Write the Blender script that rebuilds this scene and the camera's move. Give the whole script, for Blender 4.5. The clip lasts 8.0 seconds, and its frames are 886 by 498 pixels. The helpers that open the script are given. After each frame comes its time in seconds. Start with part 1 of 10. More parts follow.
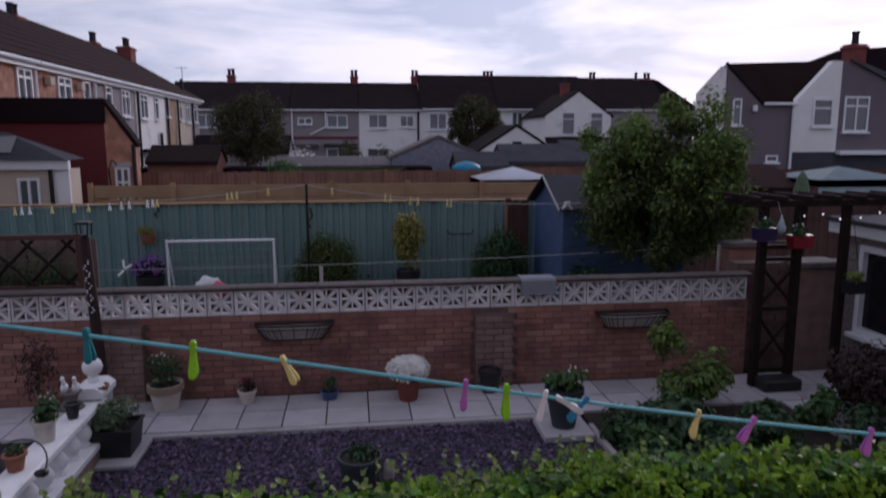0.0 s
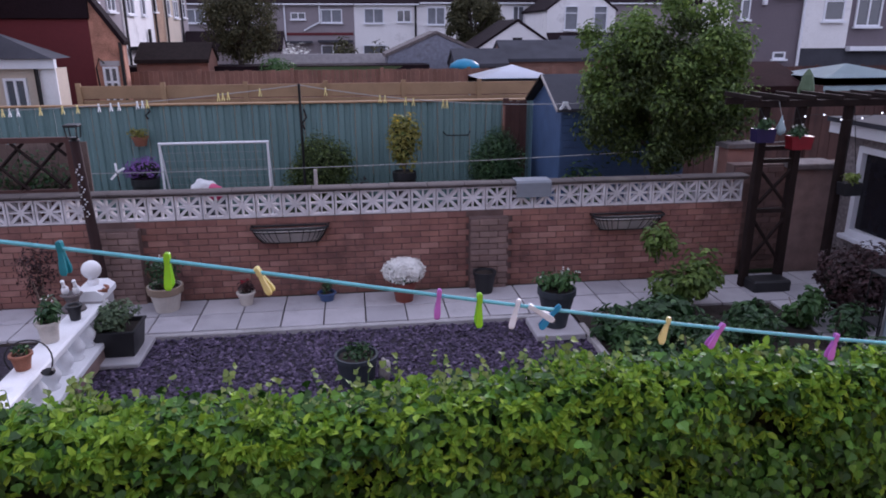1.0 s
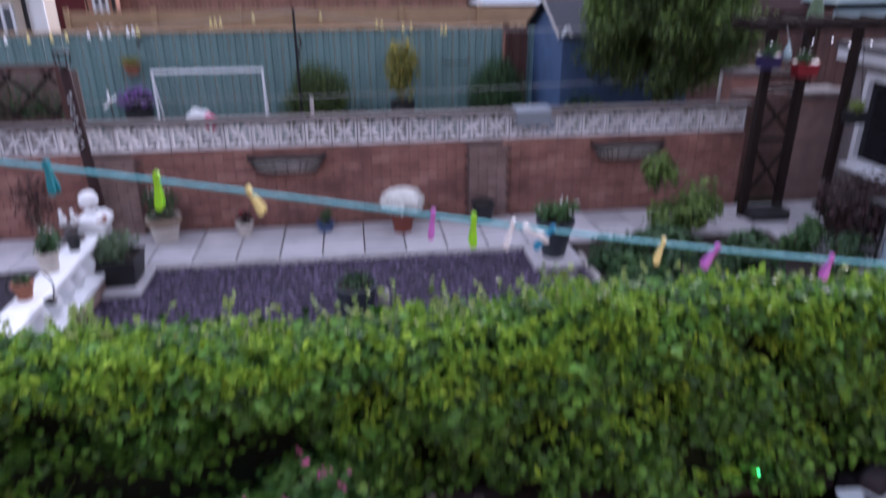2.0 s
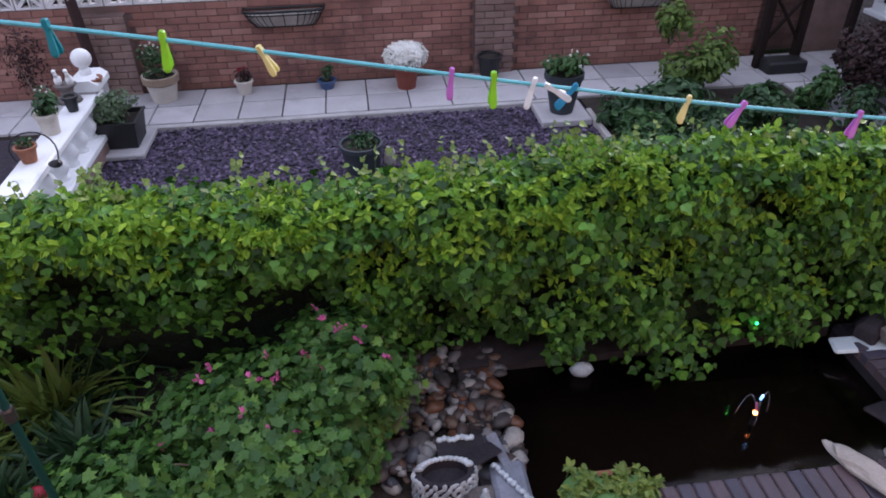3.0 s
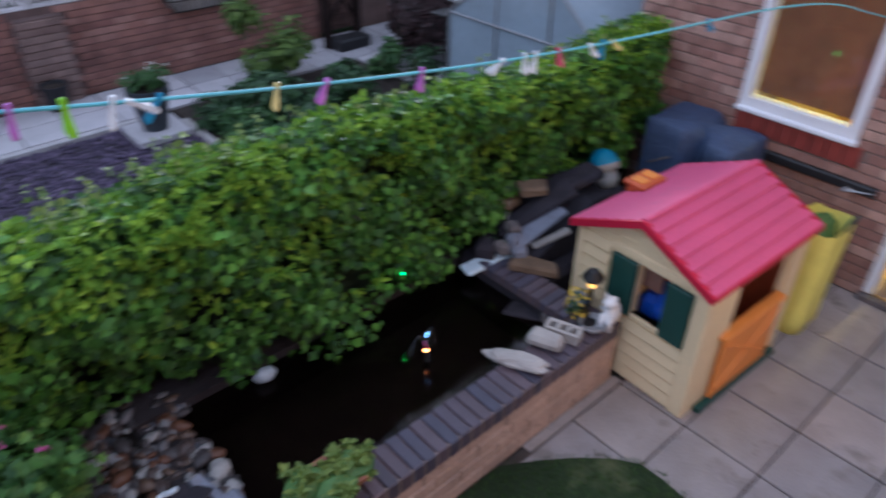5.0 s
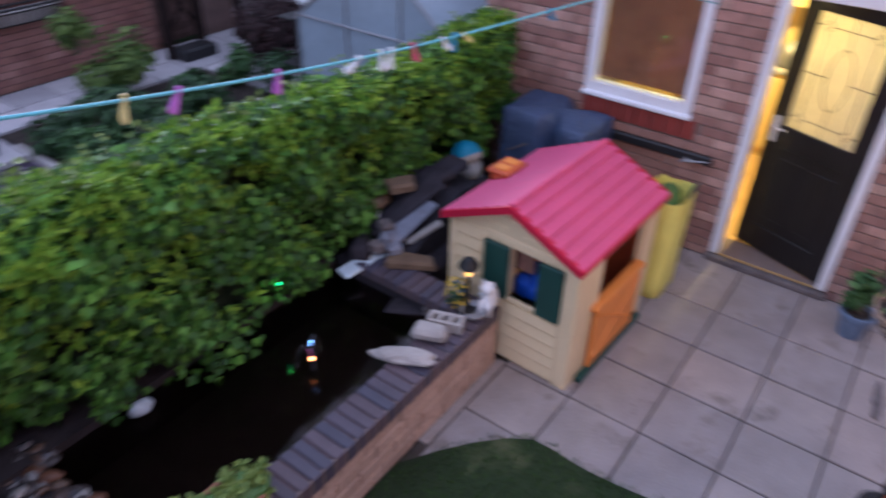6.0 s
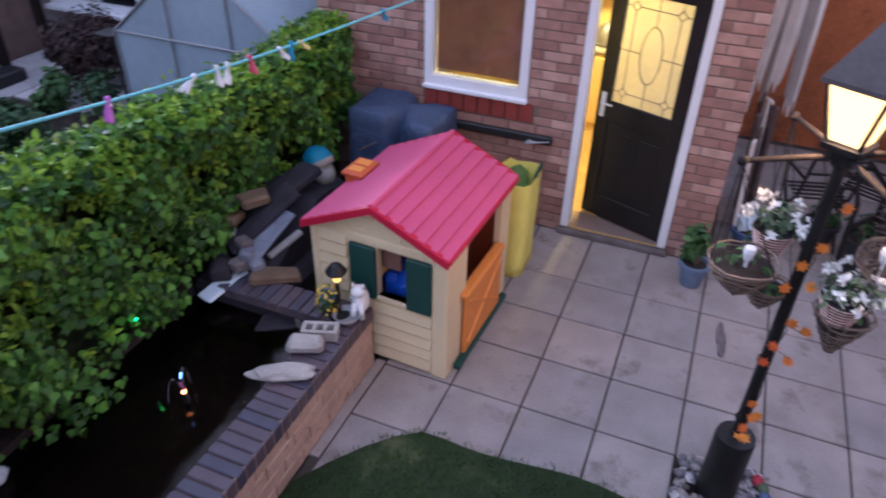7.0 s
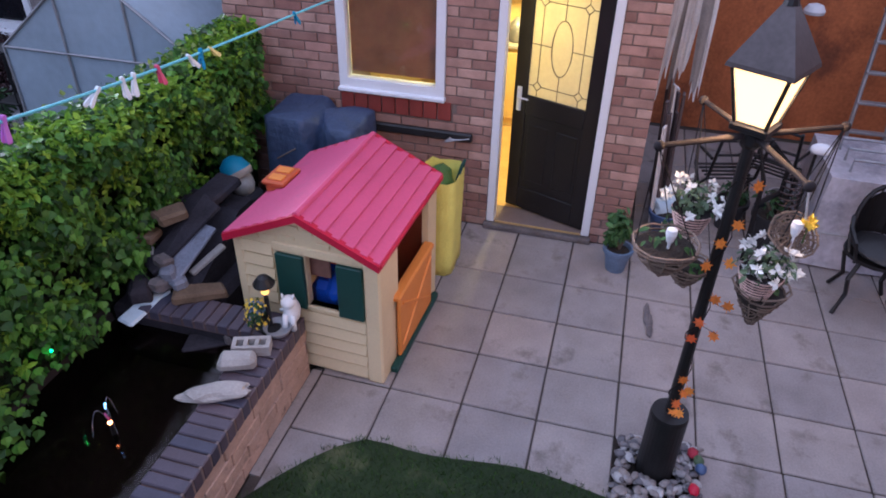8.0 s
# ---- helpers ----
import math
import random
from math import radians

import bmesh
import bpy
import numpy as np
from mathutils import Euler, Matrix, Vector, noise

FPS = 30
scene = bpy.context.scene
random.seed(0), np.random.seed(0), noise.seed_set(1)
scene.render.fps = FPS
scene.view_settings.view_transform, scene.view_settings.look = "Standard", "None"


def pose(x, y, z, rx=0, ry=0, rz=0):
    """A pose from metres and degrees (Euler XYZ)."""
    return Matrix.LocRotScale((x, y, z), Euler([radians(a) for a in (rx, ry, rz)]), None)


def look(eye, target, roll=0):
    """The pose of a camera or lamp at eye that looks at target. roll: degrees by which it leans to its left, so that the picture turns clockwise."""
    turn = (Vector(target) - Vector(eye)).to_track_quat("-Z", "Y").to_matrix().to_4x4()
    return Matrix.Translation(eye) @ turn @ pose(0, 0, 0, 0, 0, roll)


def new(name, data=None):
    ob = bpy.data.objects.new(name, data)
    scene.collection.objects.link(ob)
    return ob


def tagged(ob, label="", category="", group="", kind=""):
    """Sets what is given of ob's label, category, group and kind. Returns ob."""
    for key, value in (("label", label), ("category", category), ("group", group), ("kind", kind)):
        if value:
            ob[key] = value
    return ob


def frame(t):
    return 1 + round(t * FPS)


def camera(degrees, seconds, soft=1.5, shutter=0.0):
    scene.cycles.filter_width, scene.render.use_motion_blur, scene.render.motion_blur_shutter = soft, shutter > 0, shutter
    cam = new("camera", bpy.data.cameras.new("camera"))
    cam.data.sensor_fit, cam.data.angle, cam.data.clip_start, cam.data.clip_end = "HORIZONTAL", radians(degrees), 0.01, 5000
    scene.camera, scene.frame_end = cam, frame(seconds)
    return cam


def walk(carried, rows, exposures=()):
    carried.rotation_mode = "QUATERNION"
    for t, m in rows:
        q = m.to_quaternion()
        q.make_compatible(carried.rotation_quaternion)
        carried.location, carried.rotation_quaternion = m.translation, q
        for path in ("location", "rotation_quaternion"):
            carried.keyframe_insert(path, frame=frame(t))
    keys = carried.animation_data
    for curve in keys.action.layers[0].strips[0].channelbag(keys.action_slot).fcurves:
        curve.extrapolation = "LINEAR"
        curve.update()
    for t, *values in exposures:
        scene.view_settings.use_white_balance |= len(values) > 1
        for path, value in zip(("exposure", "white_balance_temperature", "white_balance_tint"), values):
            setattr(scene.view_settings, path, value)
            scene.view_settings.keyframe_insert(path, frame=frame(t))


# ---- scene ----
PATH = [
    (0.0, -4.301, -1.110, 3.170, 80.85, 0.05, -7.32),
    (0.5, -4.282, -1.106, 3.175, 76.81, 0.14, -7.38),
    (1.0, -4.248, -1.110, 3.189, 72.67, 0.18, -7.40),
    (1.5, -4.243, -1.102, 3.189, 72.60, 0.17, -7.44),
    (1.7, -4.242, -1.103, 3.186, 72.33, 0.18, -7.45),
    (2.0, -4.236, -1.108, 3.161, 67.08, 0.27, -7.46),
    (2.2, -4.245, -1.110, 3.165, 62.25, 0.35, -7.50),
    (2.5, -4.255, -1.100, 3.163, 57.35, 0.60, -7.52),
    (3.3, -4.272, -1.083, 3.170, 55.18, 0.91, -7.53),
    (3.5, -4.273, -1.079, 3.175, 55.11, 0.92, -7.54),
    (3.9, -4.262, -1.092, 3.172, 55.15, 0.91, -7.70),
    (4.0, -4.257, -1.100, 3.170, 55.19, 0.90, -8.95),
    (4.2, -4.250, -1.108, 3.172, 55.10, 0.60, -16.60),
    (4.5, -4.239, -1.117, 3.177, 54.95, 0.14, -27.83),
    (4.7, -4.245, -1.107, 3.161, 54.99, 0.11, -33.71),
    (5.2, -4.275, -1.092, 3.158, 55.15, -0.70, -45.50),
    (5.7, -4.293, -1.084, 3.157, 55.24, -1.05, -49.60),
    (5.8, -4.294, -1.083, 3.157, 55.25, -1.06, -50.03),
    (6.0, -4.278, -1.098, 3.152, 55.29, -1.16, -53.60),
    (6.5, -4.290, -1.088, 3.150, 55.58, -1.18, -66.23),
    (6.9, -4.289, -1.090, 3.168, 55.42, -1.16, -66.60),
    (7.0, -4.288, -1.091, 3.172, 55.38, -1.16, -67.35),
    (7.5, -4.281, -1.072, 3.157, 55.62, -1.18, -73.25),
    (8.0, -4.275, -1.067, 3.159, 55.60, -1.16, -74.74),
]
EXPOSURE = [(0.0, -0.52, 6100, 26), (0.5, -0.18, 5900, 29), (1.0, 0.58, 5850, 29), (1.5, 1.00, 5850, 28), (2.0, 1.02, 5800, 26), (3.3, 0.88, 5900, 19), (4.0, 0.86, 5840, 19), (4.7, 0.76, 5440, 13), (6.0, 0.80, 5300, 26), (8.0, 0.84, 5270, 24)]
cam = camera(65.25, 8.0, soft=1.8, shutter=0.8)
walk(cam, [(t, pose(x, y, z, rx, ry, rz)) for t, x, y, z, rx, ry, rz in PATH], EXPOSURE)

# ---- daylight at dusk under thin cloud ----
SUN_AZ, SUN_EL = 30.0, 14.0      # degrees from +Y towards +X, degrees up
world = bpy.data.worlds.new("dusk_sky")
scene.world = world
world.use_nodes = True
wn, wl = world.node_tree.nodes, world.node_tree.links
wn.clear()


def wnode(kind, **inputs):
    n = wn.new(kind)
    for k, v in inputs.items():
        n.inputs[k.replace("_", " ")].default_value = v
    return n


w_out = wn.new("ShaderNodeOutputWorld")
sky = wn.new("ShaderNodeTexSky")
sky.sky_type, sky.sun_disc = "NISHITA", False
sky.sun_elevation, sky.sun_rotation = radians(SUN_EL), radians(SUN_AZ)
bg_sky = wnode("ShaderNodeBackground", Strength=0.06)
wl.new(sky.outputs[0], bg_sky.inputs[0])
# cloud deck: stretched noise over the dome, bright where the sun stands behind it
coord = wn.new("ShaderNodeTexCoord")
sep = wn.new("ShaderNodeSeparateXYZ")
wl.new(coord.outputs["Generated"], sep.inputs[0])
mapping = wn.new("ShaderNodeMapping")
mapping.inputs["Scale"].default_value = (1.0, 1.0, 4.6)
wl.new(coord.outputs["Generated"], mapping.inputs[0])
cloud = wnode("ShaderNodeTexNoise", Scale=3.0, Detail=9.0, Roughness=0.55, Distortion=0.3)
wl.new(mapping.outputs[0], cloud.inputs[0])
deck = wn.new("ShaderNodeValToRGB")
deck.color_ramp.elements[0].position, deck.color_ramp.elements[0].color = 0.41, (0.51, 0.59, 0.70, 1)
deck.color_ramp.elements[1].position, deck.color_ramp.elements[1].color = 0.61, (0.94, 0.95, 1.0, 1)
wl.new(cloud.outputs[0], deck.inputs[0])
dot = wn.new("ShaderNodeVectorMath")
dot.operation = "DOT_PRODUCT"
dot.inputs[1].default_value = (math.sin(radians(SUN_AZ)), math.cos(radians(SUN_AZ)), 0.22)
wl.new(coord.outputs["Generated"], dot.inputs[0])
glow = wn.new("ShaderNodeMapRange")
glow.inputs["From Min"].default_value, glow.inputs["From Max"].default_value = 0.45, 1.02
glow.inputs["To Min"].default_value, glow.inputs["To Max"].default_value = 0.94, 1.55
wl.new(dot.outputs["Value"], glow.inputs[0])
lift = wn.new("ShaderNodeMapRange")      # overcast: the zenith is brighter than the horizon
lift.inputs["From Min"].default_value, lift.inputs["From Max"].default_value = 0.12, 1.0
lift.inputs["To Min"].default_value, lift.inputs["To Max"].default_value = 1.08, 1.0
wl.new(sep.outputs["Z"], lift.inputs[0])
gain = wn.new("ShaderNodeMath")
gain.operation = "MULTIPLY"
wl.new(glow.outputs[0], gain.inputs[0]), wl.new(lift.outputs[0], gain.inputs[1])
bg_deck = wn.new("ShaderNodeBackground")
wl.new(deck.outputs[0], bg_deck.inputs[0])
wl.new(gain.outputs[0], bg_deck.inputs[1])
blend = wnode("ShaderNodeMixShader", Fac=0.88)
wl.new(bg_sky.outputs[0], blend.inputs[1])
wl.new(bg_deck.outputs[0], blend.inputs[2])
wl.new(blend.outputs[0], w_out.inputs[0])

sun = new("sun", bpy.data.lights.new("sun", "SUN"))
sun.data.energy, sun.data.angle, sun.data.color = 1.4, radians(14), (1.0, 0.93, 0.88)
sun.matrix_world = look((0, 0, 0), (-math.sin(radians(SUN_AZ)) * math.cos(radians(SUN_EL)), -math.cos(radians(SUN_AZ)) * math.cos(radians(SUN_EL)), -math.sin(radians(SUN_EL))))


# ---- materials ----
def mat(name, col, rough=0.75, metal=0.0, var=0.25, scale=3.0, fine=45.0, bump=0.25, dist=0.006, rand=0.0, island=0.0, spec=0.4, stain=None, stain_scale=1.2, stain_at=0.58, coat=0.0, trans=0.0, pick_mode="LINEAR"):
    m = bpy.data.materials.new(name)
    m.use_nodes = True
    n, l = m.node_tree.nodes, m.node_tree.links
    b = n["Principled BSDF"]
    b.inputs["Roughness"].default_value, b.inputs["Metallic"].default_value = rough, metal
    b.inputs["Specular IOR Level"].default_value, b.inputs["Coat Weight"].default_value = spec, coat
    geo = n.new("ShaderNodeNewGeometry")
    pos = geo.outputs["Position"]
    n1, n2 = n.new("ShaderNodeTexNoise"), n.new("ShaderNodeTexNoise")
    n1.inputs["Scale"].default_value, n1.inputs["Detail"].default_value = scale, 5
    n2.inputs["Scale"].default_value, n2.inputs["Detail"].default_value = fine, 4
    l.new(pos, n1.inputs[0]), l.new(pos, n2.inputs[0])
    add = n.new("ShaderNodeMath")
    add.operation = "MULTIPLY_ADD"
    l.new(n2.outputs[0], add.inputs[0])
    add.inputs[1].default_value = 0.6
    l.new(n1.outputs[0], add.inputs[2])
    value = n.new("ShaderNodeMapRange")
    value.inputs["From Min"].default_value, value.inputs["From Max"].default_value = 0.5, 1.1
    value.inputs["To Min"].default_value, value.inputs["To Max"].default_value = 1 - var, 1 + var
    l.new(add.outputs[0], value.inputs[0])
    out = value.outputs[0]
    for amount, source in ((rand, "object"), (island, "island")):
        if amount:
            src = n.new("ShaderNodeObjectInfo").outputs["Random"] if source == "object" else geo.outputs["Random Per Island"]
            r = n.new("ShaderNodeMapRange")
            r.inputs["To Min"].default_value, r.inputs["To Max"].default_value = 1 - amount, 1 + amount
            l.new(src, r.inputs[0])
            mul = n.new("ShaderNodeMath")
            mul.operation = "MULTIPLY"
            l.new(out, mul.inputs[0]), l.new(r.outputs[0], mul.inputs[1])
            out = mul.outputs[0]
    if isinstance(col[0], tuple):       # several colours: one is picked for each object or island
        pick = n.new("ShaderNodeValToRGB")
        pick.color_ramp.interpolation = pick_mode
        for i, c in enumerate(col):
            e = pick.color_ramp.elements[i] if i < 2 else pick.color_ramp.elements.new(1.0)
            e.position, e.color = i / (len(col) - 1), (*c, 1)
        src = geo.outputs["Random Per Island"] if island else n.new("ShaderNodeObjectInfo").outputs["Random"]
        l.new(src, pick.inputs[0])
        base = pick.outputs[0]
    else:
        rgb = n.new("ShaderNodeRGB")
        rgb.outputs[0].default_value = (*col, 1)
        base = rgb.outputs[0]
    if stain:
        n3 = n.new("ShaderNodeTexNoise")
        n3.inputs["Scale"].default_value, n3.inputs["Detail"].default_value, n3.inputs["Roughness"].default_value = stain_scale, 6, 0.65
        l.new(pos, n3.inputs[0])
        f = n.new("ShaderNodeMapRange")
        f.inputs["From Min"].default_value, f.inputs["From Max"].default_value = stain_at, stain_at + 0.14
        l.new(n3.outputs[0], f.inputs[0])
        mix = n.new("ShaderNodeMix")
        mix.data_type = "RGBA"
        l.new(f.outputs[0], mix.inputs[0]), l.new(base, mix.inputs[6])
        mix.inputs[7].default_value = (*stain, 1)
        base = mix.outputs[2]
    hsv = n.new("ShaderNodeHueSaturation")
    l.new(base, hsv.inputs["Color"]), l.new(out, hsv.inputs["Value"])
    l.new(hsv.outputs[0], b.inputs["Base Color"])
    if bump:
        bp = n.new("ShaderNodeBump")
        bp.inputs["Strength"].default_value, bp.inputs["Distance"].default_value = bump, dist
        l.new(add.outputs[0], bp.inputs["Height"])
        l.new(bp.outputs[0], b.inputs["Normal"])
    if trans:
        t = n.new("ShaderNodeBsdfTranslucent")
        l.new(hsv.outputs[0], t.inputs[0])
        ms = n.new("ShaderNodeMixShader")
        ms.inputs[0].default_value = trans
        l.new(b.outputs[0], ms.inputs[1]), l.new(t.outputs[0], ms.inputs[2])
        l.new(ms.outputs[0], n["Material Output"].inputs[0])
    return m


def emitter(name, col, strength):
    m = bpy.data.materials.new(name)
    m.use_nodes = True
    b = m.node_tree.nodes["Principled BSDF"]
    b.inputs["Base Color"].default_value = (*col, 1)
    b.inputs["Emission Color"].default_value = (*col, 1)
    b.inputs["Emission Strength"].default_value = strength
    return m


def glassy(name, col=(0.9, 0.95, 1), rough=0.05, clear=0.75, gloss=0.1):
    """Thin pane: a mix of clear, glossy and a little grime."""
    m = bpy.data.materials.new(name)
    m.use_nodes = True
    n, l = m.node_tree.nodes, m.node_tree.links
    n.remove(n["Principled BSDF"])
    tr, gl = n.new("ShaderNodeBsdfTransparent"), n.new("ShaderNodeBsdfGlossy")
    tr.inputs[0].default_value = (*col, 1)
    gl.inputs["Roughness"].default_value = rough
    fr = n.new("ShaderNodeFresnel")
    ad = n.new("ShaderNodeMath")
    ad.inputs[1].default_value = gloss
    l.new(fr.outputs[0], ad.inputs[0])
    mx = n.new("ShaderNodeMixShader")
    l.new(ad.outputs[0], mx.inputs[0]), l.new(tr.outputs[0], mx.inputs[1]), l.new(gl.outputs[0], mx.inputs[2])
    df = n.new("ShaderNodeBsdfDiffuse")
    df.inputs[0].default_value = (*col, 1)
    m2 = n.new("ShaderNodeMixShader")
    m2.inputs[0].default_value = clear
    l.new(df.outputs[0], m2.inputs[1]), l.new(mx.outputs[0], m2.inputs[2])
    l.new(m2.outputs[0], n["Material Output"].inputs[0])
    return m


def pond_water(name):
    """Dark tinted water: clear to a hand's depth, mirror-like, faintly rippled."""
    m = bpy.data.materials.new(name)
    m.use_nodes = True
    n, l = m.node_tree.nodes, m.node_tree.links
    n.remove(n["Principled BSDF"])
    geo = n.new("ShaderNodeNewGeometry")
    rip = n.new("ShaderNodeTexNoise")
    rip.inputs["Scale"].default_value, rip.inputs["Detail"].default_value = 11.0, 3
    l.new(geo.outputs["Position"], rip.inputs[0])
    bp = n.new("ShaderNodeBump")
    bp.inputs["Strength"].default_value, bp.inputs["Distance"].default_value = 0.12, 0.012
    l.new(rip.outputs[0], bp.inputs["Height"])
    tr, gl, fr = n.new("ShaderNodeBsdfTransparent"), n.new("ShaderNodeBsdfGlossy"), n.new("ShaderNodeFresnel")
    tr.inputs[0].default_value = (0.68, 0.62, 0.58, 1)
    gl.inputs["Roughness"].default_value, gl.inputs["Color"].default_value = 0.03, (0.62, 0.60, 0.64, 1)
    fr.inputs["IOR"].default_value = 1.24
    l.new(bp.outputs[0], gl.inputs["Normal"]), l.new(bp.outputs[0], fr.inputs["Normal"])
    mx = n.new("ShaderNodeMixShader")
    l.new(fr.outputs[0], mx.inputs[0]), l.new(tr.outputs[0], mx.inputs[1]), l.new(gl.outputs[0], mx.inputs[2])
    l.new(mx.outputs[0], n["Material Output"].inputs[0])
    return m


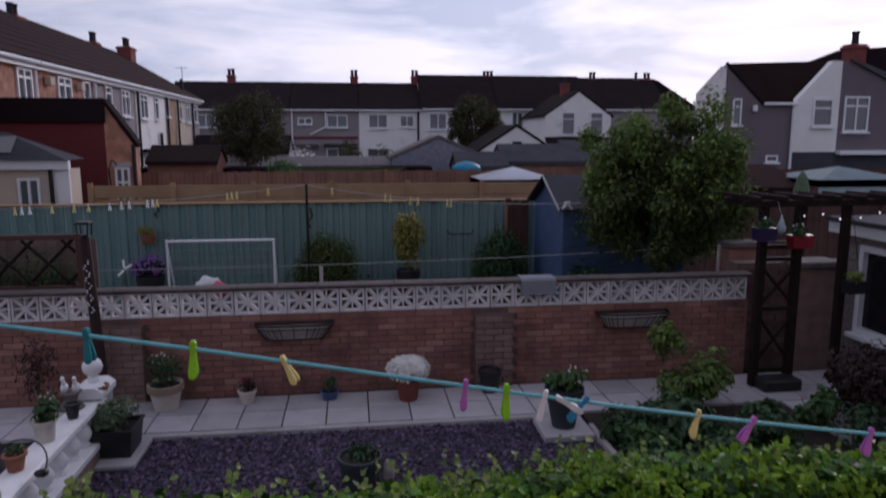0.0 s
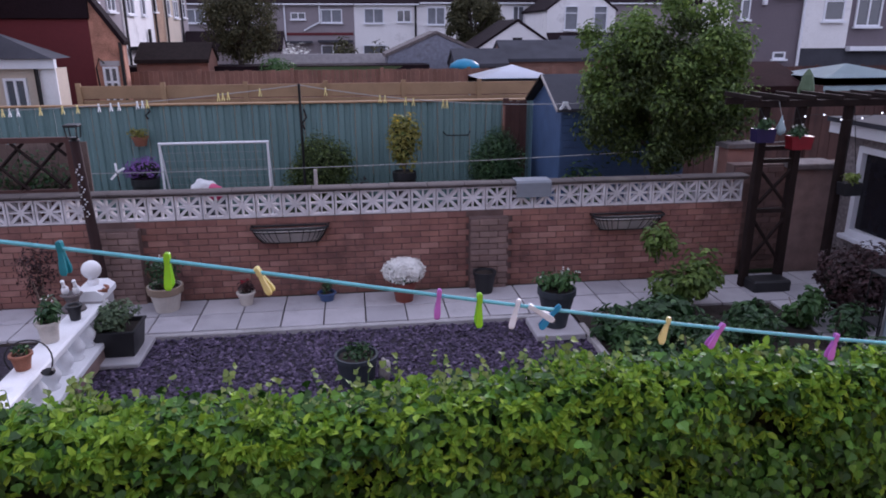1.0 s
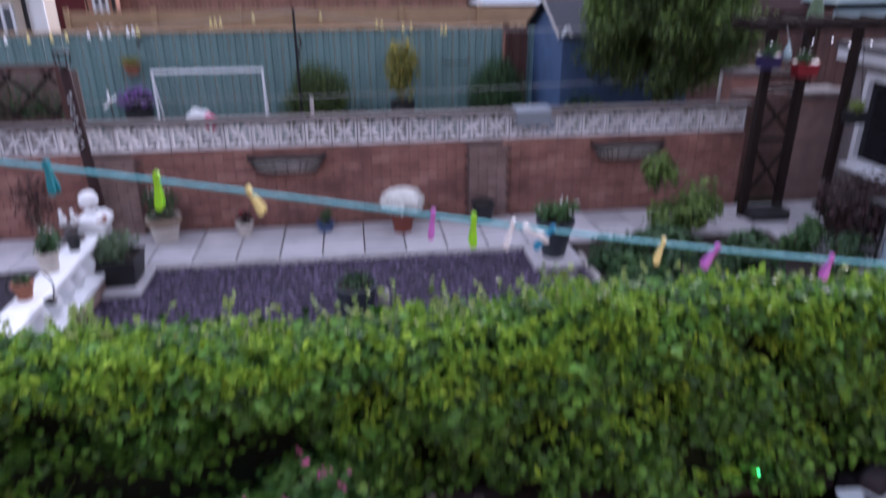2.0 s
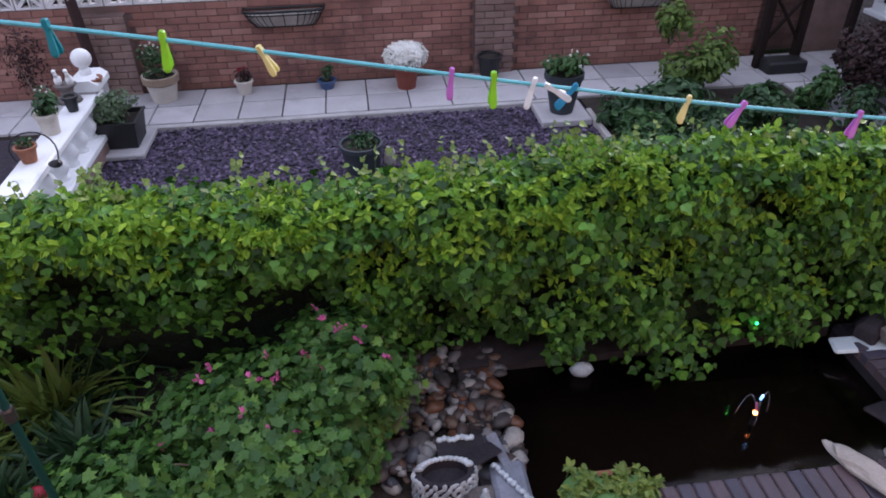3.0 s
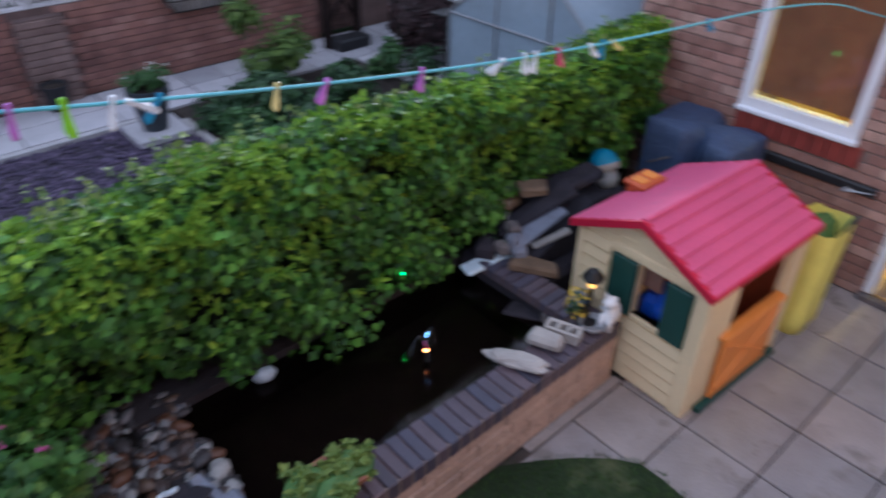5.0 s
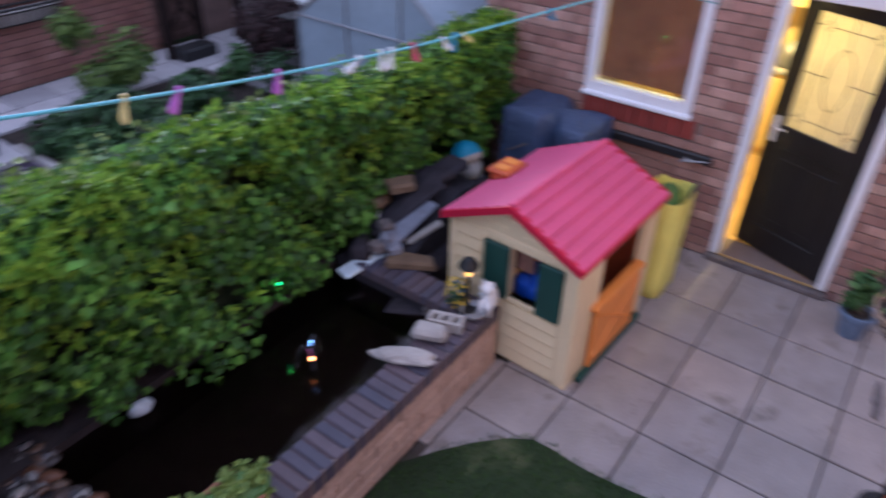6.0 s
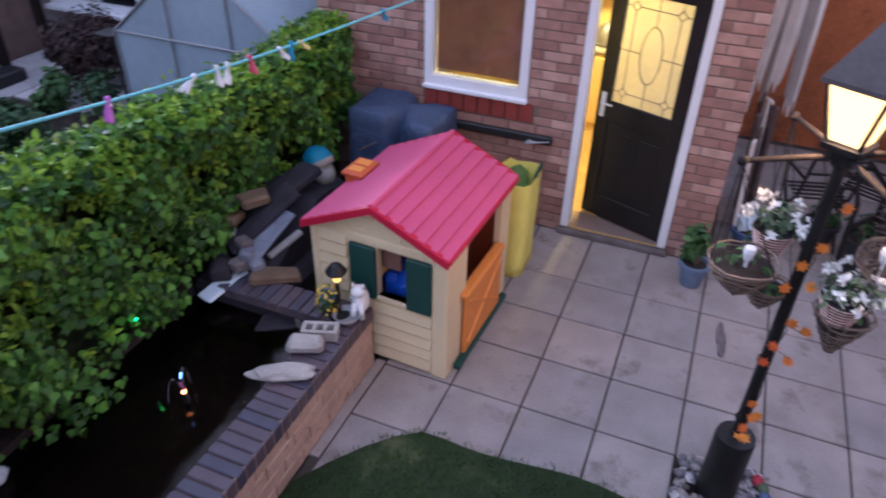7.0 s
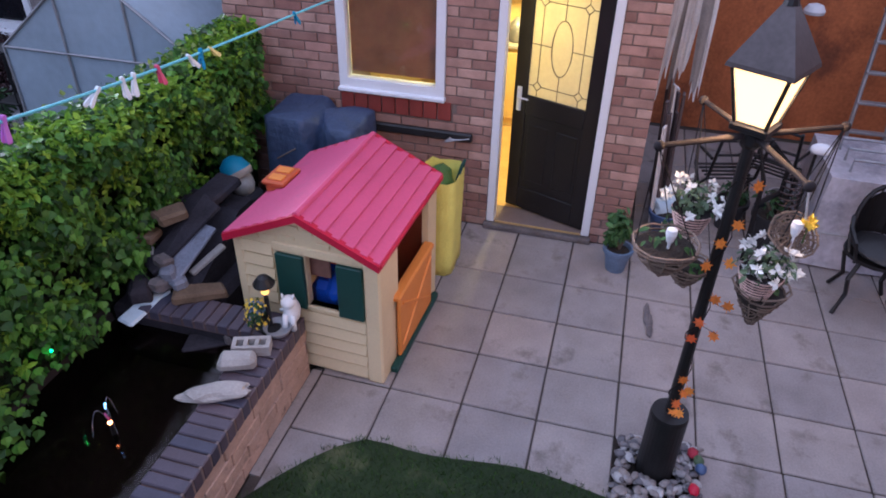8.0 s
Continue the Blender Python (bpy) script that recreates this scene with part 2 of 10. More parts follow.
M = dict(
    earth=mat("earth", (0.055, 0.042, 0.034), 0.95, var=0.5, scale=4, fine=60, bump=0.8, dist=0.02, stain=(0.05, 0.06, 0.025)),
    soil=mat("soil", (0.030, 0.022, 0.018), 0.95, var=0.5, scale=8, fine=70, bump=1.0, dist=0.02),
    turf=mat("turf", (0.016, 0.030, 0.009), 0.95, var=0.5, scale=1.2, fine=40, bump=0.6, dist=0.02, stain=(0.08, 0.085, 0.04)),
    slab=mat("slab", ((0.285, 0.246, 0.238), (0.325, 0.280, 0.264), (0.255, 0.227, 0.226), (0.305, 0.255, 0.238)), 0.85, var=0.24, scale=3.4, fine=80, bump=0.3, rand=0.10, stain=(0.165, 0.14, 0.125), stain_scale=3.2, stain_at=0.56),
    joint=mat("joint", (0.062, 0.050, 0.044), 0.95, var=0.4, scale=10, fine=90, stain=(0.05, 0.06, 0.03)),
    pale_slab=mat("pale_slab", ((0.36, 0.345, 0.37), (0.44, 0.42, 0.44), (0.40, 0.38, 0.41)), 0.85, var=0.12, scale=4, fine=80, bump=0.25, rand=0.08, stain=(0.33, 0.31, 0.33), stain_scale=3),
    concrete=mat("concrete", (0.40, 0.38, 0.39), 0.9, var=0.2, scale=5, fine=80, bump=0.4, stain=(0.25, 0.24, 0.23)),
    brick_house=mat("brick_house", ((0.30, 0.160, 0.130), (0.375, 0.222, 0.182), (0.245, 0.122, 0.102), (0.43, 0.285, 0.235), (0.335, 0.188, 0.155)), 0.88, var=0.26, scale=9, fine=120, bump=0.5, dist=0.004, rand=0.16),
    brick_house_rest=mat("brick_house_rest", ((0.30, 0.160, 0.130), (0.375, 0.222, 0.182), (0.245, 0.122, 0.102), (0.43, 0.285, 0.235), (0.335, 0.188, 0.155)), 0.88, var=0.26, scale=9, fine=120, bump=0.5, dist=0.004, island=0.16),
    mortar=mat("mortar", (0.20, 0.155, 0.14), 0.95, var=0.2, scale=8, fine=100, bump=0.5),
    brick_wall=mat("brick_wall", ((0.25, 0.115, 0.095), (0.31, 0.15, 0.12), (0.215, 0.10, 0.085), (0.33, 0.175, 0.145)), 0.9, var=0.28, scale=4, fine=110, bump=0.6, dist=0.004, rand=0.08, stain=(0.135, 0.068, 0.062), stain_scale=1.3, stain_at=0.53),
    brick_wall_rest=mat("brick_wall_rest", ((0.25, 0.115, 0.095), (0.31, 0.15, 0.12), (0.215, 0.10, 0.085), (0.33, 0.175, 0.145)), 0.9, var=0.28, scale=4, fine=110, bump=0.6, dist=0.004, island=0.08, stain=(0.135, 0.068, 0.062), stain_scale=1.3, stain_at=0.53),
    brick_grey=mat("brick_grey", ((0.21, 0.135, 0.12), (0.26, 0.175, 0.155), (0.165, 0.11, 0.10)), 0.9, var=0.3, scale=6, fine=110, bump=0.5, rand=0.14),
    # darker copy of brick_grey, with shade put into the colour
    brick_shaded=mat("brick_shaded", ((0.13, 0.078, 0.068), (0.165, 0.10, 0.088), (0.095, 0.058, 0.052)), 0.9, var=0.3, scale=5, fine=110, bump=0.5, island=0.14),
    mortar_dark=mat("mortar_dark", (0.135, 0.088, 0.080), 0.95, var=0.25, scale=6, fine=100, bump=0.5),
    brick_blue=mat("brick_blue", ((0.068, 0.056, 0.078), (0.098, 0.070, 0.086), (0.055, 0.051, 0.078), (0.112, 0.073, 0.08)), 0.55, var=0.2, scale=9, fine=90, bump=0.35, dist=0.004, rand=0.15, spec=0.5),
    render_tan=mat("render_tan", (0.46, 0.315, 0.245), 0.88, var=0.22, scale=6, fine=60, bump=0.7, dist=0.012, rand=0.06, stain=(0.20, 0.135, 0.11), stain_scale=9, stain_at=0.60),
    white_paint=mat("white_paint", (0.76, 0.76, 0.78), 0.6, var=0.08, scale=4, fine=60, bump=0.2, stain=(0.60, 0.60, 0.58), stain_scale=3.5, stain_at=0.62),
    upvc=mat("upvc", (0.74, 0.75, 0.79), 0.35, var=0.05, scale=3, fine=50, bump=0.04),
    block_white=mat("block_white", (0.60, 0.58, 0.60), 0.85, var=0.18, scale=7, fine=90, bump=0.4, rand=0.08, stain=(0.38, 0.36, 0.36), stain_scale=4),
    coping=mat("coping", (0.085, 0.070, 0.068), 0.9, var=0.25, scale=5, fine=80, bump=0.5, stain=(0.12, 0.11, 0.09)),
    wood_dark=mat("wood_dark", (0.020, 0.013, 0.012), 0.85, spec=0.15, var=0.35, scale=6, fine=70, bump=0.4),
    wood_new=mat("wood_new", ((0.31, 0.19, 0.105), (0.36, 0.225, 0.125), (0.27, 0.165, 0.095)), 0.8, var=0.2, scale=3, fine=50, bump=0.4, rand=0.1),
    wood_grey=mat("wood_grey", ((0.34, 0.31, 0.30), (0.42, 0.39, 0.38), (0.28, 0.25, 0.25)), 0.85, var=0.25, scale=5, fine=70, bump=0.4, rand=0.1),
    wood_red=mat("wood_red", ((0.20, 0.10, 0.075), (0.24, 0.12, 0.09), (0.16, 0.085, 0.065)), 0.85, var=0.25, scale=2, fine=40, bump=0.4, rand=0.15),
    fence_green=mat("fence_green", (0.135, 0.225, 0.225), 0.55, var=0.12, scale=0.8, fine=30, bump=0.1, stain=(0.10, 0.19, 0.185)),
    shed_blue=mat("shed_blue", (0.055, 0.10, 0.20), 0.7, var=0.2, scale=3, fine=40, bump=0.3),
    roof_dark=mat("roof_dark", (0.017, 0.0105, 0.013), 0.95, spec=0.1, var=0.3, scale=0.8, fine=14, bump=0.6, dist=0.03),
    roof_brown=mat("roof_brown", (0.027, 0.0125, 0.0125), 0.95, spec=0.1, var=0.3, scale=0.8, fine=14, bump=0.6, dist=0.03),
    roof_felt=mat("roof_felt", (0.062, 0.063, 0.075), 0.95, spec=0.15, var=0.2, scale=1.5, fine=30, bump=0.4),
    chimney_brick=mat("chimney_brick", (0.19, 0.052, 0.046), 0.9, var=0.3, scale=3, fine=20, bump=0.4, dist=0.02),
    far_brick=mat("far_brick", (0.40, 0.195, 0.135), 0.9, var=0.55, scale=3.5, fine=30, bump=0.4, dist=0.02),
    far_red=mat("far_red", (0.125, 0.024, 0.028), 0.9, var=0.12, scale=0.8, fine=10, bump=0.3, dist=0.02),
    render_grey=mat("render_grey", (0.27, 0.235, 0.25), 0.9, var=0.1, scale=0.8, fine=16, bump=0.4, dist=0.02),
    render_white=mat("render_white", (0.78, 0.76, 0.76), 0.85, var=0.08, scale=0.8, fine=16, bump=0.2, dist=0.02, stain=(0.55, 0.53, 0.53), stain_scale=0.8),
    brick_tan=mat("brick_tan", (0.33, 0.21, 0.14), 0.9, var=0.3, scale=2, fine=14, bump=0.4, dist=0.02),
    render_slate=mat("render_slate", (0.155, 0.128, 0.145), 0.9, var=0.1, scale=0.8, fine=16, bump=0.4, dist=0.02),
    render_cream=mat("render_cream", (0.52, 0.44, 0.36), 0.85, var=0.1, scale=0.8, fine=16, bump=0.3, dist=0.02),
    far_glass=mat("far_glass", (0.10, 0.105, 0.12), 0.08, var=0.1, scale=1, fine=8, bump=0.02, spec=0.8),
    dark_glass=mat("dark_glass", (0.012, 0.012, 0.016), 0.15, var=0.2, scale=1, fine=8, bump=0.02, spec=0.3),
    curtain=mat("curtain", (0.20, 0.21, 0.235), 0.8, var=0.2, scale=2, fine=14),
    pebbledash=mat("pebbledash", (0.23, 0.20, 0.20), 0.95, var=0.55, scale=22, fine=160, bump=1.0, dist=0.012),
    poly=mat("poly", (0.36, 0.44, 0.52), 0.45, var=0.12, scale=1.5, fine=12, bump=0.5, dist=0.02, trans=0.25),
    slate=mat("slate", ((0.064, 0.045, 0.088), (0.108, 0.078, 0.14), (0.042, 0.032, 0.06), (0.16, 0.12, 0.19)), 0.75, var=0.2, scale=5, fine=60, bump=0.2, island=0.2),
    slate_bed=mat("slate_bed", (0.035, 0.027, 0.04), 0.9, var=0.5, scale=20, fine=90, bump=1.0, dist=0.02),
    pebble=mat("pebble", ((0.085, 0.060, 0.055), (0.16, 0.145, 0.15), (0.13, 0.058, 0.034), (0.075, 0.075, 0.09), (0.24, 0.225, 0.225), (0.048, 0.040, 0.042), (0.30, 0.28, 0.27), (0.10, 0.062, 0.045), (0.06, 0.05, 0.05), (0.19, 0.15, 0.13)), 0.45, var=0.3, scale=26, fine=120, bump=0.3, rand=0.15, pick_mode="CONSTANT"),
    pebble_pale=mat("pebble_pale", ((0.20, 0.185, 0.195), (0.30, 0.28, 0.285), (0.13, 0.12, 0.13), (0.24, 0.21, 0.20), (0.36, 0.345, 0.345), (0.17, 0.15, 0.155)), 0.6, var=0.25, scale=26, fine=120, bump=0.3, rand=0.12, pick_mode="CONSTANT"),
    rock=mat("rock", (0.14, 0.12, 0.12), 0.9, var=0.35, scale=7, fine=60, bump=0.8, dist=0.015, stain=(0.14, 0.10, 0.08), stain_scale=4),
    rock_pale=mat("rock_pale", (0.38, 0.35, 0.33), 0.9, var=0.2, scale=8, fine=70, bump=0.6, dist=0.01, stain=(0.38, 0.33, 0.30), stain_scale=6),
    rock_tan=mat("rock_tan", (0.15, 0.10, 0.065), 0.9, var=0.3, scale=8, fine=70, bump=0.6, dist=0.01),
    tray_white=mat("tray_white", (0.50, 0.60, 0.68), 0.35, var=0.12, scale=9, fine=60, bump=0.1),
    shell=mat("shell", (0.50, 0.55, 0.60), 0.5, var=0.25, scale=20, fine=90, bump=0.2, rand=0.15),
    wood_maroon=mat("wood_maroon", ((0.075, 0.035, 0.03), (0.095, 0.045, 0.038), (0.06, 0.03, 0.026)), 0.85, var=0.25, scale=2, fine=40, bump=0.4, rand=0.15),
    wood_maroon_dark=mat("wood_maroon_dark", (0.030, 0.013, 0.013), 0.8, var=0.3, scale=2, fine=40, bump=0.4),
    slate_pale=mat("slate_pale", (0.19, 0.20, 0.25), 0.6, var=0.3, scale=6, fine=60, bump=0.5, dist=0.01, stain=(0.11, 0.10, 0.11), stain_scale=5),
    rock_dark=mat("rock_dark", (0.034, 0.030, 0.037), 0.85, spec=0.15, var=0.4, scale=7, fine=60, bump=0.6, dist=0.01),
    liner=mat("liner", (0.036, 0.029, 0.031), 0.6, spec=0.2, var=0.3, scale=4, fine=20, bump=0.6, dist=0.02),
    ivy_spray=mat("ivy_spray", ((0.135, 0.285, 0.018), (0.22, 0.38, 0.029), (0.085, 0.205, 0.015), (0.30, 0.45, 0.044)), 0.5, var=0.2, scale=6, fine=60, bump=0.15, island=0.25, spec=0.25, trans=0.25),
    ivy=mat("ivy", ((0.031, 0.098, 0.013), (0.066, 0.175, 0.022), (0.013, 0.046, 0.008), (0.102, 0.235, 0.031), (0.041, 0.124, 0.016)), 0.48, var=0.25, scale=3, fine=60, bump=0.15, island=0.45, spec=0.3, trans=0.17),
    # near-black, in place of the shade deep between leaves
    foliage_gap_shade=mat("foliage_gap_shade", (0.009, 0.016, 0.006), 0.9, var=0.5, scale=10, fine=60, bump=1.0, dist=0.03),
    leaf_dark=mat("leaf_dark", ((0.028, 0.075, 0.028), (0.045, 0.105, 0.035), (0.02, 0.055, 0.022), (0.06, 0.13, 0.04)), 0.5, var=0.2, scale=6, fine=60, bump=0.15, island=0.25, trans=0.2),
    leaf_mid=mat("leaf_mid", ((0.05, 0.125, 0.035), (0.075, 0.165, 0.045), (0.035, 0.095, 0.03), (0.095, 0.19, 0.055)), 0.5, var=0.2, scale=6, fine=60, bump=0.15, island=0.25, trans=0.25),
    leaf_yellow_green=mat("leaf_yellow_green", ((0.095, 0.165, 0.034), (0.14, 0.225, 0.045), (0.06, 0.115, 0.026), (0.20, 0.285, 0.065)), 0.5, var=0.2, scale=2, fine=30, bump=0.1, island=0.25, trans=0.3),
    wood_taupe=mat("wood_taupe", ((0.15, 0.105, 0.092), (0.18, 0.13, 0.115), (0.115, 0.08, 0.07)), 0.85, var=0.3, scale=3, fine=40, bump=0.4, rand=0.15),
    wood_umber=mat("wood_umber", ((0.095, 0.062, 0.060), (0.125, 0.09, 0.088), (0.06, 0.042, 0.042)), 0.7, var=0.3, scale=5, fine=60, bump=0.4, rand=0.15),
    wood_pale=mat("wood_pale", ((0.80, 0.76, 0.75), (0.85, 0.83, 0.82), (0.68, 0.62, 0.60)), 0.7, var=0.15, scale=6, fine=60, bump=0.3, rand=0.1),
    weave_pink=mat("weave_pink", (0.58, 0.39, 0.34), 0.7, var=0.2, scale=20, fine=90, bump=0.3),
    canvas_teal=mat("canvas_teal", (0.30, 0.40, 0.43), 0.7, var=0.1, scale=2, fine=20, bump=0.2),
    leaf_tree=mat("leaf_tree", ((0.050, 0.080, 0.021), (0.080, 0.122, 0.029), (0.022, 0.040, 0.013), (0.12, 0.17, 0.044)), 0.55, var=0.2, scale=2, fine=30, bump=0.1, island=0.25, trans=0.3),
    leaf_far=mat("leaf_far", ((0.060, 0.060, 0.026), (0.095, 0.088, 0.038), (0.036, 0.040, 0.020)), 0.7, var=0.3, scale=1.0, fine=20, bump=0.1, island=0.25, trans=0.2),
    leaf_ger=mat("leaf_ger", ((0.046, 0.128, 0.022), (0.080, 0.19, 0.032), (0.018, 0.066, 0.014), (0.14, 0.27, 0.048)), 0.55, var=0.2, scale=6, fine=60, bump=0.15, island=0.25, trans=0.2),
    leaf_lily=mat("leaf_lily", ((0.10, 0.17, 0.030), (0.145, 0.21, 0.040), (0.06, 0.115, 0.026)), 0.5, var=0.2, scale=8, fine=60, bump=0.1, island=0.2, trans=0.25),
    leaf_lime=mat("leaf_lime", ((0.16, 0.24, 0.05), (0.24, 0.31, 0.07), (0.10, 0.17, 0.04)), 0.5, var=0.2, scale=8, fine=60, bump=0.1, island=0.2, trans=0.25),
    leaf_yellow=mat("leaf_yellow", ((0.20, 0.20, 0.05), (0.33, 0.29, 0.06), (0.08, 0.12, 0.03)), 0.5, var=0.2, scale=8, fine=60, bump=0.1, island=0.2, trans=0.25),
    leaf_red=mat("leaf_red", ((0.036, 0.016, 0.018), (0.055, 0.023, 0.024), (0.022, 0.012, 0.014)), 0.55, var=0.2, scale=6, fine=50, bump=0.1, island=0.2, trans=0.15),
    leaf_sage=mat("leaf_sage", ((0.10, 0.15, 0.09), (0.14, 0.20, 0.11), (0.07, 0.11, 0.06)), 0.6, var=0.2, scale=8, fine=60, bump=0.1, island=0.2, trans=0.2),
    grass=mat("grass", ((0.019, 0.052, 0.006), (0.034, 0.086, 0.010), (0.060, 0.135, 0.016)), 0.6, var=0.3, scale=2.5, fine=30, bump=0, island=0.2, trans=0.2),
    bark=mat("bark", (0.07, 0.055, 0.045), 0.9, var=0.35, scale=6, fine=40, bump=0.8, dist=0.02),
    twig=mat("twig", ((0.15, 0.105, 0.08), (0.21, 0.155, 0.12), (0.10, 0.07, 0.055)), 0.85, var=0.25, scale=10, fine=80, bump=0.3, island=0.15),
    petal_white=mat("petal_white", (0.80, 0.79, 0.76), 0.6, var=0.1, scale=20, fine=90, bump=0.1, island=0.12, trans=0.2),
    petal_pink=mat("petal_pink", (0.72, 0.16, 0.42), 0.6, var=0.2, scale=20, fine=90, bump=0.1, island=0.2, trans=0.2),
    petal_purple=mat("petal_purple", (0.22, 0.10, 0.34), 0.6, var=0.2, scale=20, fine=90, bump=0.1, island=0.25, trans=0.2),
    petal_red=mat("petal_red", (0.30, 0.02, 0.04), 0.6, var=0.2, scale=20, fine=90, bump=0.1, island=0.2),
    petal_yellow=mat("petal_yellow", (0.72, 0.50, 0.04), 0.6, var=0.15, scale=20, fine=90, bump=0.1, island=0.15),
    maple=mat("maple", ((0.75, 0.20, 0.03), (0.85, 0.33, 0.04), (0.62, 0.10, 0.03)), 0.6, var=0.2, scale=20, fine=80, bump=0.1, rand=0.1, trans=0.3),
    metal_black=mat("metal_black", (0.016, 0.015, 0.016), 0.45, 0.3, var=0.3, scale=6, fine=60, bump=0.2),
    metal_lid=mat("metal_lid", (0.09, 0.075, 0.075), 0.4, 0.6, var=0.25, scale=5, fine=50, bump=0.15),
    rail_wood=mat("rail_wood", (0.030, 0.025, 0.026), 0.85, spec=0.1, var=0.25, scale=10, fine=80, bump=0.3),
    metal_grey=mat("metal_grey", (0.32, 0.32, 0.34), 0.5, 0.5, var=0.2, scale=6, fine=60, bump=0.1),
    terracotta=mat("terracotta", (0.26, 0.105, 0.065), 0.85, var=0.3, scale=8, fine=70, bump=0.3, stain=(0.36, 0.24, 0.19), stain_scale=6),
    pot_cream=mat("pot_cream", (0.56, 0.51, 0.46), 0.8, var=0.15, scale=8, fine=70, bump=0.2),
    pot_russet=mat("pot_russet", (0.20, 0.055, 0.040), 0.7, var=0.2, scale=8, fine=70, bump=0.2),
    pot_brown=mat("pot_brown", (0.27, 0.20, 0.145), 0.7, var=0.2, scale=8, fine=70, bump=0.2),
    pot_black=mat("pot_black", (0.020, 0.020, 0.023), 0.5, var=0.25, scale=6, fine=50, bump=0.15),
    pot_grey=mat("pot_grey", (0.040, 0.048, 0.058), 0.6, var=0.15, scale=6, fine=50, bump=0.1),
    pot_blue=mat("pot_blue", (0.055, 0.10, 0.22), 0.35, var=0.2, scale=8, fine=60, bump=0.15, spec=0.6),
    pot_denim=mat("pot_denim", (0.12, 0.17, 0.26), 0.6, var=0.25, scale=12, fine=70, bump=0.3),
    pot_purple=mat("pot_purple", (0.018, 0.010, 0.055), 0.5, var=0.2, scale=8, fine=60, bump=0.1),
    pot_red=mat("pot_red", (0.19, 0.010, 0.016), 0.45, var=0.15, scale=8, fine=60, bump=0.1),
    plastic_cream=mat("plastic_cream", (0.84, 0.68, 0.42), 0.5, trans=0.15, var=0.07, scale=3, fine=60, bump=0.12, stain=(0.66, 0.52, 0.32), stain_scale=3, stain_at=0.62),
    plastic_pink=mat("plastic_pink", (0.75, 0.125, 0.265), 0.5, trans=0.25, var=0.08, scale=2, fine=50, bump=0.10, stain=(0.66, 0.13, 0.26), stain_scale=2.5),
    plastic_crimson=mat("plastic_crimson", (0.50, 0.012, 0.045), 0.45, var=0.1, scale=3, fine=60, bump=0.08),
    plastic_green=mat("plastic_green", (0.010, 0.055, 0.045), 0.5, var=0.12, scale=4, fine=60, bump=0.08),
    plastic_orange=mat("plastic_orange", (0.72, 0.25, 0.045), 0.5, var=0.08, scale=4, fine=60, bump=0.08),
    plastic_rust=mat("plastic_rust", (0.50, 0.10, 0.035), 0.5, var=0.1, scale=4, fine=60, bump=0.1),
    plastic_blue=mat("plastic_blue", (0.02, 0.09, 0.50), 0.4, var=0.1, scale=4, fine=60, bump=0.05),
    sack_yellow=mat("sack_yellow", (0.82, 0.75, 0.17), 0.55, var=0.1, scale=6, fine=60, bump=0.5, dist=0.02),
    tarp=mat("tarp", (0.050, 0.075, 0.145), 0.55, var=0.25, scale=4, fine=20, bump=0.8, dist=0.03),
    cover=mat("cover", (0.50, 0.47, 0.52), 0.35, var=0.3, scale=5, fine=24, bump=0.9, dist=0.03, trans=0.15, stain=(0.24, 0.23, 0.27), stain_scale=2.5, stain_at=0.50),
    cloth_grey=mat("cloth_grey", (0.20, 0.22, 0.25), 0.9, var=0.12, scale=8, fine=120, bump=0.4),
    canvas_white=mat("canvas_white", (0.72, 0.74, 0.80), 0.7, var=0.06, scale=1, fine=20, bump=0.2),
    rope=mat("rope", (0.13, 0.46, 0.54), 0.6, var=0.15, scale=30, fine=200, bump=0.3),
    wire=mat("wire", (0.36, 0.36, 0.36), 0.5, var=0.1, bump=0),
    peg_teal=mat("peg_teal", (0.02, 0.28, 0.34), 0.4, var=0.1, bump=0.05, trans=0.35),
    peg_lime=mat("peg_lime", (0.33, 0.70, 0.03), 0.4, var=0.1, bump=0.05, trans=0.35),
    peg_yellow=mat("peg_yellow", (0.84, 0.76, 0.36), 0.4, var=0.1, bump=0.05, trans=0.35),
    peg_purple=mat("peg_purple", (0.60, 0.22, 0.64), 0.4, var=0.1, bump=0.05, trans=0.35),
    peg_white=mat("peg_white", (0.86, 0.88, 0.90), 0.4, var=0.1, bump=0.05, trans=0.35),
    peg_blue=mat("peg_blue", (0.03, 0.33, 0.55), 0.4, var=0.1, bump=0.05, trans=0.35),
    peg_pink=mat("peg_pink", (0.75, 0.12, 0.27), 0.4, var=0.1, bump=0.05, trans=0.35),
    door_black=mat("door_black", (0.014, 0.012, 0.012), 0.4, var=0.25, scale=4, fine=50, bump=0.12),
    tile_red=mat("tile_red", (0.24, 0.045, 0.035), 0.6, var=0.2, scale=5, fine=60, bump=0.2, rand=0.1),
    blind=mat("blind", (0.36, 0.15, 0.055), 0.5, var=0.25, scale=6, fine=60, bump=0.2),
    brass=mat("brass", (0.65, 0.45, 0.15), 0.3, 0.9, var=0.1, bump=0),
    kitchen=mat("kitchen", (0.72, 0.53, 0.19), 0.6, var=0.1, scale=3, fine=30, bump=0.05),
    kitchen_floor=mat("kitchen_floor", (0.42, 0.27, 0.10), 0.4, var=0.2, scale=5, fine=40, bump=0.1),
    door_glass=mat("door_glass", (0.70, 0.66, 0.52), 0.35, var=0.08, scale=5, fine=40, bump=0.15, trans=0.6),
    lead=mat("lead", (0.16, 0.15, 0.14), 0.5, 0.6, var=0.1, bump=0),
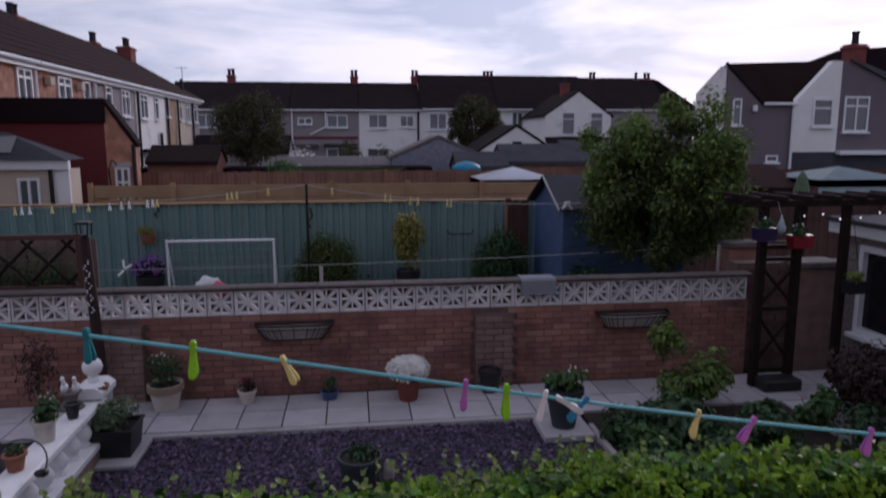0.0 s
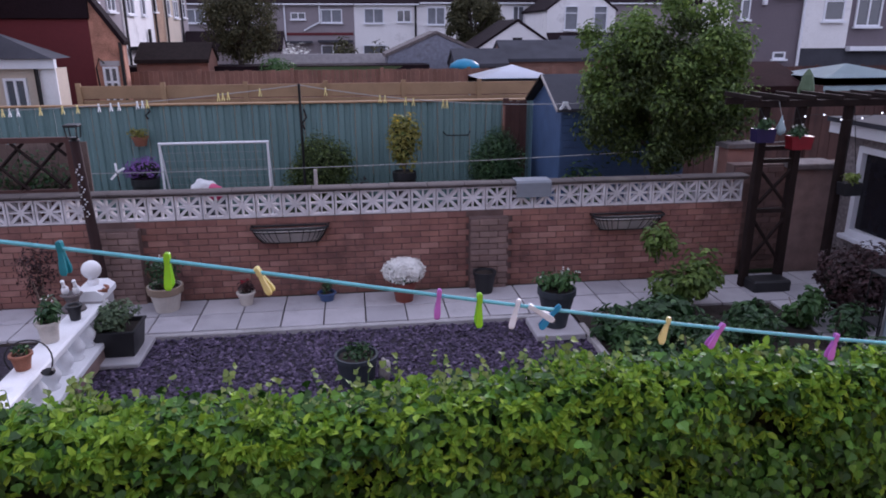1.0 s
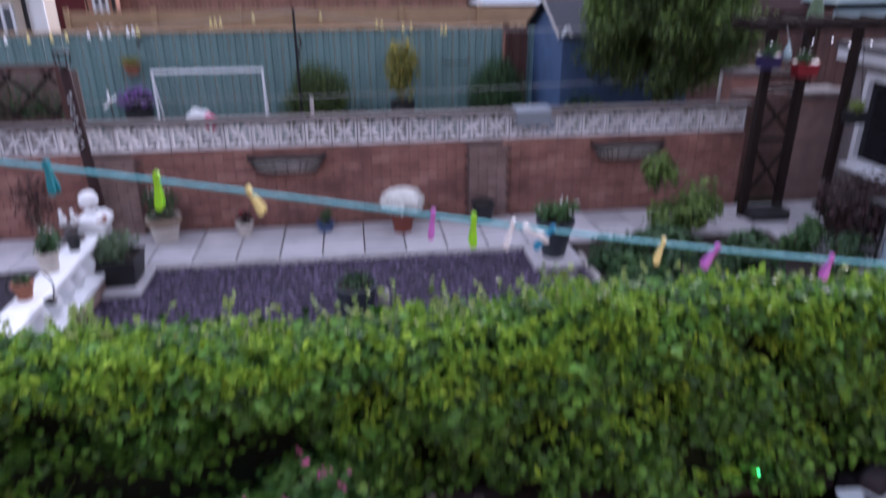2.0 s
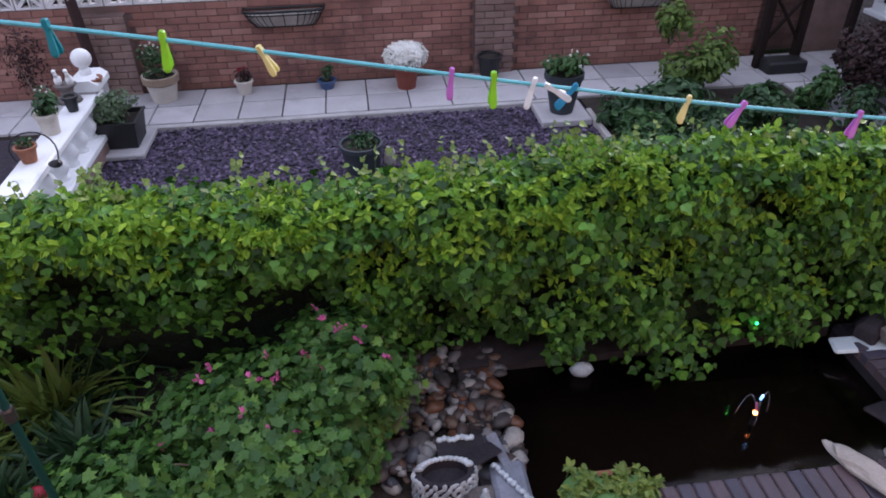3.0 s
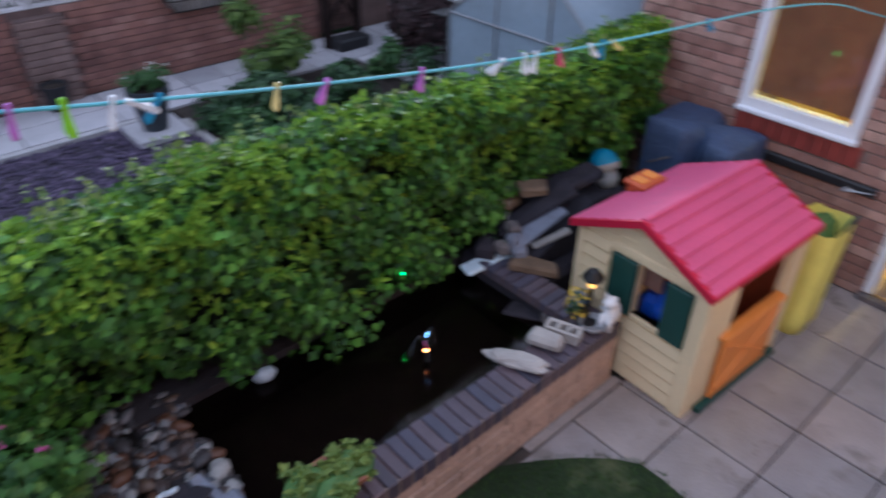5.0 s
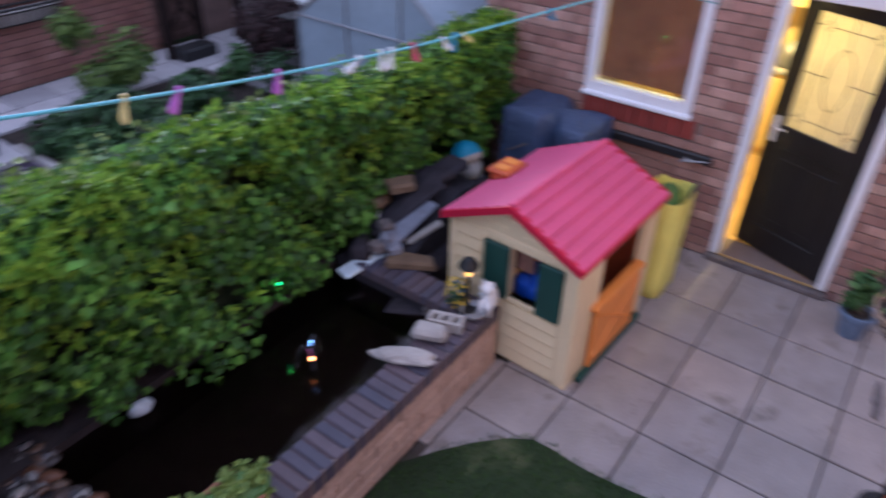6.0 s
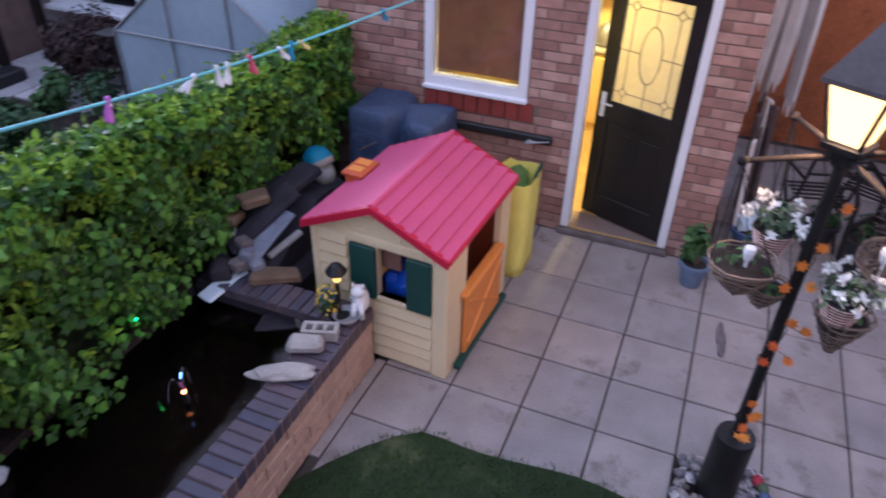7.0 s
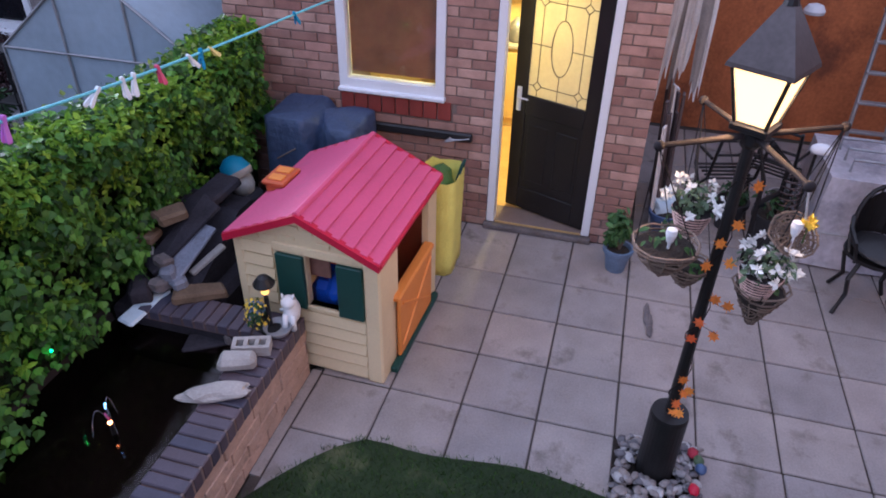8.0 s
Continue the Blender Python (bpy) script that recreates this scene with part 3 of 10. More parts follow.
    timber_wall=mat("timber_wall", (0.44, 0.14, 0.050), 0.8, var=0.4, scale=2.2, fine=30, bump=0.4, stain=(0.20, 0.065, 0.030), stain_scale=1.6, stain_at=0.52),
    glass=glassy("glass", clear=1.0, gloss=0.0),
    water=pond_water("water"),
    lamp_glass=emitter("lamp_glass", (1.0, 0.60, 0.18), 1.7),
    glow_warm=emitter("glow_warm", (1.0, 0.52, 0.10), 1.1),
    glow_fount=emitter("glow_fount", (1.0, 0.30, 0.07), 9.0),
    glow_blue=emitter("glow_blue", (0.25, 0.55, 1.0), 3.0),
    glow_green=emitter("glow_green", (0.05, 1.0, 0.25), 2.2),
    bulb_white=emitter("bulb_white", (0.95, 0.97, 1.0), 1.2),
)


# ---- builders ----
def box(bm, c, s, bevel=0.0, rot=None):
    """A box of size s about c, with its edges rounded."""
    m = Matrix.Translation(c) @ (rot.to_4x4() if rot else Matrix()) @ Matrix.Diagonal((*s, 1))
    made = bmesh.ops.create_cube(bm, size=1, matrix=m)["verts"]
    if bevel:
        edges = list({e for v in made for e in v.link_edges})
        bmesh.ops.bevel(bm, geom=edges, offset=bevel, segments=1, affect="EDGES", clamp_overlap=True)


def span(bm, a, b, bevel=0.0):
    """A box between two corners."""
    box(bm, [(p + q) / 2 for p, q in zip(a, b)], [abs(q - p) for p, q in zip(a, b)], bevel)


def rod(bm, a, b, r0, r1=None, n=8, cap=True):
    a, b = Vector(a), Vector(b)
    q = (b - a).to_track_quat("Z", "Y").to_matrix()
    r1 = r0 if r1 is None else r1
    rings = []
    for p, r in ((a, r0), (b, r1)):
        rings.append([bm.verts.new(p + q @ Vector((r * math.cos(2 * math.pi * i / n), r * math.sin(2 * math.pi * i / n), 0))) for i in range(n)])
    for i in range(n):
        bm.faces.new((rings[0][i], rings[0][(i + 1) % n], rings[1][(i + 1) % n], rings[1][i]))
    if cap:
        bm.faces.new(rings[0][::-1]), bm.faces.new(rings[1])


def tube(bm, pts, r, n=6):
    """One unbroken round bar along pts."""
    pts = [Vector(p) for p in pts]
    last = None
    for i, p in enumerate(pts):
        t = (pts[min(i + 1, len(pts) - 1)] - pts[max(i - 1, 0)]).normalized()
        side = t.cross(Vector((0.31, 0.17, 0.93))).normalized()
        up = side.cross(t)
        hoop = [bm.verts.new(p + r * (math.cos(2 * math.pi * k / n) * side + math.sin(2 * math.pi * k / n) * up)) for k in range(n)]
        if last:
            for k in range(n):
                bm.faces.new((last[k], last[(k + 1) % n], hoop[(k + 1) % n], hoop[k]))
        else:
            bm.faces.new(hoop[::-1])
        last = hoop
    bm.faces.new(last)


def lathe(bm, profile, n=20, c=(0, 0, 0), closed=True):
    """A turned form: profile of (radius, height), about the upright through c."""
    rings = []
    for r, z in profile:
        rings.append([bm.verts.new((c[0] + r * math.cos(2 * math.pi * i / n), c[1] + r * math.sin(2 * math.pi * i / n), c[2] + z)) for i in range(n)])
    for p, q in zip(rings, rings[1:]):
        for i in range(n):
            bm.faces.new((p[i], p[(i + 1) % n], q[(i + 1) % n], q[i]))
    if closed:
        bm.faces.new(rings[0][::-1]), bm.faces.new(rings[-1])


def prism(bm, pts, axis, a, b):
    """Outline pts (two numbers each) drawn out along axis from a to b."""
    def at(p, d):
        return {"x": (d, p[0], p[1]), "y": (p[0], d, p[1]), "z": (p[0], p[1], d)}[axis]
    lo, hi = [bm.verts.new(at(p, a)) for p in pts], [bm.verts.new(at(p, b)) for p in pts]
    k = len(pts)
    for i in range(k):
        bm.faces.new((lo[i], lo[(i + 1) % k], hi[(i + 1) % k], hi[i]))
    bm.faces.new(lo[::-1]), bm.faces.new(hi)


def lump(bm, c, s, rough=0.25, sub=2, seed=0, rot=0.0):
    """An uneven stone of half-size s about c."""
    made = bmesh.ops.create_icosphere(bm, subdivisions=sub, radius=1)["verts"]
    turn = Matrix.Rotation(rot, 3, "Z")
    for v in made:
        d = 1 + rough * noise.noise(v.co * 1.7 + Vector((seed * 3.1, seed * 1.7, seed)))
        v.co = Vector(c) + turn @ Vector((v.co.x * s[0] * d, v.co.y * s[1] * d, v.co.z * s[2] * d))


def ring(bm, face, c, w, h, t, d0, d1):
    """A rectangular frame of bar width t, w wide and h high about c, from depth d0 to d1 along face."""
    ax, sg = face[-1], -1 if face[0] == "-" else 1
    vs = []
    for d in (d0, d1):
        for k in (0, t):
            for u, v in ((-w / 2 + k, -h / 2 + k), (w / 2 - k, -h / 2 + k), (w / 2 - k, h / 2 - k), (-w / 2 + k, h / 2 - k)):
                vs.append(bm.verts.new((c[0] + u, c[1] + sg * d, c[2] + v) if ax == "y" else (c[0] + sg * d, c[1] + u, c[2] + v)))
    for a, b in ((0, 4), (8, 12), (0, 8), (4, 12)):
        for i in range(4):
            j = (i + 1) % 4
            bm.faces.new((vs[a + i], vs[a + j], vs[b + j], vs[b + i]))


def finish(bm, name, material, smooth=False):
    bmesh.ops.recalc_face_normals(bm, faces=bm.faces)
    me = bpy.data.meshes.new(name)
    bm.to_mesh(me)
    bm.free()
    for m in material if isinstance(material, (list, tuple)) else [material]:
        me.materials.append(m)
    if smooth:
        for p in me.polygons:
            p.use_smooth = True
    return me


def thing(name, loc, label, category, group="", kind=""):
    ob = new(name)
    ob.empty_display_size = 0.1
    ob.location = loc
    return tagged(ob, label, category, group, kind)


def part(name, bm, material, parent=None, label="", smooth=False, kind=""):
    """Links a bmesh, drawn about the parent's base, as one mesh object under it."""
    ob = new(name, finish(bm, name, material, smooth))
    if parent:
        ob.parent = parent
    return tagged(ob, label, kind=kind)


def piece(name, me, parent, m):
    """One of many alike pieces, on shared mesh data."""
    ob = new(name, me)
    ob.parent = parent
    ob.matrix_basis = m
    return ob


def solid(name, bm, material, label, category, kind="", group="", smooth=False):
    """A thing that is one mesh, drawn in place."""
    return tagged(new(name, finish(bm, name, material, smooth)), label, category, group, kind)


def B():
    return bmesh.new()


def raw(name, verts, faces, material, smooth=False):
    me = bpy.data.meshes.new(name)
    me.from_pydata(verts, [], faces)
    for m in material if isinstance(material, (list, tuple)) else [material]:
        me.materials.append(m)
    if smooth:
        for p in me.polygons:
            p.use_smooth = True
    return me


# leaf shapes: outline in the leaf's plane (length along +Y), with a fold along the rib
IVY_LEAF = ([(0, 0, 0), (0.42, 0.12, 0.10), (0.50, 0.42, 0.12), (0.24, 0.66, 0.06), (0, 1.05, -0.06), (-0.24, 0.66, 0.06), (-0.50, 0.42, 0.12), (-0.42, 0.12, 0.10), (0, 0.45, 0)],
            [(8, 0, 1), (8, 1, 2), (8, 2, 3), (8, 3, 4), (8, 4, 5), (8, 5, 6), (8, 6, 7), (8, 7, 0)])
OVAL_LEAF = ([(0, 0, 0), (0.26, 0.35, 0.07), (0.20, 0.72, 0.05), (0, 1, -0.10), (-0.20, 0.72, 0.05), (-0.26, 0.35, 0.07)], [(0, 1, 2, 3), (0, 3, 4, 5)])
LOBED_LEAF = ([(0, 0, 0), (0.30, 0.02, 0.05), (0.34, 0.22, 0.03), (0.56, 0.42, 0.08), (0.27, 0.58, 0.04), (0.18, 0.98, -0.02), (0, 0.72, 0), (-0.18, 0.98, -0.02), (-0.27, 0.58, 0.04), (-0.56, 0.42, 0.08), (-0.34, 0.22, 0.03), (-0.30, 0.02, 0.05), (0, 0.4, -0.03)],
              [(12, i, i + 1) for i in range(11)] + [(12, 11, 0)])
BLADE = ([(-0.05, 0, 0), (0.05, 0, 0), (0.04, 0.5, 0.06), (-0.04, 0.5, 0.06), (0, 1, 0.0)], [(0, 1, 2, 3), (3, 2, 4)])
PETAL = ([(0, 0, 0), (0.3, 0.5, 0.12), (0, 1, 0.05), (-0.3, 0.5, 0.12)], [(0, 1, 2), (0, 2, 3)])


def leaves(name, shape, pos, up, sizes, material, droop=0.5, rng=None):
    """One mesh of many leaves at pos, facing along up, tips hanging down by droop."""
    rng = rng or np.random.default_rng(1)
    pos, up = np.asarray(pos, float), np.asarray(up, float)
    k = len(pos)
    nrm = up + rng.normal(0, 0.38, (k, 3))
    nrm /= np.linalg.norm(nrm, axis=1, keepdims=True) + 1e-9
    tip = rng.normal(0, 0.55, (k, 3)) + np.array([0, 0, -droop])
    tip -= nrm * (tip * nrm).sum(1, keepdims=True)
    tip /= np.linalg.norm(tip, axis=1, keepdims=True) + 1e-9
    side = np.cross(tip, nrm)
    v = np.array(shape[0])
    sz = np.asarray(sizes, float).reshape(-1, 1, 1)
    wide = rng.uniform(0.8, 1.2, (k, 1, 1))
    verts = pos[:, None] + sz * (v[None, :, :1] * wide * side[:, None] + v[None, :, 1:2] * tip[:, None] + v[None, :, 2:] * nrm[:, None])
    nv = len(v)
    faces = [tuple(i * nv + j for j in f) for i in range(k) for f in shape[1]]
    return raw(name, verts.reshape(-1, 3).tolist(), faces, material)


def ball_points(rng, k, c, r, shell=0.55):
    d = rng.normal(0, 1, (k, 3))
    d /= np.linalg.norm(d, axis=1, keepdims=True)
    rad = rng.uniform(shell, 1.0, (k, 1))
    return np.asarray(c) + d * rad * np.asarray(r), d


def bush(name, loc, r, material, count, size, label, category="shrub", shape=OVAL_LEAF, seed=1, droop=0.3, clumps=7, stems=6, flowers=None, group="", core=0.0):
    """A shrub: stems and a crown of leaf clumps of uneven reach. r: half-sizes of the crown; flowers: (material, count, size)."""
    rng = np.random.default_rng(seed)
    ob = thing(name, loc, label, category, group)
    bm = B()
    for i in range(stems):
        a = rng.uniform(0, 2 * math.pi)
        rod(bm, (0, 0, 0), (r[0] * 0.6 * math.cos(a), r[1] * 0.6 * math.sin(a), r[2] * rng.uniform(0.9, 1.6)), 0.010, 0.004, 5)
    part("stem_tuft", bm, M["twig"], ob, kind="stuff")
    # near-black lump whose colour stands in for the shade inside the crown
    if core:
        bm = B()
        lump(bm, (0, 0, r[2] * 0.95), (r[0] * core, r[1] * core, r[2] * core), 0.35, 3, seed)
        part("inner_foliage", bm, M["foliage_gap_shade"], ob)
    pts, ups = [], []
    for i in range(clumps):
        d = rng.normal(0, 1, 3)
        d /= np.linalg.norm(d)
        c = np.array([0, 0, r[2]]) + d * np.array(r) * 0.5
        p, u = ball_points(rng, count // clumps, c, np.array(r) * rng.uniform(0.42, 0.68), 0.5)
        pts.append(p), ups.append(u)
    p, u = np.concatenate(pts), np.concatenate(ups)
    p[:, 2] = np.maximum(p[:, 2], 0.02)
    u = u + np.array([0, 0, 0.6])
    me = leaves("foliage", shape, p, u, rng.uniform(0.7, 1.25, len(p)) * size, material, droop, rng)
    piece("foliage", me, ob, Matrix())
    if flowers:
        fm, fk, fs = flowers
        top = p[np.argsort(-(p[:, 2] + rng.normal(0, 0.3 * r[2], len(p))))[:fk]]
        fp, fu = [], []
        for q in top:
            for j in range(6):
                d = rng.normal(0, 1, 3) + np.array([0, -0.3, 0.8])
                fp.append(q + np.array([0, 0, 0.01])), fu.append(d / np.linalg.norm(d))
        piece("blossom", leaves("blossom", PETAL, fp, fu, np.full(len(fp), fs), fm, -0.3, rng), ob, Matrix())
    return ob


# ---- the ground ----
NZ = 0.17       # level of the next gardens
WALL_Y = 6.88   # face of the long brick wall
bm = B()
span(bm, (-400, -300, -0.35), (400, 600, -0.06))
solid("ground", bm, M["earth"], "dark bare earth under the gardens reaching to the horizon", "ground", "structure")
bm = B()
span(bm, (-9.6, 2.0, -0.05), (2.0, 5.88, NZ - 0.03))
solid("gravel_bed", bm, M["slate_bed"], "bed of dark purple slate under the chippings", "gravel", "structure")
bm = B()
span(bm, (-16, WALL_Y + 0.24, -0.05), (6.5, 19.0, 0.12))
solid("lawn_behind", bm, M["turf"], "worn green lawn behind the brick wall", "lawn", "structure")


# ---- neighbouring terraces ----
def window(parent, c, w, h, face, panes=2, bars=None, top=0.0, depth=0.06, sill=True, glass=None):
    """A framed window under parent, standing in a wall whose outside faces along face (x or y, signed)."""
    fr, gl = bars or M["upvc"], glass or M["far_glass"]
    ax, sg = face[-1], -1 if face[0] == "-" else 1
    t = 0.045 + 0.02 * w

    def put(bm, u0, v0, u1, v1, d0, d1):
        lo, hi = c[2] + v0, c[2] + v1
        if ax == "y":
            span(bm, (c[0] + u0, c[1] + sg * d0, lo), (c[0] + u1, c[1] + sg * d1, hi))
        else:
            span(bm, (c[0] + sg * d0, c[1] + u0, lo), (c[0] + sg * d1, c[1] + u1, hi))
    bm = B()
    ring(bm, face, c, w, h, t, -0.02, depth)
    win = part("window", bm, fr, parent)
    for i in range(1, panes):
        u = -w / 2 + w * i / panes
        bm = B()
        put(bm, u - t / 2, -h / 2 + t, u + t / 2, h / 2 - t, -0.02, depth - 0.006)
        part("mullion", bm, fr, win)
    if top:
        bm = B()
        put(bm, -w / 2 + t, h / 2 - top, w / 2 - t, h / 2 - top + t, -0.02, depth - 0.012)
        part("transom", bm, fr, win)
    for i in range(panes):
        bm = B()
        u0, u1 = -w / 2 + w * i / panes + t / 2, -w / 2 + w * (i + 1) / panes - t / 2
        put(bm, u0, -h / 2 + t * 0.6, u1, h / 2 - t * 0.6, -0.015, 0.012)
        part("pane", bm, gl, win)
    if sill:
        bm = B()
        put(bm, -w / 2 - 0.06, -h / 2 - 0.07, w / 2 + 0.06, -h / 2, -0.02, depth + 0.08)
        part("sill", bm, fr, win)
    return win


def chimney(parent, x, y, z, w=0.7, h=1.3, pots=2, d=0.5, along="x"):
    bm = B()
    box(bm, (x, y, z + h / 2), (w, d, h), 0.02)
    box(bm, (x, y, z + h - 0.12), (w + 0.12, d + 0.12, 0.12), 0.02)
    st = part("chimney", bm, M["chimney_brick"], parent, "red brick chimney stack")
    for i in range(pots):
        bm = B()
        o = (i - (pots - 1) / 2) * w * 0.5
        lathe(bm, [(0.13, 0), (0.12, 0.4), (0.15, 0.42), (0.15, 0.5)], 10, (x + (o if along == "x" else 0), y + (0 if along == "x" else o), z + h))
        part("chimney_pot", bm, M["rock_dark"], st)


def gable_roof(bm, x0, x1, y0, y1, eave, ridge, along="x", over=0.25, thick=0.14):
    """A pitched roof of two slabs over a plan; the ridge runs along x or y."""
    if along == "x":
        ym = (y0 + y1) / 2
        sl = (ridge - eave) / (ym - y0)
        prism(bm, [(y0 - over, eave - over * sl), (ym, ridge), (y1 + over, eave - over * sl), (y1 + over, eave - over * sl + thick), (ym, ridge + thick), (y0 - over, eave - over * sl + thick)], "x", x0 - 0.05, x1 + 0.05)
    else:
        xm = (x0 + x1) / 2
        sl = (ridge - eave) / (xm - x0)
        prism(bm, [(x0 - over, eave - over * sl), (xm, ridge), (x1 + over, eave - over * sl), (x1 + over, eave - over * sl + thick), (xm, ridge + thick), (x0 - over, eave - over * sl + thick)], "y", y0 - 0.05, y1 + 0.05)


def house(name, x0, x1, y0, y1, eave, ridge, wall, roof, label, along="x", over=0.25, group=""):
    """Walls with gables and a pitched roof; returns the thing, drawn in place."""
    ob = thing(name, (0, 0, 0), label, "house", group)
    bm = B()
    if along == "x":
        ym = (y0 + y1) / 2
        prism(bm, [(y0, -0.1), (y1, -0.1), (y1, eave), (ym, ridge - 0.02), (y0, eave)], "x", x0, x1)
    else:
        xm = (x0 + x1) / 2
        prism(bm, [(x0, -0.1), (x1, -0.1), (x1, eave), (xm, ridge - 0.02), (x0, eave)], "y", y0, y1)
    part("wall", bm, wall, ob)
    bm = B()
    gable_roof(bm, x0, x1, y0, y1, eave, ridge, along, over)
    part("roof", bm, roof, ob)
    return ob


def gutter(parent, a, b, r=0.06, material=None):
    bm = B()
    rod(bm, a, b, r, r, 6)
    part("gutter", bm, material or M["upvc"], parent)


FT = 55.0   # front of the far terrace
far_specs = [(-18.5, -9.2, M["render_grey"], 7.6, 5.4), (-9.2, -3.8, M["render_grey"], 7.6, 5.4), (-3.8, 1.2, M["render_white"], 7.6, 5.4), (1.2, 7.4, M["render_white"], 8.3, 5.5), (7.4, 15.2, M["render_white"], 8.3, 5.5), (15.2, 22.0, M["render_grey"], 8.2, 5.5)]
far = []
for i, (x0, x1, wm, rz_, ez) in enumerate(far_specs):
    h = house("terraced_house", x0, x1, FT, FT + 8, ez, rz_, wm, M["roof_dark"], ("grey" if wm is M["render_grey"] else "white") + " rendered terraced house with dark tiled roof", group="far terrace")
    gutter(h, (x0 + 0.03, FT - 0.3, ez - 0.12), (x1 - 0.03, FT - 0.3, ez - 0.12))
    far.append(h)
for h, xs in ((far[1], [(-8.0, 1.1, 0.5), (-5.5, 1.6, 1.0)]), (far[2], [(-2.3, 1.5, 1.1), (0.0, 1.1, 0.9)]), (far[3], [(2.5, 1.4, 1.3)]), (far[4], [(9.0, 0.9, 1.5)]), (far[0], [(-15.5, 1.4, 1.0), (-12.0, 1.3, 1.0)])):
    for x, w, hh in xs:
        window(h, (x, FT, 4.45), w, hh, "-y", 2, depth=0.10, glass=M["curtain"] if w > 1.3 else None)
for h, x in ((far[1], -5.5), (far[2], -2.3), (far[3], 2.6)):
    window(h, (x, FT, 1.75), 1.8, 1.2, "-y", 2, depth=0.1)
for h, x, n in ((far[0], -14.1, 2), (far[1], -4.1, 2), (far[2], 1.0, 2), (far[3], 7.3, 3), (far[5], 16.6, 2), (far[5], 20.6, 1), (far[5], 21.6, 2)):
    chimney(h, x, FT + 4, 7.0 if x < 1 else 7.55, 0.62, 1.25 if x < 1 else 0.75, n)
bm = B()
prism(bm, [(22.05, 5.2), (22.05, 8.25), (22.5, 8.10), (26.2, 5.9), (26.2, 5.2)], "y", FT + 3.6, FT + 4.4)
part("hip_roof", bm, M["roof_dark"], far[5])
bm = B()
span(bm, (22.05, FT + 3.7, 0), (26.0, FT + 4.3, 5.25))
part("end_wall", bm, M["render_grey"], far[5])
# string course, drainpipes and a red door canopy on the grey houses
bm = B()
rod(bm, (-9.0, FT - 0.12, 0.2), (-9.0, FT - 0.12, 5.2), 0.06)
rod(bm, (-6.4, FT - 0.12, 5.2), (-6.4, FT - 0.12, 4.0), 0.06)
rod(bm, (-6.4, FT - 0.12, 4.0), (-7.6, FT - 0.12, 3.4), 0.06)
part("drainpipe", bm, M["upvc"], far[1])
bm = B()
rod(bm, (0.9, FT - 0.12, 0.2), (0.9, FT - 0.12, 5.2), 0.08)
part("drainpipe", bm, M["metal_black"], far[2])
bm = B()
span(bm, (-9.1, FT - 0.04, 3.05), (-3.9, FT, 3.25))
part("band", bm, M["far_red"], far[1])
bm = B()
span(bm, (-6.6, FT - 0.7, 2.55), (-3.95, FT, 2.7))
part("porch_roof", bm, M["roof_felt"], far[1])
bm = B()
span(bm, (-9.1, FT - 0.7, 2.5), (-7.0, FT, 2.65))
part("porch_roof", bm, M["roof_felt"], far[1])

# white cross wing with its gable towards the gardens, and its lean-to
wing = house("gabled_house", 9.4, 14.3, 48, 55.0, 4.7, 6.4, M["render_white"], M["roof_dark"], "white rendered cross wing with a gable", "y", 0.15)
window(wing, (11.1, 48, 4.15), 0.95, 1.6, "-y", 1, top=0.5, depth=0.1, glass=M["curtain"])
window(wing, (13.2, 48, 4.15), 0.95, 1.6, "-y", 1, top=0.5, depth=0.1, glass=M["curtain"])
chimney(wing, 11.7, 51, 6.1, 0.6, 1.1, 1)
bm = B()
prism(bm, [(46.5, 2.3), (48.0, 3.2), (48.0, 3.05), (46.5, 2.15)], "x", 9.4, 14.3)
part("lean_to_roof", bm, M["roof_dark"], wing)
bm = B()
span(bm, (9.5, 46.6, 0), (14.2, 48, 2.2))
part("lean_to", bm, M["render_white"], wing)
outhouse = house("white_outbuilding", 2.4, 6.6, 36, 41, 2.4, 3.75, M["render_white"], M["roof_dark"], "small white rendered outbuilding with a gable", "y", 0.1)
bm = B()
span(bm, (4.25, 35.93, 2.75), (4.75, 36, 2.95))
part("vent", bm, M["roof_dark"], outhouse)

# the long terrace down the side: walls face +X
LX = -13.4
side_specs = [(12.0, 20.5, M["far_brick"], "red brick"), (20.5, 25.2, M["far_brick"], "orange brick"), (25.2, 30.15, M["render_grey"], "grey rendered"), (30.15, 34.9, M["render_white"], "white rendered"), (34.9, 37.0, M["brick_tan"], "tan brick"), (37.0, 40.4, M["render_cream"], "cream rendered"), (40.4, 42.4, M["render_grey"], "grey rendered")]
side = []
EV = 5.42       # eaves
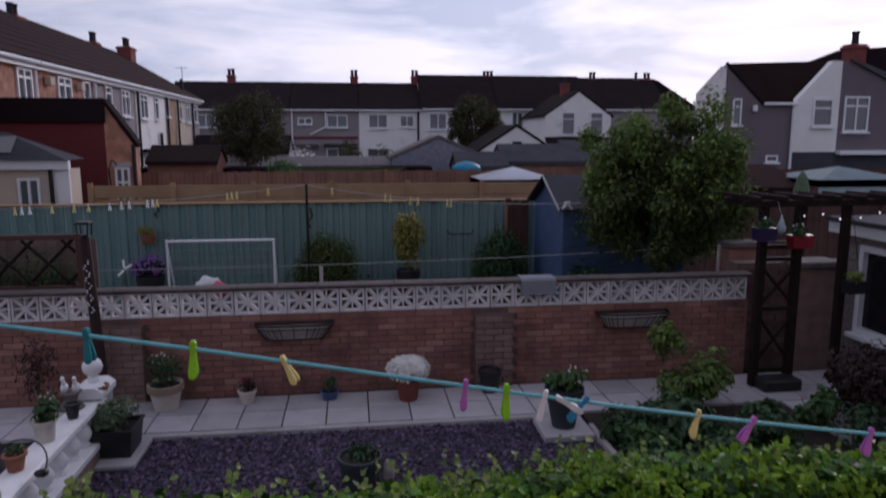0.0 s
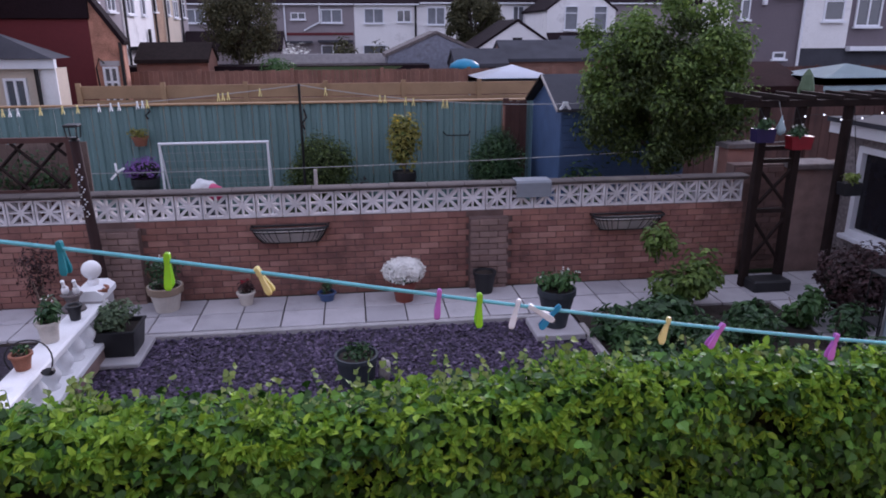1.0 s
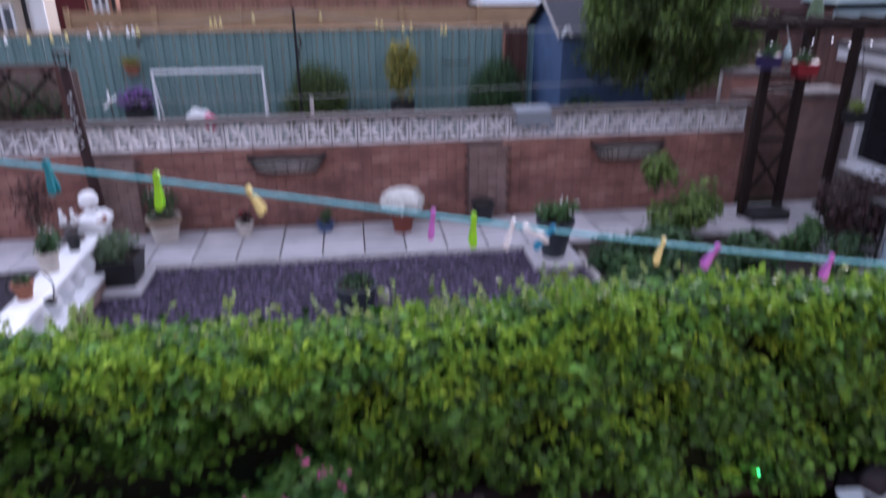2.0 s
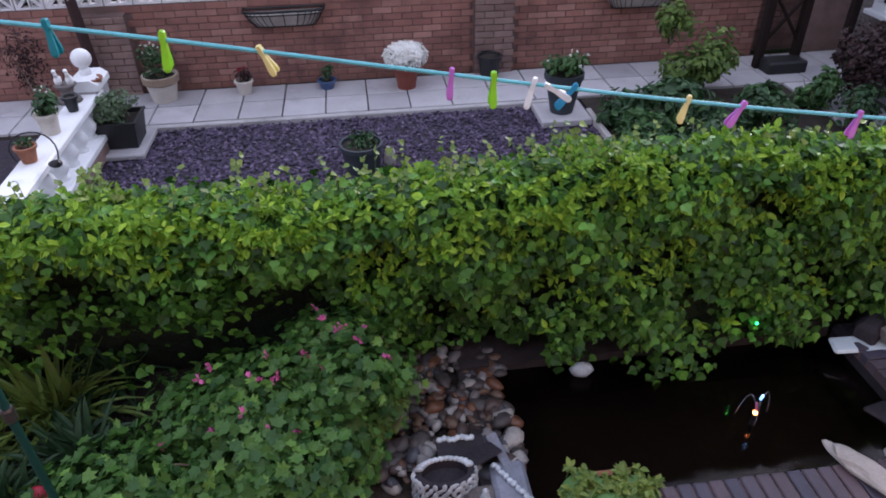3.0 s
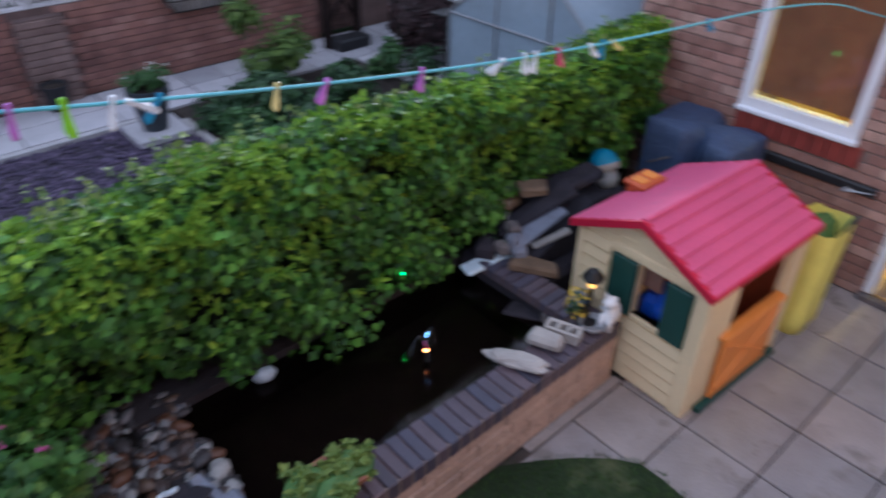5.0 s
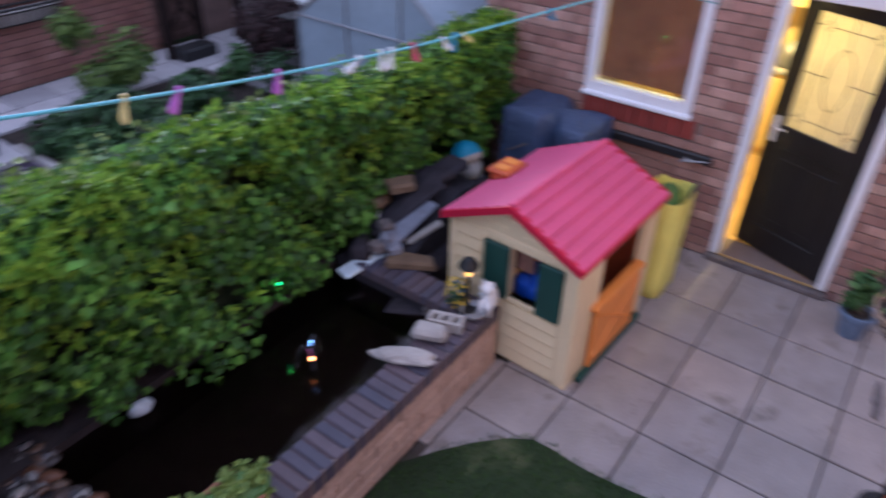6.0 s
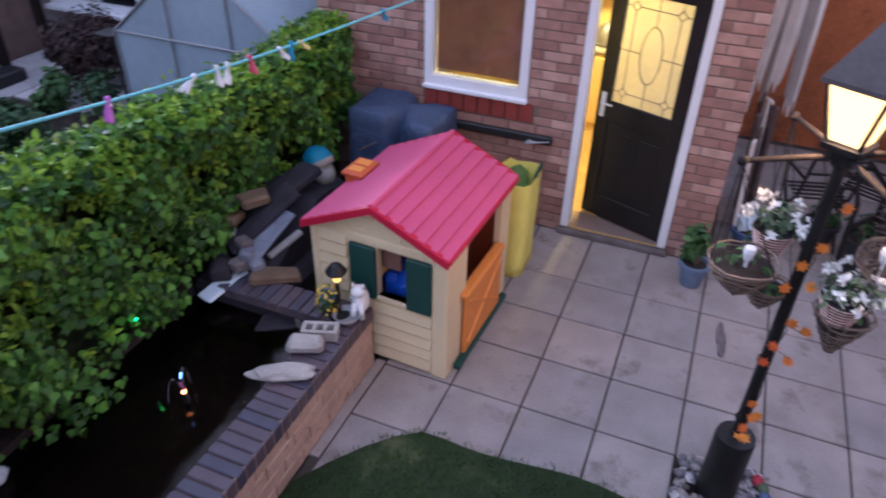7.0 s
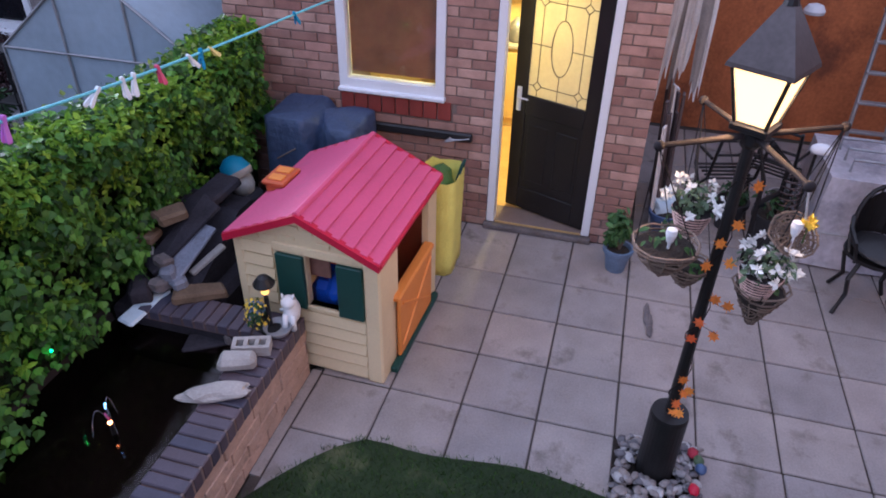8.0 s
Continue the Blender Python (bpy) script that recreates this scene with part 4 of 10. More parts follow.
for y0, y1, wm, look_ in side_specs:
    h = house("terraced_house", LX - 9, LX, y0, y1, EV, 8.0, wm, M["roof_brown"], look_ + " terraced house with brown tiled roof and white gutter", "y", 0.25, "side terrace")
    gutter(h, (LX + 0.30, y0 + 0.03, EV - 0.14), (LX + 0.30, y1 - 0.03, EV - 0.14), 0.06)
    bm = B()
    span(bm, (LX + 0.004, y0 + 0.02, EV - 0.30), (LX + 0.2, y1 - 0.02, EV - 0.16))
    part("fascia", bm, M["upvc"], h)
    bm = B()
    rod(bm, (LX + 0.08, y0 + 0.15, 0.1), (LX + 0.08, y0 + 0.15, EV - 0.2), 0.055)
    part("drainpipe", bm, M["metal_black"] if y0 > 30 else M["upvc"], h)
    rows_ = [(y0 + (y1 - y0) * i / 10, LX + 0.25 - (LX + 0.25 - (LX - 4.5)) * (j / 9)) for i in (0,) for j in range(1, 9)]
    for _, xr in rows_:
        bm = B()
        zr = EV - 0.05 + (8.0 - EV) * (LX + 0.02 - xr) / 4.5 + 0.15
        span(bm, (xr - 0.02, y0, zr - 0.03), (xr + 0.05, y1, zr + 0.025))
        part("tile_course", bm, M["roof_brown"], h)
    side.append(h)
for i, y, z, w, hh, n in ((0, 20.05, 4.62, 0.9, 0.95, 2), (1, 22.8, 4.72, 1.05, 0.72, 2), (1, 24.65, 4.78, 0.62, 0.6, 1), (2, 26.85, 4.70, 0.7, 0.75, 1), (2, 28.8, 4.55, 1.0, 1.05, 2), (3, 31.3, 4.52, 1.1, 1.08, 2), (3, 33.3, 4.52, 0.6, 1.05, 1), (4, 35.3, 4.65, 0.55, 0.9, 1), (5, 37.9, 4.6, 0.6, 1.0, 1), (5, 39.5, 4.55, 0.95, 1.1, 2), (6, 41.4, 4.55, 0.8, 1.0, 1)):
    window(side[i], (LX, y, z), w, hh, "+x", n, top=0.28 if hh > 0.65 else 0.0, depth=0.06)
window(side[3], (LX, 32.9, 1.75), 1.6, 0.9, "+x", 3, top=0.3)
window(side[5], (LX, 38.4, 1.9), 1.0, 1.0, "+x", 1)
bm = B()
span(bm, (LX, 30.5, 2.55), (LX + 0.5, 34.0, 2.68))
rod(bm, (LX + 0.1, 33.6, 2.6), (LX + 0.1, 33.6, 3.4), 0.07)
part("waste_pipe", bm, M["metal_black"], side[3])
for i, y, z, n, w_, h_ in ((2, 30.1, 7.3, 2, 0.7, 0.75), (5, 39.0, 7.5, 2, 0.5, 0.7), (6, 41.9, 7.2, 2, 0.75, 1.1)):
    chimney(side[i], LX - 4.5 if i < 6 else LX - 3.7, y, z, w_, h_, n, 1.3 * w_, "y")
bm = B()
rod(bm, (LX - 0.6, 41.2, 5.4), (LX - 0.6, 41.2, 6.5), 0.09, 0.09, 8)
part("flue", bm, M["rock_dark"], side[6])
for i, y in ((1, 21.5), (1, 23.9)):
    bm = B()
    box(bm, (LX + 0.12, y, 4.85), (0.2, 0.32, 0.26), 0.02)
    part("alarm_box", bm, M["render_cream"], side[i])

# nearer back additions: a dark red gable and a low extension with a black roof
redb = thing("back_addition", (0, 0, 0), "dark red painted brick back addition with felt parapet roof", "house")
bm = B()
prism(bm, [(-10.5, -0.1), (-9.78, -0.1), (-9.78, 2.98), (-10.5, 4.05)], "y", 17.5, 17.8)
part("side_wall", bm, M["far_brick"], redb)
bm = B()
span(bm, (LX - 0.1, 17.5, -0.1), (-10.5, 17.8, 3.6))
part("front_wall", bm, M["far_red"], redb)
bm = B()
span(bm, (LX - 0.1, 17.42, 3.54), (-10.46, 17.85, 4.15), 0.02)
part("parapet", bm, M["roof_dark"], redb)
bm = B()
prism(bm, [(-10.5, 4.05), (-10.46, 4.15), (-9.70, 3.02), (-9.76, 2.93)], "y", 17.44, 17.85)
part("roof_edge", bm, M["roof_dark"], redb)
window(redb, (-10.13, 17.5, 1.95), 0.36, 0.95, "-y", 2, top=0.4, depth=0.06)
bm = B()
span(bm, (-10.36, 17.46, 2.44), (-9.90, 17.5, 2.56))
part("lintel", bm, M["concrete"], redb)
bm = B()
rod(bm, (-9.82, 17.42, 0.1), (-9.82, 17.42, 3.0), 0.04, 0.04, 6)
tube(bm, [(-10.42, 17.44, 1.9), (-10.45, 17.44, 2.4), (-10.36, 17.44, 2.62), (-10.25, 17.44, 2.5)], 0.02, 5)
part("drainpipe", bm, M["metal_black"], redb)
ext = thing("low_extension", (0, 0, 0), "low cream extension with black tiled roof and skylights", "house")
bm = B()
span(bm, (-14.0, 15.0, -0.1), (-10.46, 15.6, 2.5))
part("wall", bm, M["render_cream"], ext)
bm = B()
hv = [bm.verts.new(p) for p in ((-14.4, 14.75, 2.70), (-10.40, 14.75, 2.70), (-10.40, 15.8, 2.70), (-14.4, 15.8, 2.70), (-11.85, 15.35, 3.30), (-14.4, 15.35, 3.30))]
for q in ((0, 1, 4, 5), (1, 2, 4), (2, 3, 5, 4), (0, 3, 2, 1), (0, 5, 3)):
    bm.faces.new([hv[i] for i in q])
part("roof", bm, M["roof_felt"], ext)
bm = B()
span(bm, (-14.4, 14.85, 2.5), (-10.42, 14.99, 2.69))
part("fascia", bm, M["upvc"], ext)
bm = B()
span(bm, (-10.84, 14.94, 0), (-10.45, 14.998, 2.5))
part("pilaster", bm, M["render_white"], ext)
bm = B()
rod(bm, (-10.80, 14.86, 0), (-10.80, 14.86, 2.5), 0.045)
part("drainpipe", bm, M["metal_black"], ext)
window(ext, (-11.3, 15.0, 1.78), 0.46, 1.05, "-y", 2, depth=0.06)
for x in (-12.4, -11.75):
    bm = B()
    box(bm, (x, 15.03, 3.02), (0.40, 0.5, 0.05), 0.01, Matrix.Rotation(math.atan2(0.60, 0.60), 3, "X"))
    part("skylight", bm, M["far_glass"], ext)

# pair of houses with gables on the other side
RH = 24.0
rg = thing("rendered_house", (0, 0, 0), "grey rendered house with side roof and drainpipe", "house")
bm = B()
prism(bm, [(9.70, -0.1), (12.5, -0.1), (12.5, 4.42), (11.22, 4.42), (9.70, 5.86)], "y", RH, RH + 0.3)
part("wall", bm, M["render_slate"], rg)
bm = B()
prism(bm, [(RH + 0.05, -0.1), (RH + 0.05, 5.80), (RH + 1.9, 4.9), (RH + 1.9, -0.1)], "x", 9.45, 9.69)
part("side_wall", bm, M["render_white"], rg)
bm = B()
rv = [bm.verts.new(p) for p in ((11.15, RH - 0.08, 4.38), (12.55, RH - 0.08, 4.38), (16.2, RH + 3.2, 6.42), (11.38, RH + 3.2, 6.24))]
bm.faces.new(rv)
bmesh.ops.solidify(bm, geom=bm.faces[:], thickness=0.14)
part("roof", bm, M["roof_brown"], rg)
bm = B()
rod(bm, (9.62, RH - 0.02, 5.92), (11.22, RH - 0.02, 4.42), 0.06, 0.06, 6)
part("verge", bm, M["roof_dark"], rg)
gutter(rg, (11.2, RH - 0.14, 4.42), (12.55, RH - 0.14, 4.42), 0.06)
bm = B()
rod(bm, (12.42, RH - 0.1, 0.2), (12.42, RH - 0.1, 4.4), 0.055)
part("drainpipe", bm, M["upvc"], rg)
window(rg, (10.15, RH, 4.12), 0.36, 0.98, "-y", 1, top=0.32)
window(rg, (11.7, RH, 2.35), 0.5, 0.26, "-y", 1)
bm = B()
box(bm, (10.85, RH - 0.08, 4.25), (0.16, 0.14, 0.24), 0.02)
part("alarm_box", bm, M["upvc"], rg)
rw = thing("rendered_house", (0, 0, 0), "white rendered gabled house with dark lower storey", "house")
bm = B()
prism(bm, [(12.52, 2.6), (14.35, 2.6), (14.35, 6.05), (13.97, 6.05), (12.52, 4.5)], "y", RH - 0.02, RH + 0.3)
part("wall", bm, M["render_white"], rw)
bm = B()
span(bm, (12.5, RH + 0.02, -0.1), (14.35, RH + 0.3, 2.6))
part("lower_wall", bm, M["roof_felt"], rw)
window(rw, (13.66, RH - 0.02, 4.1), 0.82, 1.05, "-y", 1, top=0.38)
rgrey = thing("rendered_house", (0, 0, 0), "dark grey rendered house with chimney", "house")
bm = B()
prism(bm, [(14.36, 2.6), (20.0, 2.6), (20.0, 3.6), (14.75, 6.05), (14.36, 6.05)], "y", RH + 0.02, RH + 0.3)
part("wall", bm, M["render_slate"], rgrey)
bm = B()
span(bm, (14.36, RH + 0.05, -0.1), (20, RH + 0.3, 2.6))
part("lower_wall", bm, M["roof_felt"], rgrey)
bm = B()
span(bm, (14.4, RH - 0.25, 2.5), (17.5, RH + 0.02, 2.66))
part("band", bm, M["upvc"], rgrey)
window(rgrey, (15.10, RH + 0.02, 4.05), 1.05, 1.35, "-y", 2, top=0.4)
bm = B()
rv = [bm.verts.new(p) for p in ((14.6, RH - 0.1, 6.10), (20.2, RH - 0.1, 3.62), (22.5, RH + 3.0, 4.6), (17.0, RH + 3.0, 6.55))]
bm.faces.new(rv)
bmesh.ops.solidify(bm, geom=bm.faces[:], thickness=0.12)
part("roof", bm, M["roof_felt"], rgrey)
chimney(rgrey, 15.55, RH + 1.0, 5.7, 0.72, 1.1, 1)
bm = B()
prism(bm, [(14.9, 3.0), (14.9, 5.9), (15.95, 6.5), (17.3, 7.0), (19.5, 7.15), (27.0, 7.2), (27.0, 3.0)], "y", RH + 4.0, RH + 4.4)
part("main_roof", bm, M["roof_dark"], rgrey)

# ---- fences, sheds and roofs between ----
FY = 11.6       # green corrugated fence


def board_fence(name, x0, x1, y, z0, z1, material, label, boards, upright=True, posts=2.4, group=""):
    ob = thing(name, (0, y, 0), label, "fence", group)
    bm = B()
    if upright:
        w = (x1 - x0) / boards
        span(bm, (-w * 0.47, -0.012, z0), (w * 0.47, 0.012, z1))
        me = finish(bm, "board", material)
        for i in range(boards):
            piece("board", me, ob, Matrix.Translation((x0 + w * (i + 0.5), 0.006 * (i % 2), random.uniform(-0.015, 0.015))))
    else:
        h = (z1 - z0) / boards
        bm2 = B()
        span(bm2, (x0, -0.02, -h * 0.46), (x1, 0.02, h * 0.46), 0.004)
        me = finish(bm2, "board", material)
        for i in range(boards):
            piece("board", me, ob, Matrix.Translation((0, 0, z0 + h * (i + 0.5))))
        bm.free()
    x = x0
    while x <= x1 + 0.01:
        bm = B()
        span(bm, (x - 0.05, -0.07, -0.1), (x + 0.05, -0.022, z1 + 0.05))
        part("post", bm, material, ob)
        x += posts
    return ob


gf = thing("metal_fence", (0, FY, 0), "tall green corrugated sheet metal fence with capping rail", "fence")
PX0, PX1, PW = -15.0, -1.05, 0.30
k = 0
x = PX0
while x < PX1 - 0.01:
    bm = B()
    prism(bm, [(x + 0.004, 0.02), (x + 0.03, 0.0), (x + 0.10, 0.0), (x + 0.125, 0.035), (x + 0.20, 0.035), (x + 0.225, 0.0), (x + 0.27, 0.0), (x + PW - 0.004, 0.02), (x + PW - 0.004, 0.03), (x + 0.27, 0.012), (x + 0.23, 0.012), (x + 0.20, 0.047), (x + 0.12, 0.047), (x + 0.09, 0.012), (x + 0.03, 0.012), (x + 0.004, 0.03)], "z", 0.1, 2.00)
    part("sheet", bm, M["fence_green"], gf)
    x += PW
bm = B()
span(bm, (PX0, -0.035, 2.0), (PX1, 0.085, 2.035), 0.008)
part("capping", bm, M["wood_new"], gf)
board_fence("timber_fence", -9.9, 0.4, 14.6, 0.1, 2.16, M["wood_new"], "new pale timber fence of wide horizontal boards", 7, False, 1.7)
board_fence("panel_fence", -13.0, 1.5, 18.4, 0.1, 2.25, M["wood_red"], "old red-brown upright board fence", 120, True, 2.4)

# ---- the house with the open back door ----
HX = 0.65       # outer face of its back wall
WY0, WY1, WZ0, WZ1 = 0.22, 1.08, 1.10, 2.16     # window opening
DY0, DY1, DZ0, DZ1 = -1.03, -0.17, 0.06, 2.10   # door opening
EY0, EY1, EZ = -1.33, 2.05, 5.2                 # the wall's ends and top
wall_house = thing("wall_house", (0, 0, 0), "back wall of weathered pinkish-brown brick with window and door", "wall", kind="structure")
bm = B()
for y0, y1, z0, z1 in ((EY0, DY0, 0, EZ), (DY0, DY1, DZ1, EZ), (DY0, DY1, -0.05, DZ0), (DY1, WY0, 0, EZ), (WY0, WY1, 0, WZ0), (WY0, WY1, WZ1, EZ), (WY1, EY1, 0, EZ)):
    span(bm, (HX + 0.012, y0, z0), (HX + 0.26, y1, z1))
part("wall_core", bm, M["mortar"], wall_house)
wall_return = thing("wall_return", (0, 0, 0), "side return wall of warm lamplit brick", "wall", kind="structure")
bm = B()
span(bm, (HX + 0.26, EY0, 0), (3.3, EY0 + 0.25, EZ))
part("wall_core", bm, M["mortar"], wall_return)
bm = B()
span(bm, (3.3, -7.5, 0), (3.55, EY0 - 0.002, 2.5))
wall_yard = solid("wall_yard", bm, M["timber_wall"], "rust-brown boarded wall at the end of the side yard", "wall", "structure")
bm = B()
span(bm, (HX + 0.262, EY1 - 0.25, 0), (6.0, EY1, EZ))
solid("wall_party", bm, M["mortar"], "party wall of the house", "wall", "structure")
bm = B()
span(bm, (HX + 0.03, EY0 + 0.02, EZ), (6.0, EY1, EZ + 0.15))
solid("roof_slab", bm, M["roof_dark"], "dark roof over the house", "roof", "structure")

# kitchen behind the door
bm = B()
span(bm, (HX + 0.262, EY0 + 0.252, -0.05), (3.2, EY1 - 0.252, 0.055))
solid("kitchen_floor", bm, M["kitchen_floor"], "yellow-lit wooden kitchen floor", "floor", "structure")
bm = B()
span(bm, (3.2, EY0 + 0.25, 0), (3.298, EY1 - 0.25, 2.5))
solid("wall_kitchen", bm, M["kitchen"], "warm cream kitchen wall", "wall", "structure")
bm = B()
span(bm, (HX + 0.262, EY0 + 0.252, 2.45), (3.2, EY1 - 0.252, 2.55))
solid("ceiling", bm, M["kitchen"], "cream kitchen ceiling", "ceiling", "structure")
unit = thing("kitchen_cabinet", (2.89, 0.20, 0.055), "cream kitchen base cabinet with brass handle", "cabinet")
bm = B()
span(bm, (-0.3, -0.45, 0), (0.3, 0.45, 0.84), 0.006)
part("body", bm, M["kitchen"], unit)
bm = B()
span(bm, (-0.33, -0.47, 0.842), (0.3, 0.47, 0.88), 0.008)
part("worktop", bm, M["rock_pale"], unit)
for y in (-0.22, 0.22):
    bm = B()
    span(bm, (-0.322, y - 0.2, 0.1), (-0.303, y + 0.2, 0.80), 0.004)
    d = part("door", bm, M["kitchen"], unit)
    bm = B()
    rod(bm, (-0.335, y + 0.12, 0.62), (-0.335, y + 0.12, 0.74), 0.007)
    part("handle", bm, M["brass"], d)
bm = B()
lathe(bm, [(0.07, 0), (0.09, 0.02), (0.08, 0.17), (0.05, 0.2), (0.015, 0.24)], 16, (2.72, 0.02, 0.937))
solid("kettle", bm, M["metal_grey"], "pale metal kettle on the worktop", "kettle", smooth=True)
wallu = thing("wall_cabinet", (3.02, 0.20, 1.42), "cream kitchen wall cabinet over the worktop", "cabinet")
bm = B()
span(bm, (-0.15, -0.45, 0), (0.175, 0.45, 0.70), 0.006)
part("body", bm, M["kitchen"], wallu)
for y in (-0.22, 0.22):
    bm = B()
    span(bm, (-0.172, y - 0.2, 0.02), (-0.153, y + 0.2, 0.68), 0.004)
    part("door", bm, M["kitchen"], wallu)
bulb = new("kitchen_light", bpy.data.lights.new("kitchen_light", "POINT"))
bulb.data.energy, bulb.data.color, bulb.data.shadow_soft_size = 145, (1.0, 0.84, 0.28), 0.12
bulb.location = (1.9, -0.35, 2.25)

# door frame, threshold and the open door
door_frame = thing("door_1", (HX, -0.6, 0), "half-open black back door in a white frame", "door", kind="structure")
bm = B()
for y0, y1, z0, z1 in ((DY1 - 0.065, DY1, DZ0, DZ1), (DY0, DY0 + 0.065, DZ0, DZ1), (DY0 + 0.065, DY1 - 0.065, DZ1 - 0.07, DZ1)):
    span(bm, (-0.025, y0 + 0.6, z0), (0.09, y1 + 0.6, z1), 0.006)
part("door_frame", bm, M["upvc"], door_frame)
bm = B()
span(bm, (-0.06, DY0 + 0.6 - 0.02, 0.0), (0.0, DY1 + 0.6 + 0.02, 0.05), 0.01)
part("step_edge", bm, M["rock"], door_frame)
bm = B()
span(bm, (0.002, DY0 + 0.6 + 0.07, 0.0), (0.262, DY1 + 0.6 - 0.07, 0.058), 0.004)
part("threshold", bm, M["kitchen_floor"], door_frame)
DW, DH = 0.74, 1.96
leaf = new("door_leaf")
leaf.parent = door_frame
leaf.matrix_basis = Matrix.Translation((0.03, DY0 + 0.6 + 0.068, DZ0 + 0.015)) @ Matrix.Rotation(radians(-21), 4, "Z")
bm = B()
for y0, y1, z0, z1 in ((0, 0.115, 0, DH), (DW - 0.115, DW, 0, DH), (0.115, DW - 0.115, 0, 0.20), (0.115, DW - 0.115, 0.86, 1.02), (0.115, DW - 0.115, DH - 0.12, DH)):
    span(bm, (0, y0, z0), (0.044, y1, z1), 0.004)
part("rails", bm, M["door_black"], leaf)
bm = B()
span(bm, (0.012, 0.115, 0.2), (0.034, DW - 0.115, 0.86))
part("lower_panel", bm, M["door_black"], leaf)
for y in (0.24, 0.50):
    bm = B()
    box(bm, (0.011, y, 0.53), (0.006, 0.18, 0.5), 0.003)
    part("raised_panel", bm, M["door_black"], leaf)
bm = B()
span(bm, (0.016, 0.115, 1.02), (0.028, DW - 0.115, DH - 0.12))
part("glass", bm, M["door_glass"], leaf, "obscured leaded glass lit from inside")
bm = B()
gy0, gy1, gz0, gz1 = 0.118, DW - 0.118, 1.022, DH - 0.122
gy, gz = (gy0 + gy1) / 2, (gz0 + gz1) / 2
X0 = 0.013
oval = [(X0, gy + 0.085 * math.cos(a), gz + 0.21 * math.sin(a)) for a in np.linspace(0, 2 * math.pi, 25)]
tube(bm, oval, 0.004, 4)
lead = [((gy0, gz), (gy - 0.085, gz)), ((gy + 0.085, gz), (gy1, gz)), ((gy, gz + 0.21), (gy, gz1)), ((gy, gz0), (gy, gz - 0.21))]
in_y0, in_y1, in_z0, in_z1, dm = gy0 + 0.075, gy1 - 0.075, gz0 + 0.085, gz1 - 0.085, 0.036
for sy_, cy_ in ((-1, in_y0), (1, in_y1)):
    lead.append(((cy_, in_z0 + dm), (cy_, in_z1 - dm)))
    for sz_, cz_ in ((-1, in_z0), (1, in_z1)):
        lead += [((cy_ - dm, cz_), (cy_, cz_ + dm)), ((cy_, cz_ + dm), (cy_ + dm, cz_)), ((cy_ + dm, cz_), (cy_, cz_ - dm)), ((cy_, cz_ - dm), (cy_ - dm, cz_))]
        lead += [((cy_ + sy_ * dm, cz_), (gy0 if sy_ < 0 else gy1, cz_)), ((cy_, cz_ + sz_ * dm), (cy_, gz0 if sz_ < 0 else gz1))]
for cz_ in (in_z0, in_z1):
    lead.append(((in_y0 + dm, cz_), (in_y1 - dm, cz_)))
for a, b in lead:
    rod(bm, (X0, a[0], a[1]), (X0, b[0], b[1]), 0.0035, 0.0035, 4)
part("lead_strips", bm, M["lead"], leaf)
bm = B()
span(bm, (-0.012, DW - 0.075, 0.88), (0.0, DW - 0.035, 1.08), 0.003)
rod(bm, (-0.035, DW - 0.055, 1.0), (-0.035, DW - 0.15, 1.0), 0.008)
rod(bm, (-0.035, DW - 0.055, 1.0), (0, DW - 0.055, 1.0), 0.008)
part("handle", bm, M["canvas_white"], leaf, "pale metal door handle")

# kitchen window with wooden blind, and the tile panel under it
win = thing("window_1", (HX, 0.65, 0), "white framed window with a closed brown wooden blind", "window", kind="structure")
wy0, wy1 = WY0 - 0.65, WY1 - 0.65
bm = B()
ring(bm, "-x", (0, (wy0 + wy1) / 2, (WZ0 + WZ1) / 2), wy1 - wy0, WZ1 - WZ0, 0.07, -0.08, 0.02)
part("window_frame", bm, M["upvc"], win)
bm = B()
span(bm, (-0.05, wy0 - 0.01, WZ0 - 0.035), (0.07, wy1 + 0.01, WZ0), 0.008)
part("sill", bm, M["upvc"], win)
bm = B()
span(bm, (0.035, wy0 + 0.07, WZ0 + 0.07), (0.041, wy1 - 0.07, WZ1 - 0.07))
pn = part("pane", bm, M["glass"], win)
pn.visible_shadow = False
bm = B()
box(bm, (0, 0, 0), (0.004, wy1 - wy0 - 0.15, 0.027), 0.0, Matrix.Rotation(radians(22), 3, "Y"))
slat = finish(bm, "slat", M["blind"])
z = WZ0 + 0.115
while z < WZ1 - 0.08:
    piece("slat", slat, win, Matrix.Translation((0.075, (wy0 + wy1) / 2, z)))
    z += 0.0235
bm = B()
tile = B()
box(tile, (0, 0, 0), (0.02, 0.105, 0.145), 0.004)
tile = finish(tile, "tile", M["tile_red"])
bm.free()
panel = thing("tile_panel", (HX - 0.004, 0.62, 0.985), "row of dark red upright tiles under the window", "tiles")
for i in range(8):
    piece("tile", tile, panel, Matrix.Translation((0, -0.40 + i * 0.115, 0)))

# black broken trim on the wall
bm = B()
span(bm, (HX - 0.045, -0.02, 0.76), (HX - 0.002, 0.98, 0.83), 0.012)
solid("wall_trim", bm, M["pot_black"], "black plastic trim strip with a peeled end", "trim", "structure")
bm = B()
for i in range(5):
    rod(bm, (HX - 0.05, 0.0 + 0.03 * i, 0.80 - 0.008 * i), (HX - 0.06, 0.20 - 0.01 * i, 0.75 + 0.012 * i), 0.006, 0.004, 5)
solid("torn_foil", bm, M["metal_grey"], "crumpled grey tape ends hanging from the trim", "tape")

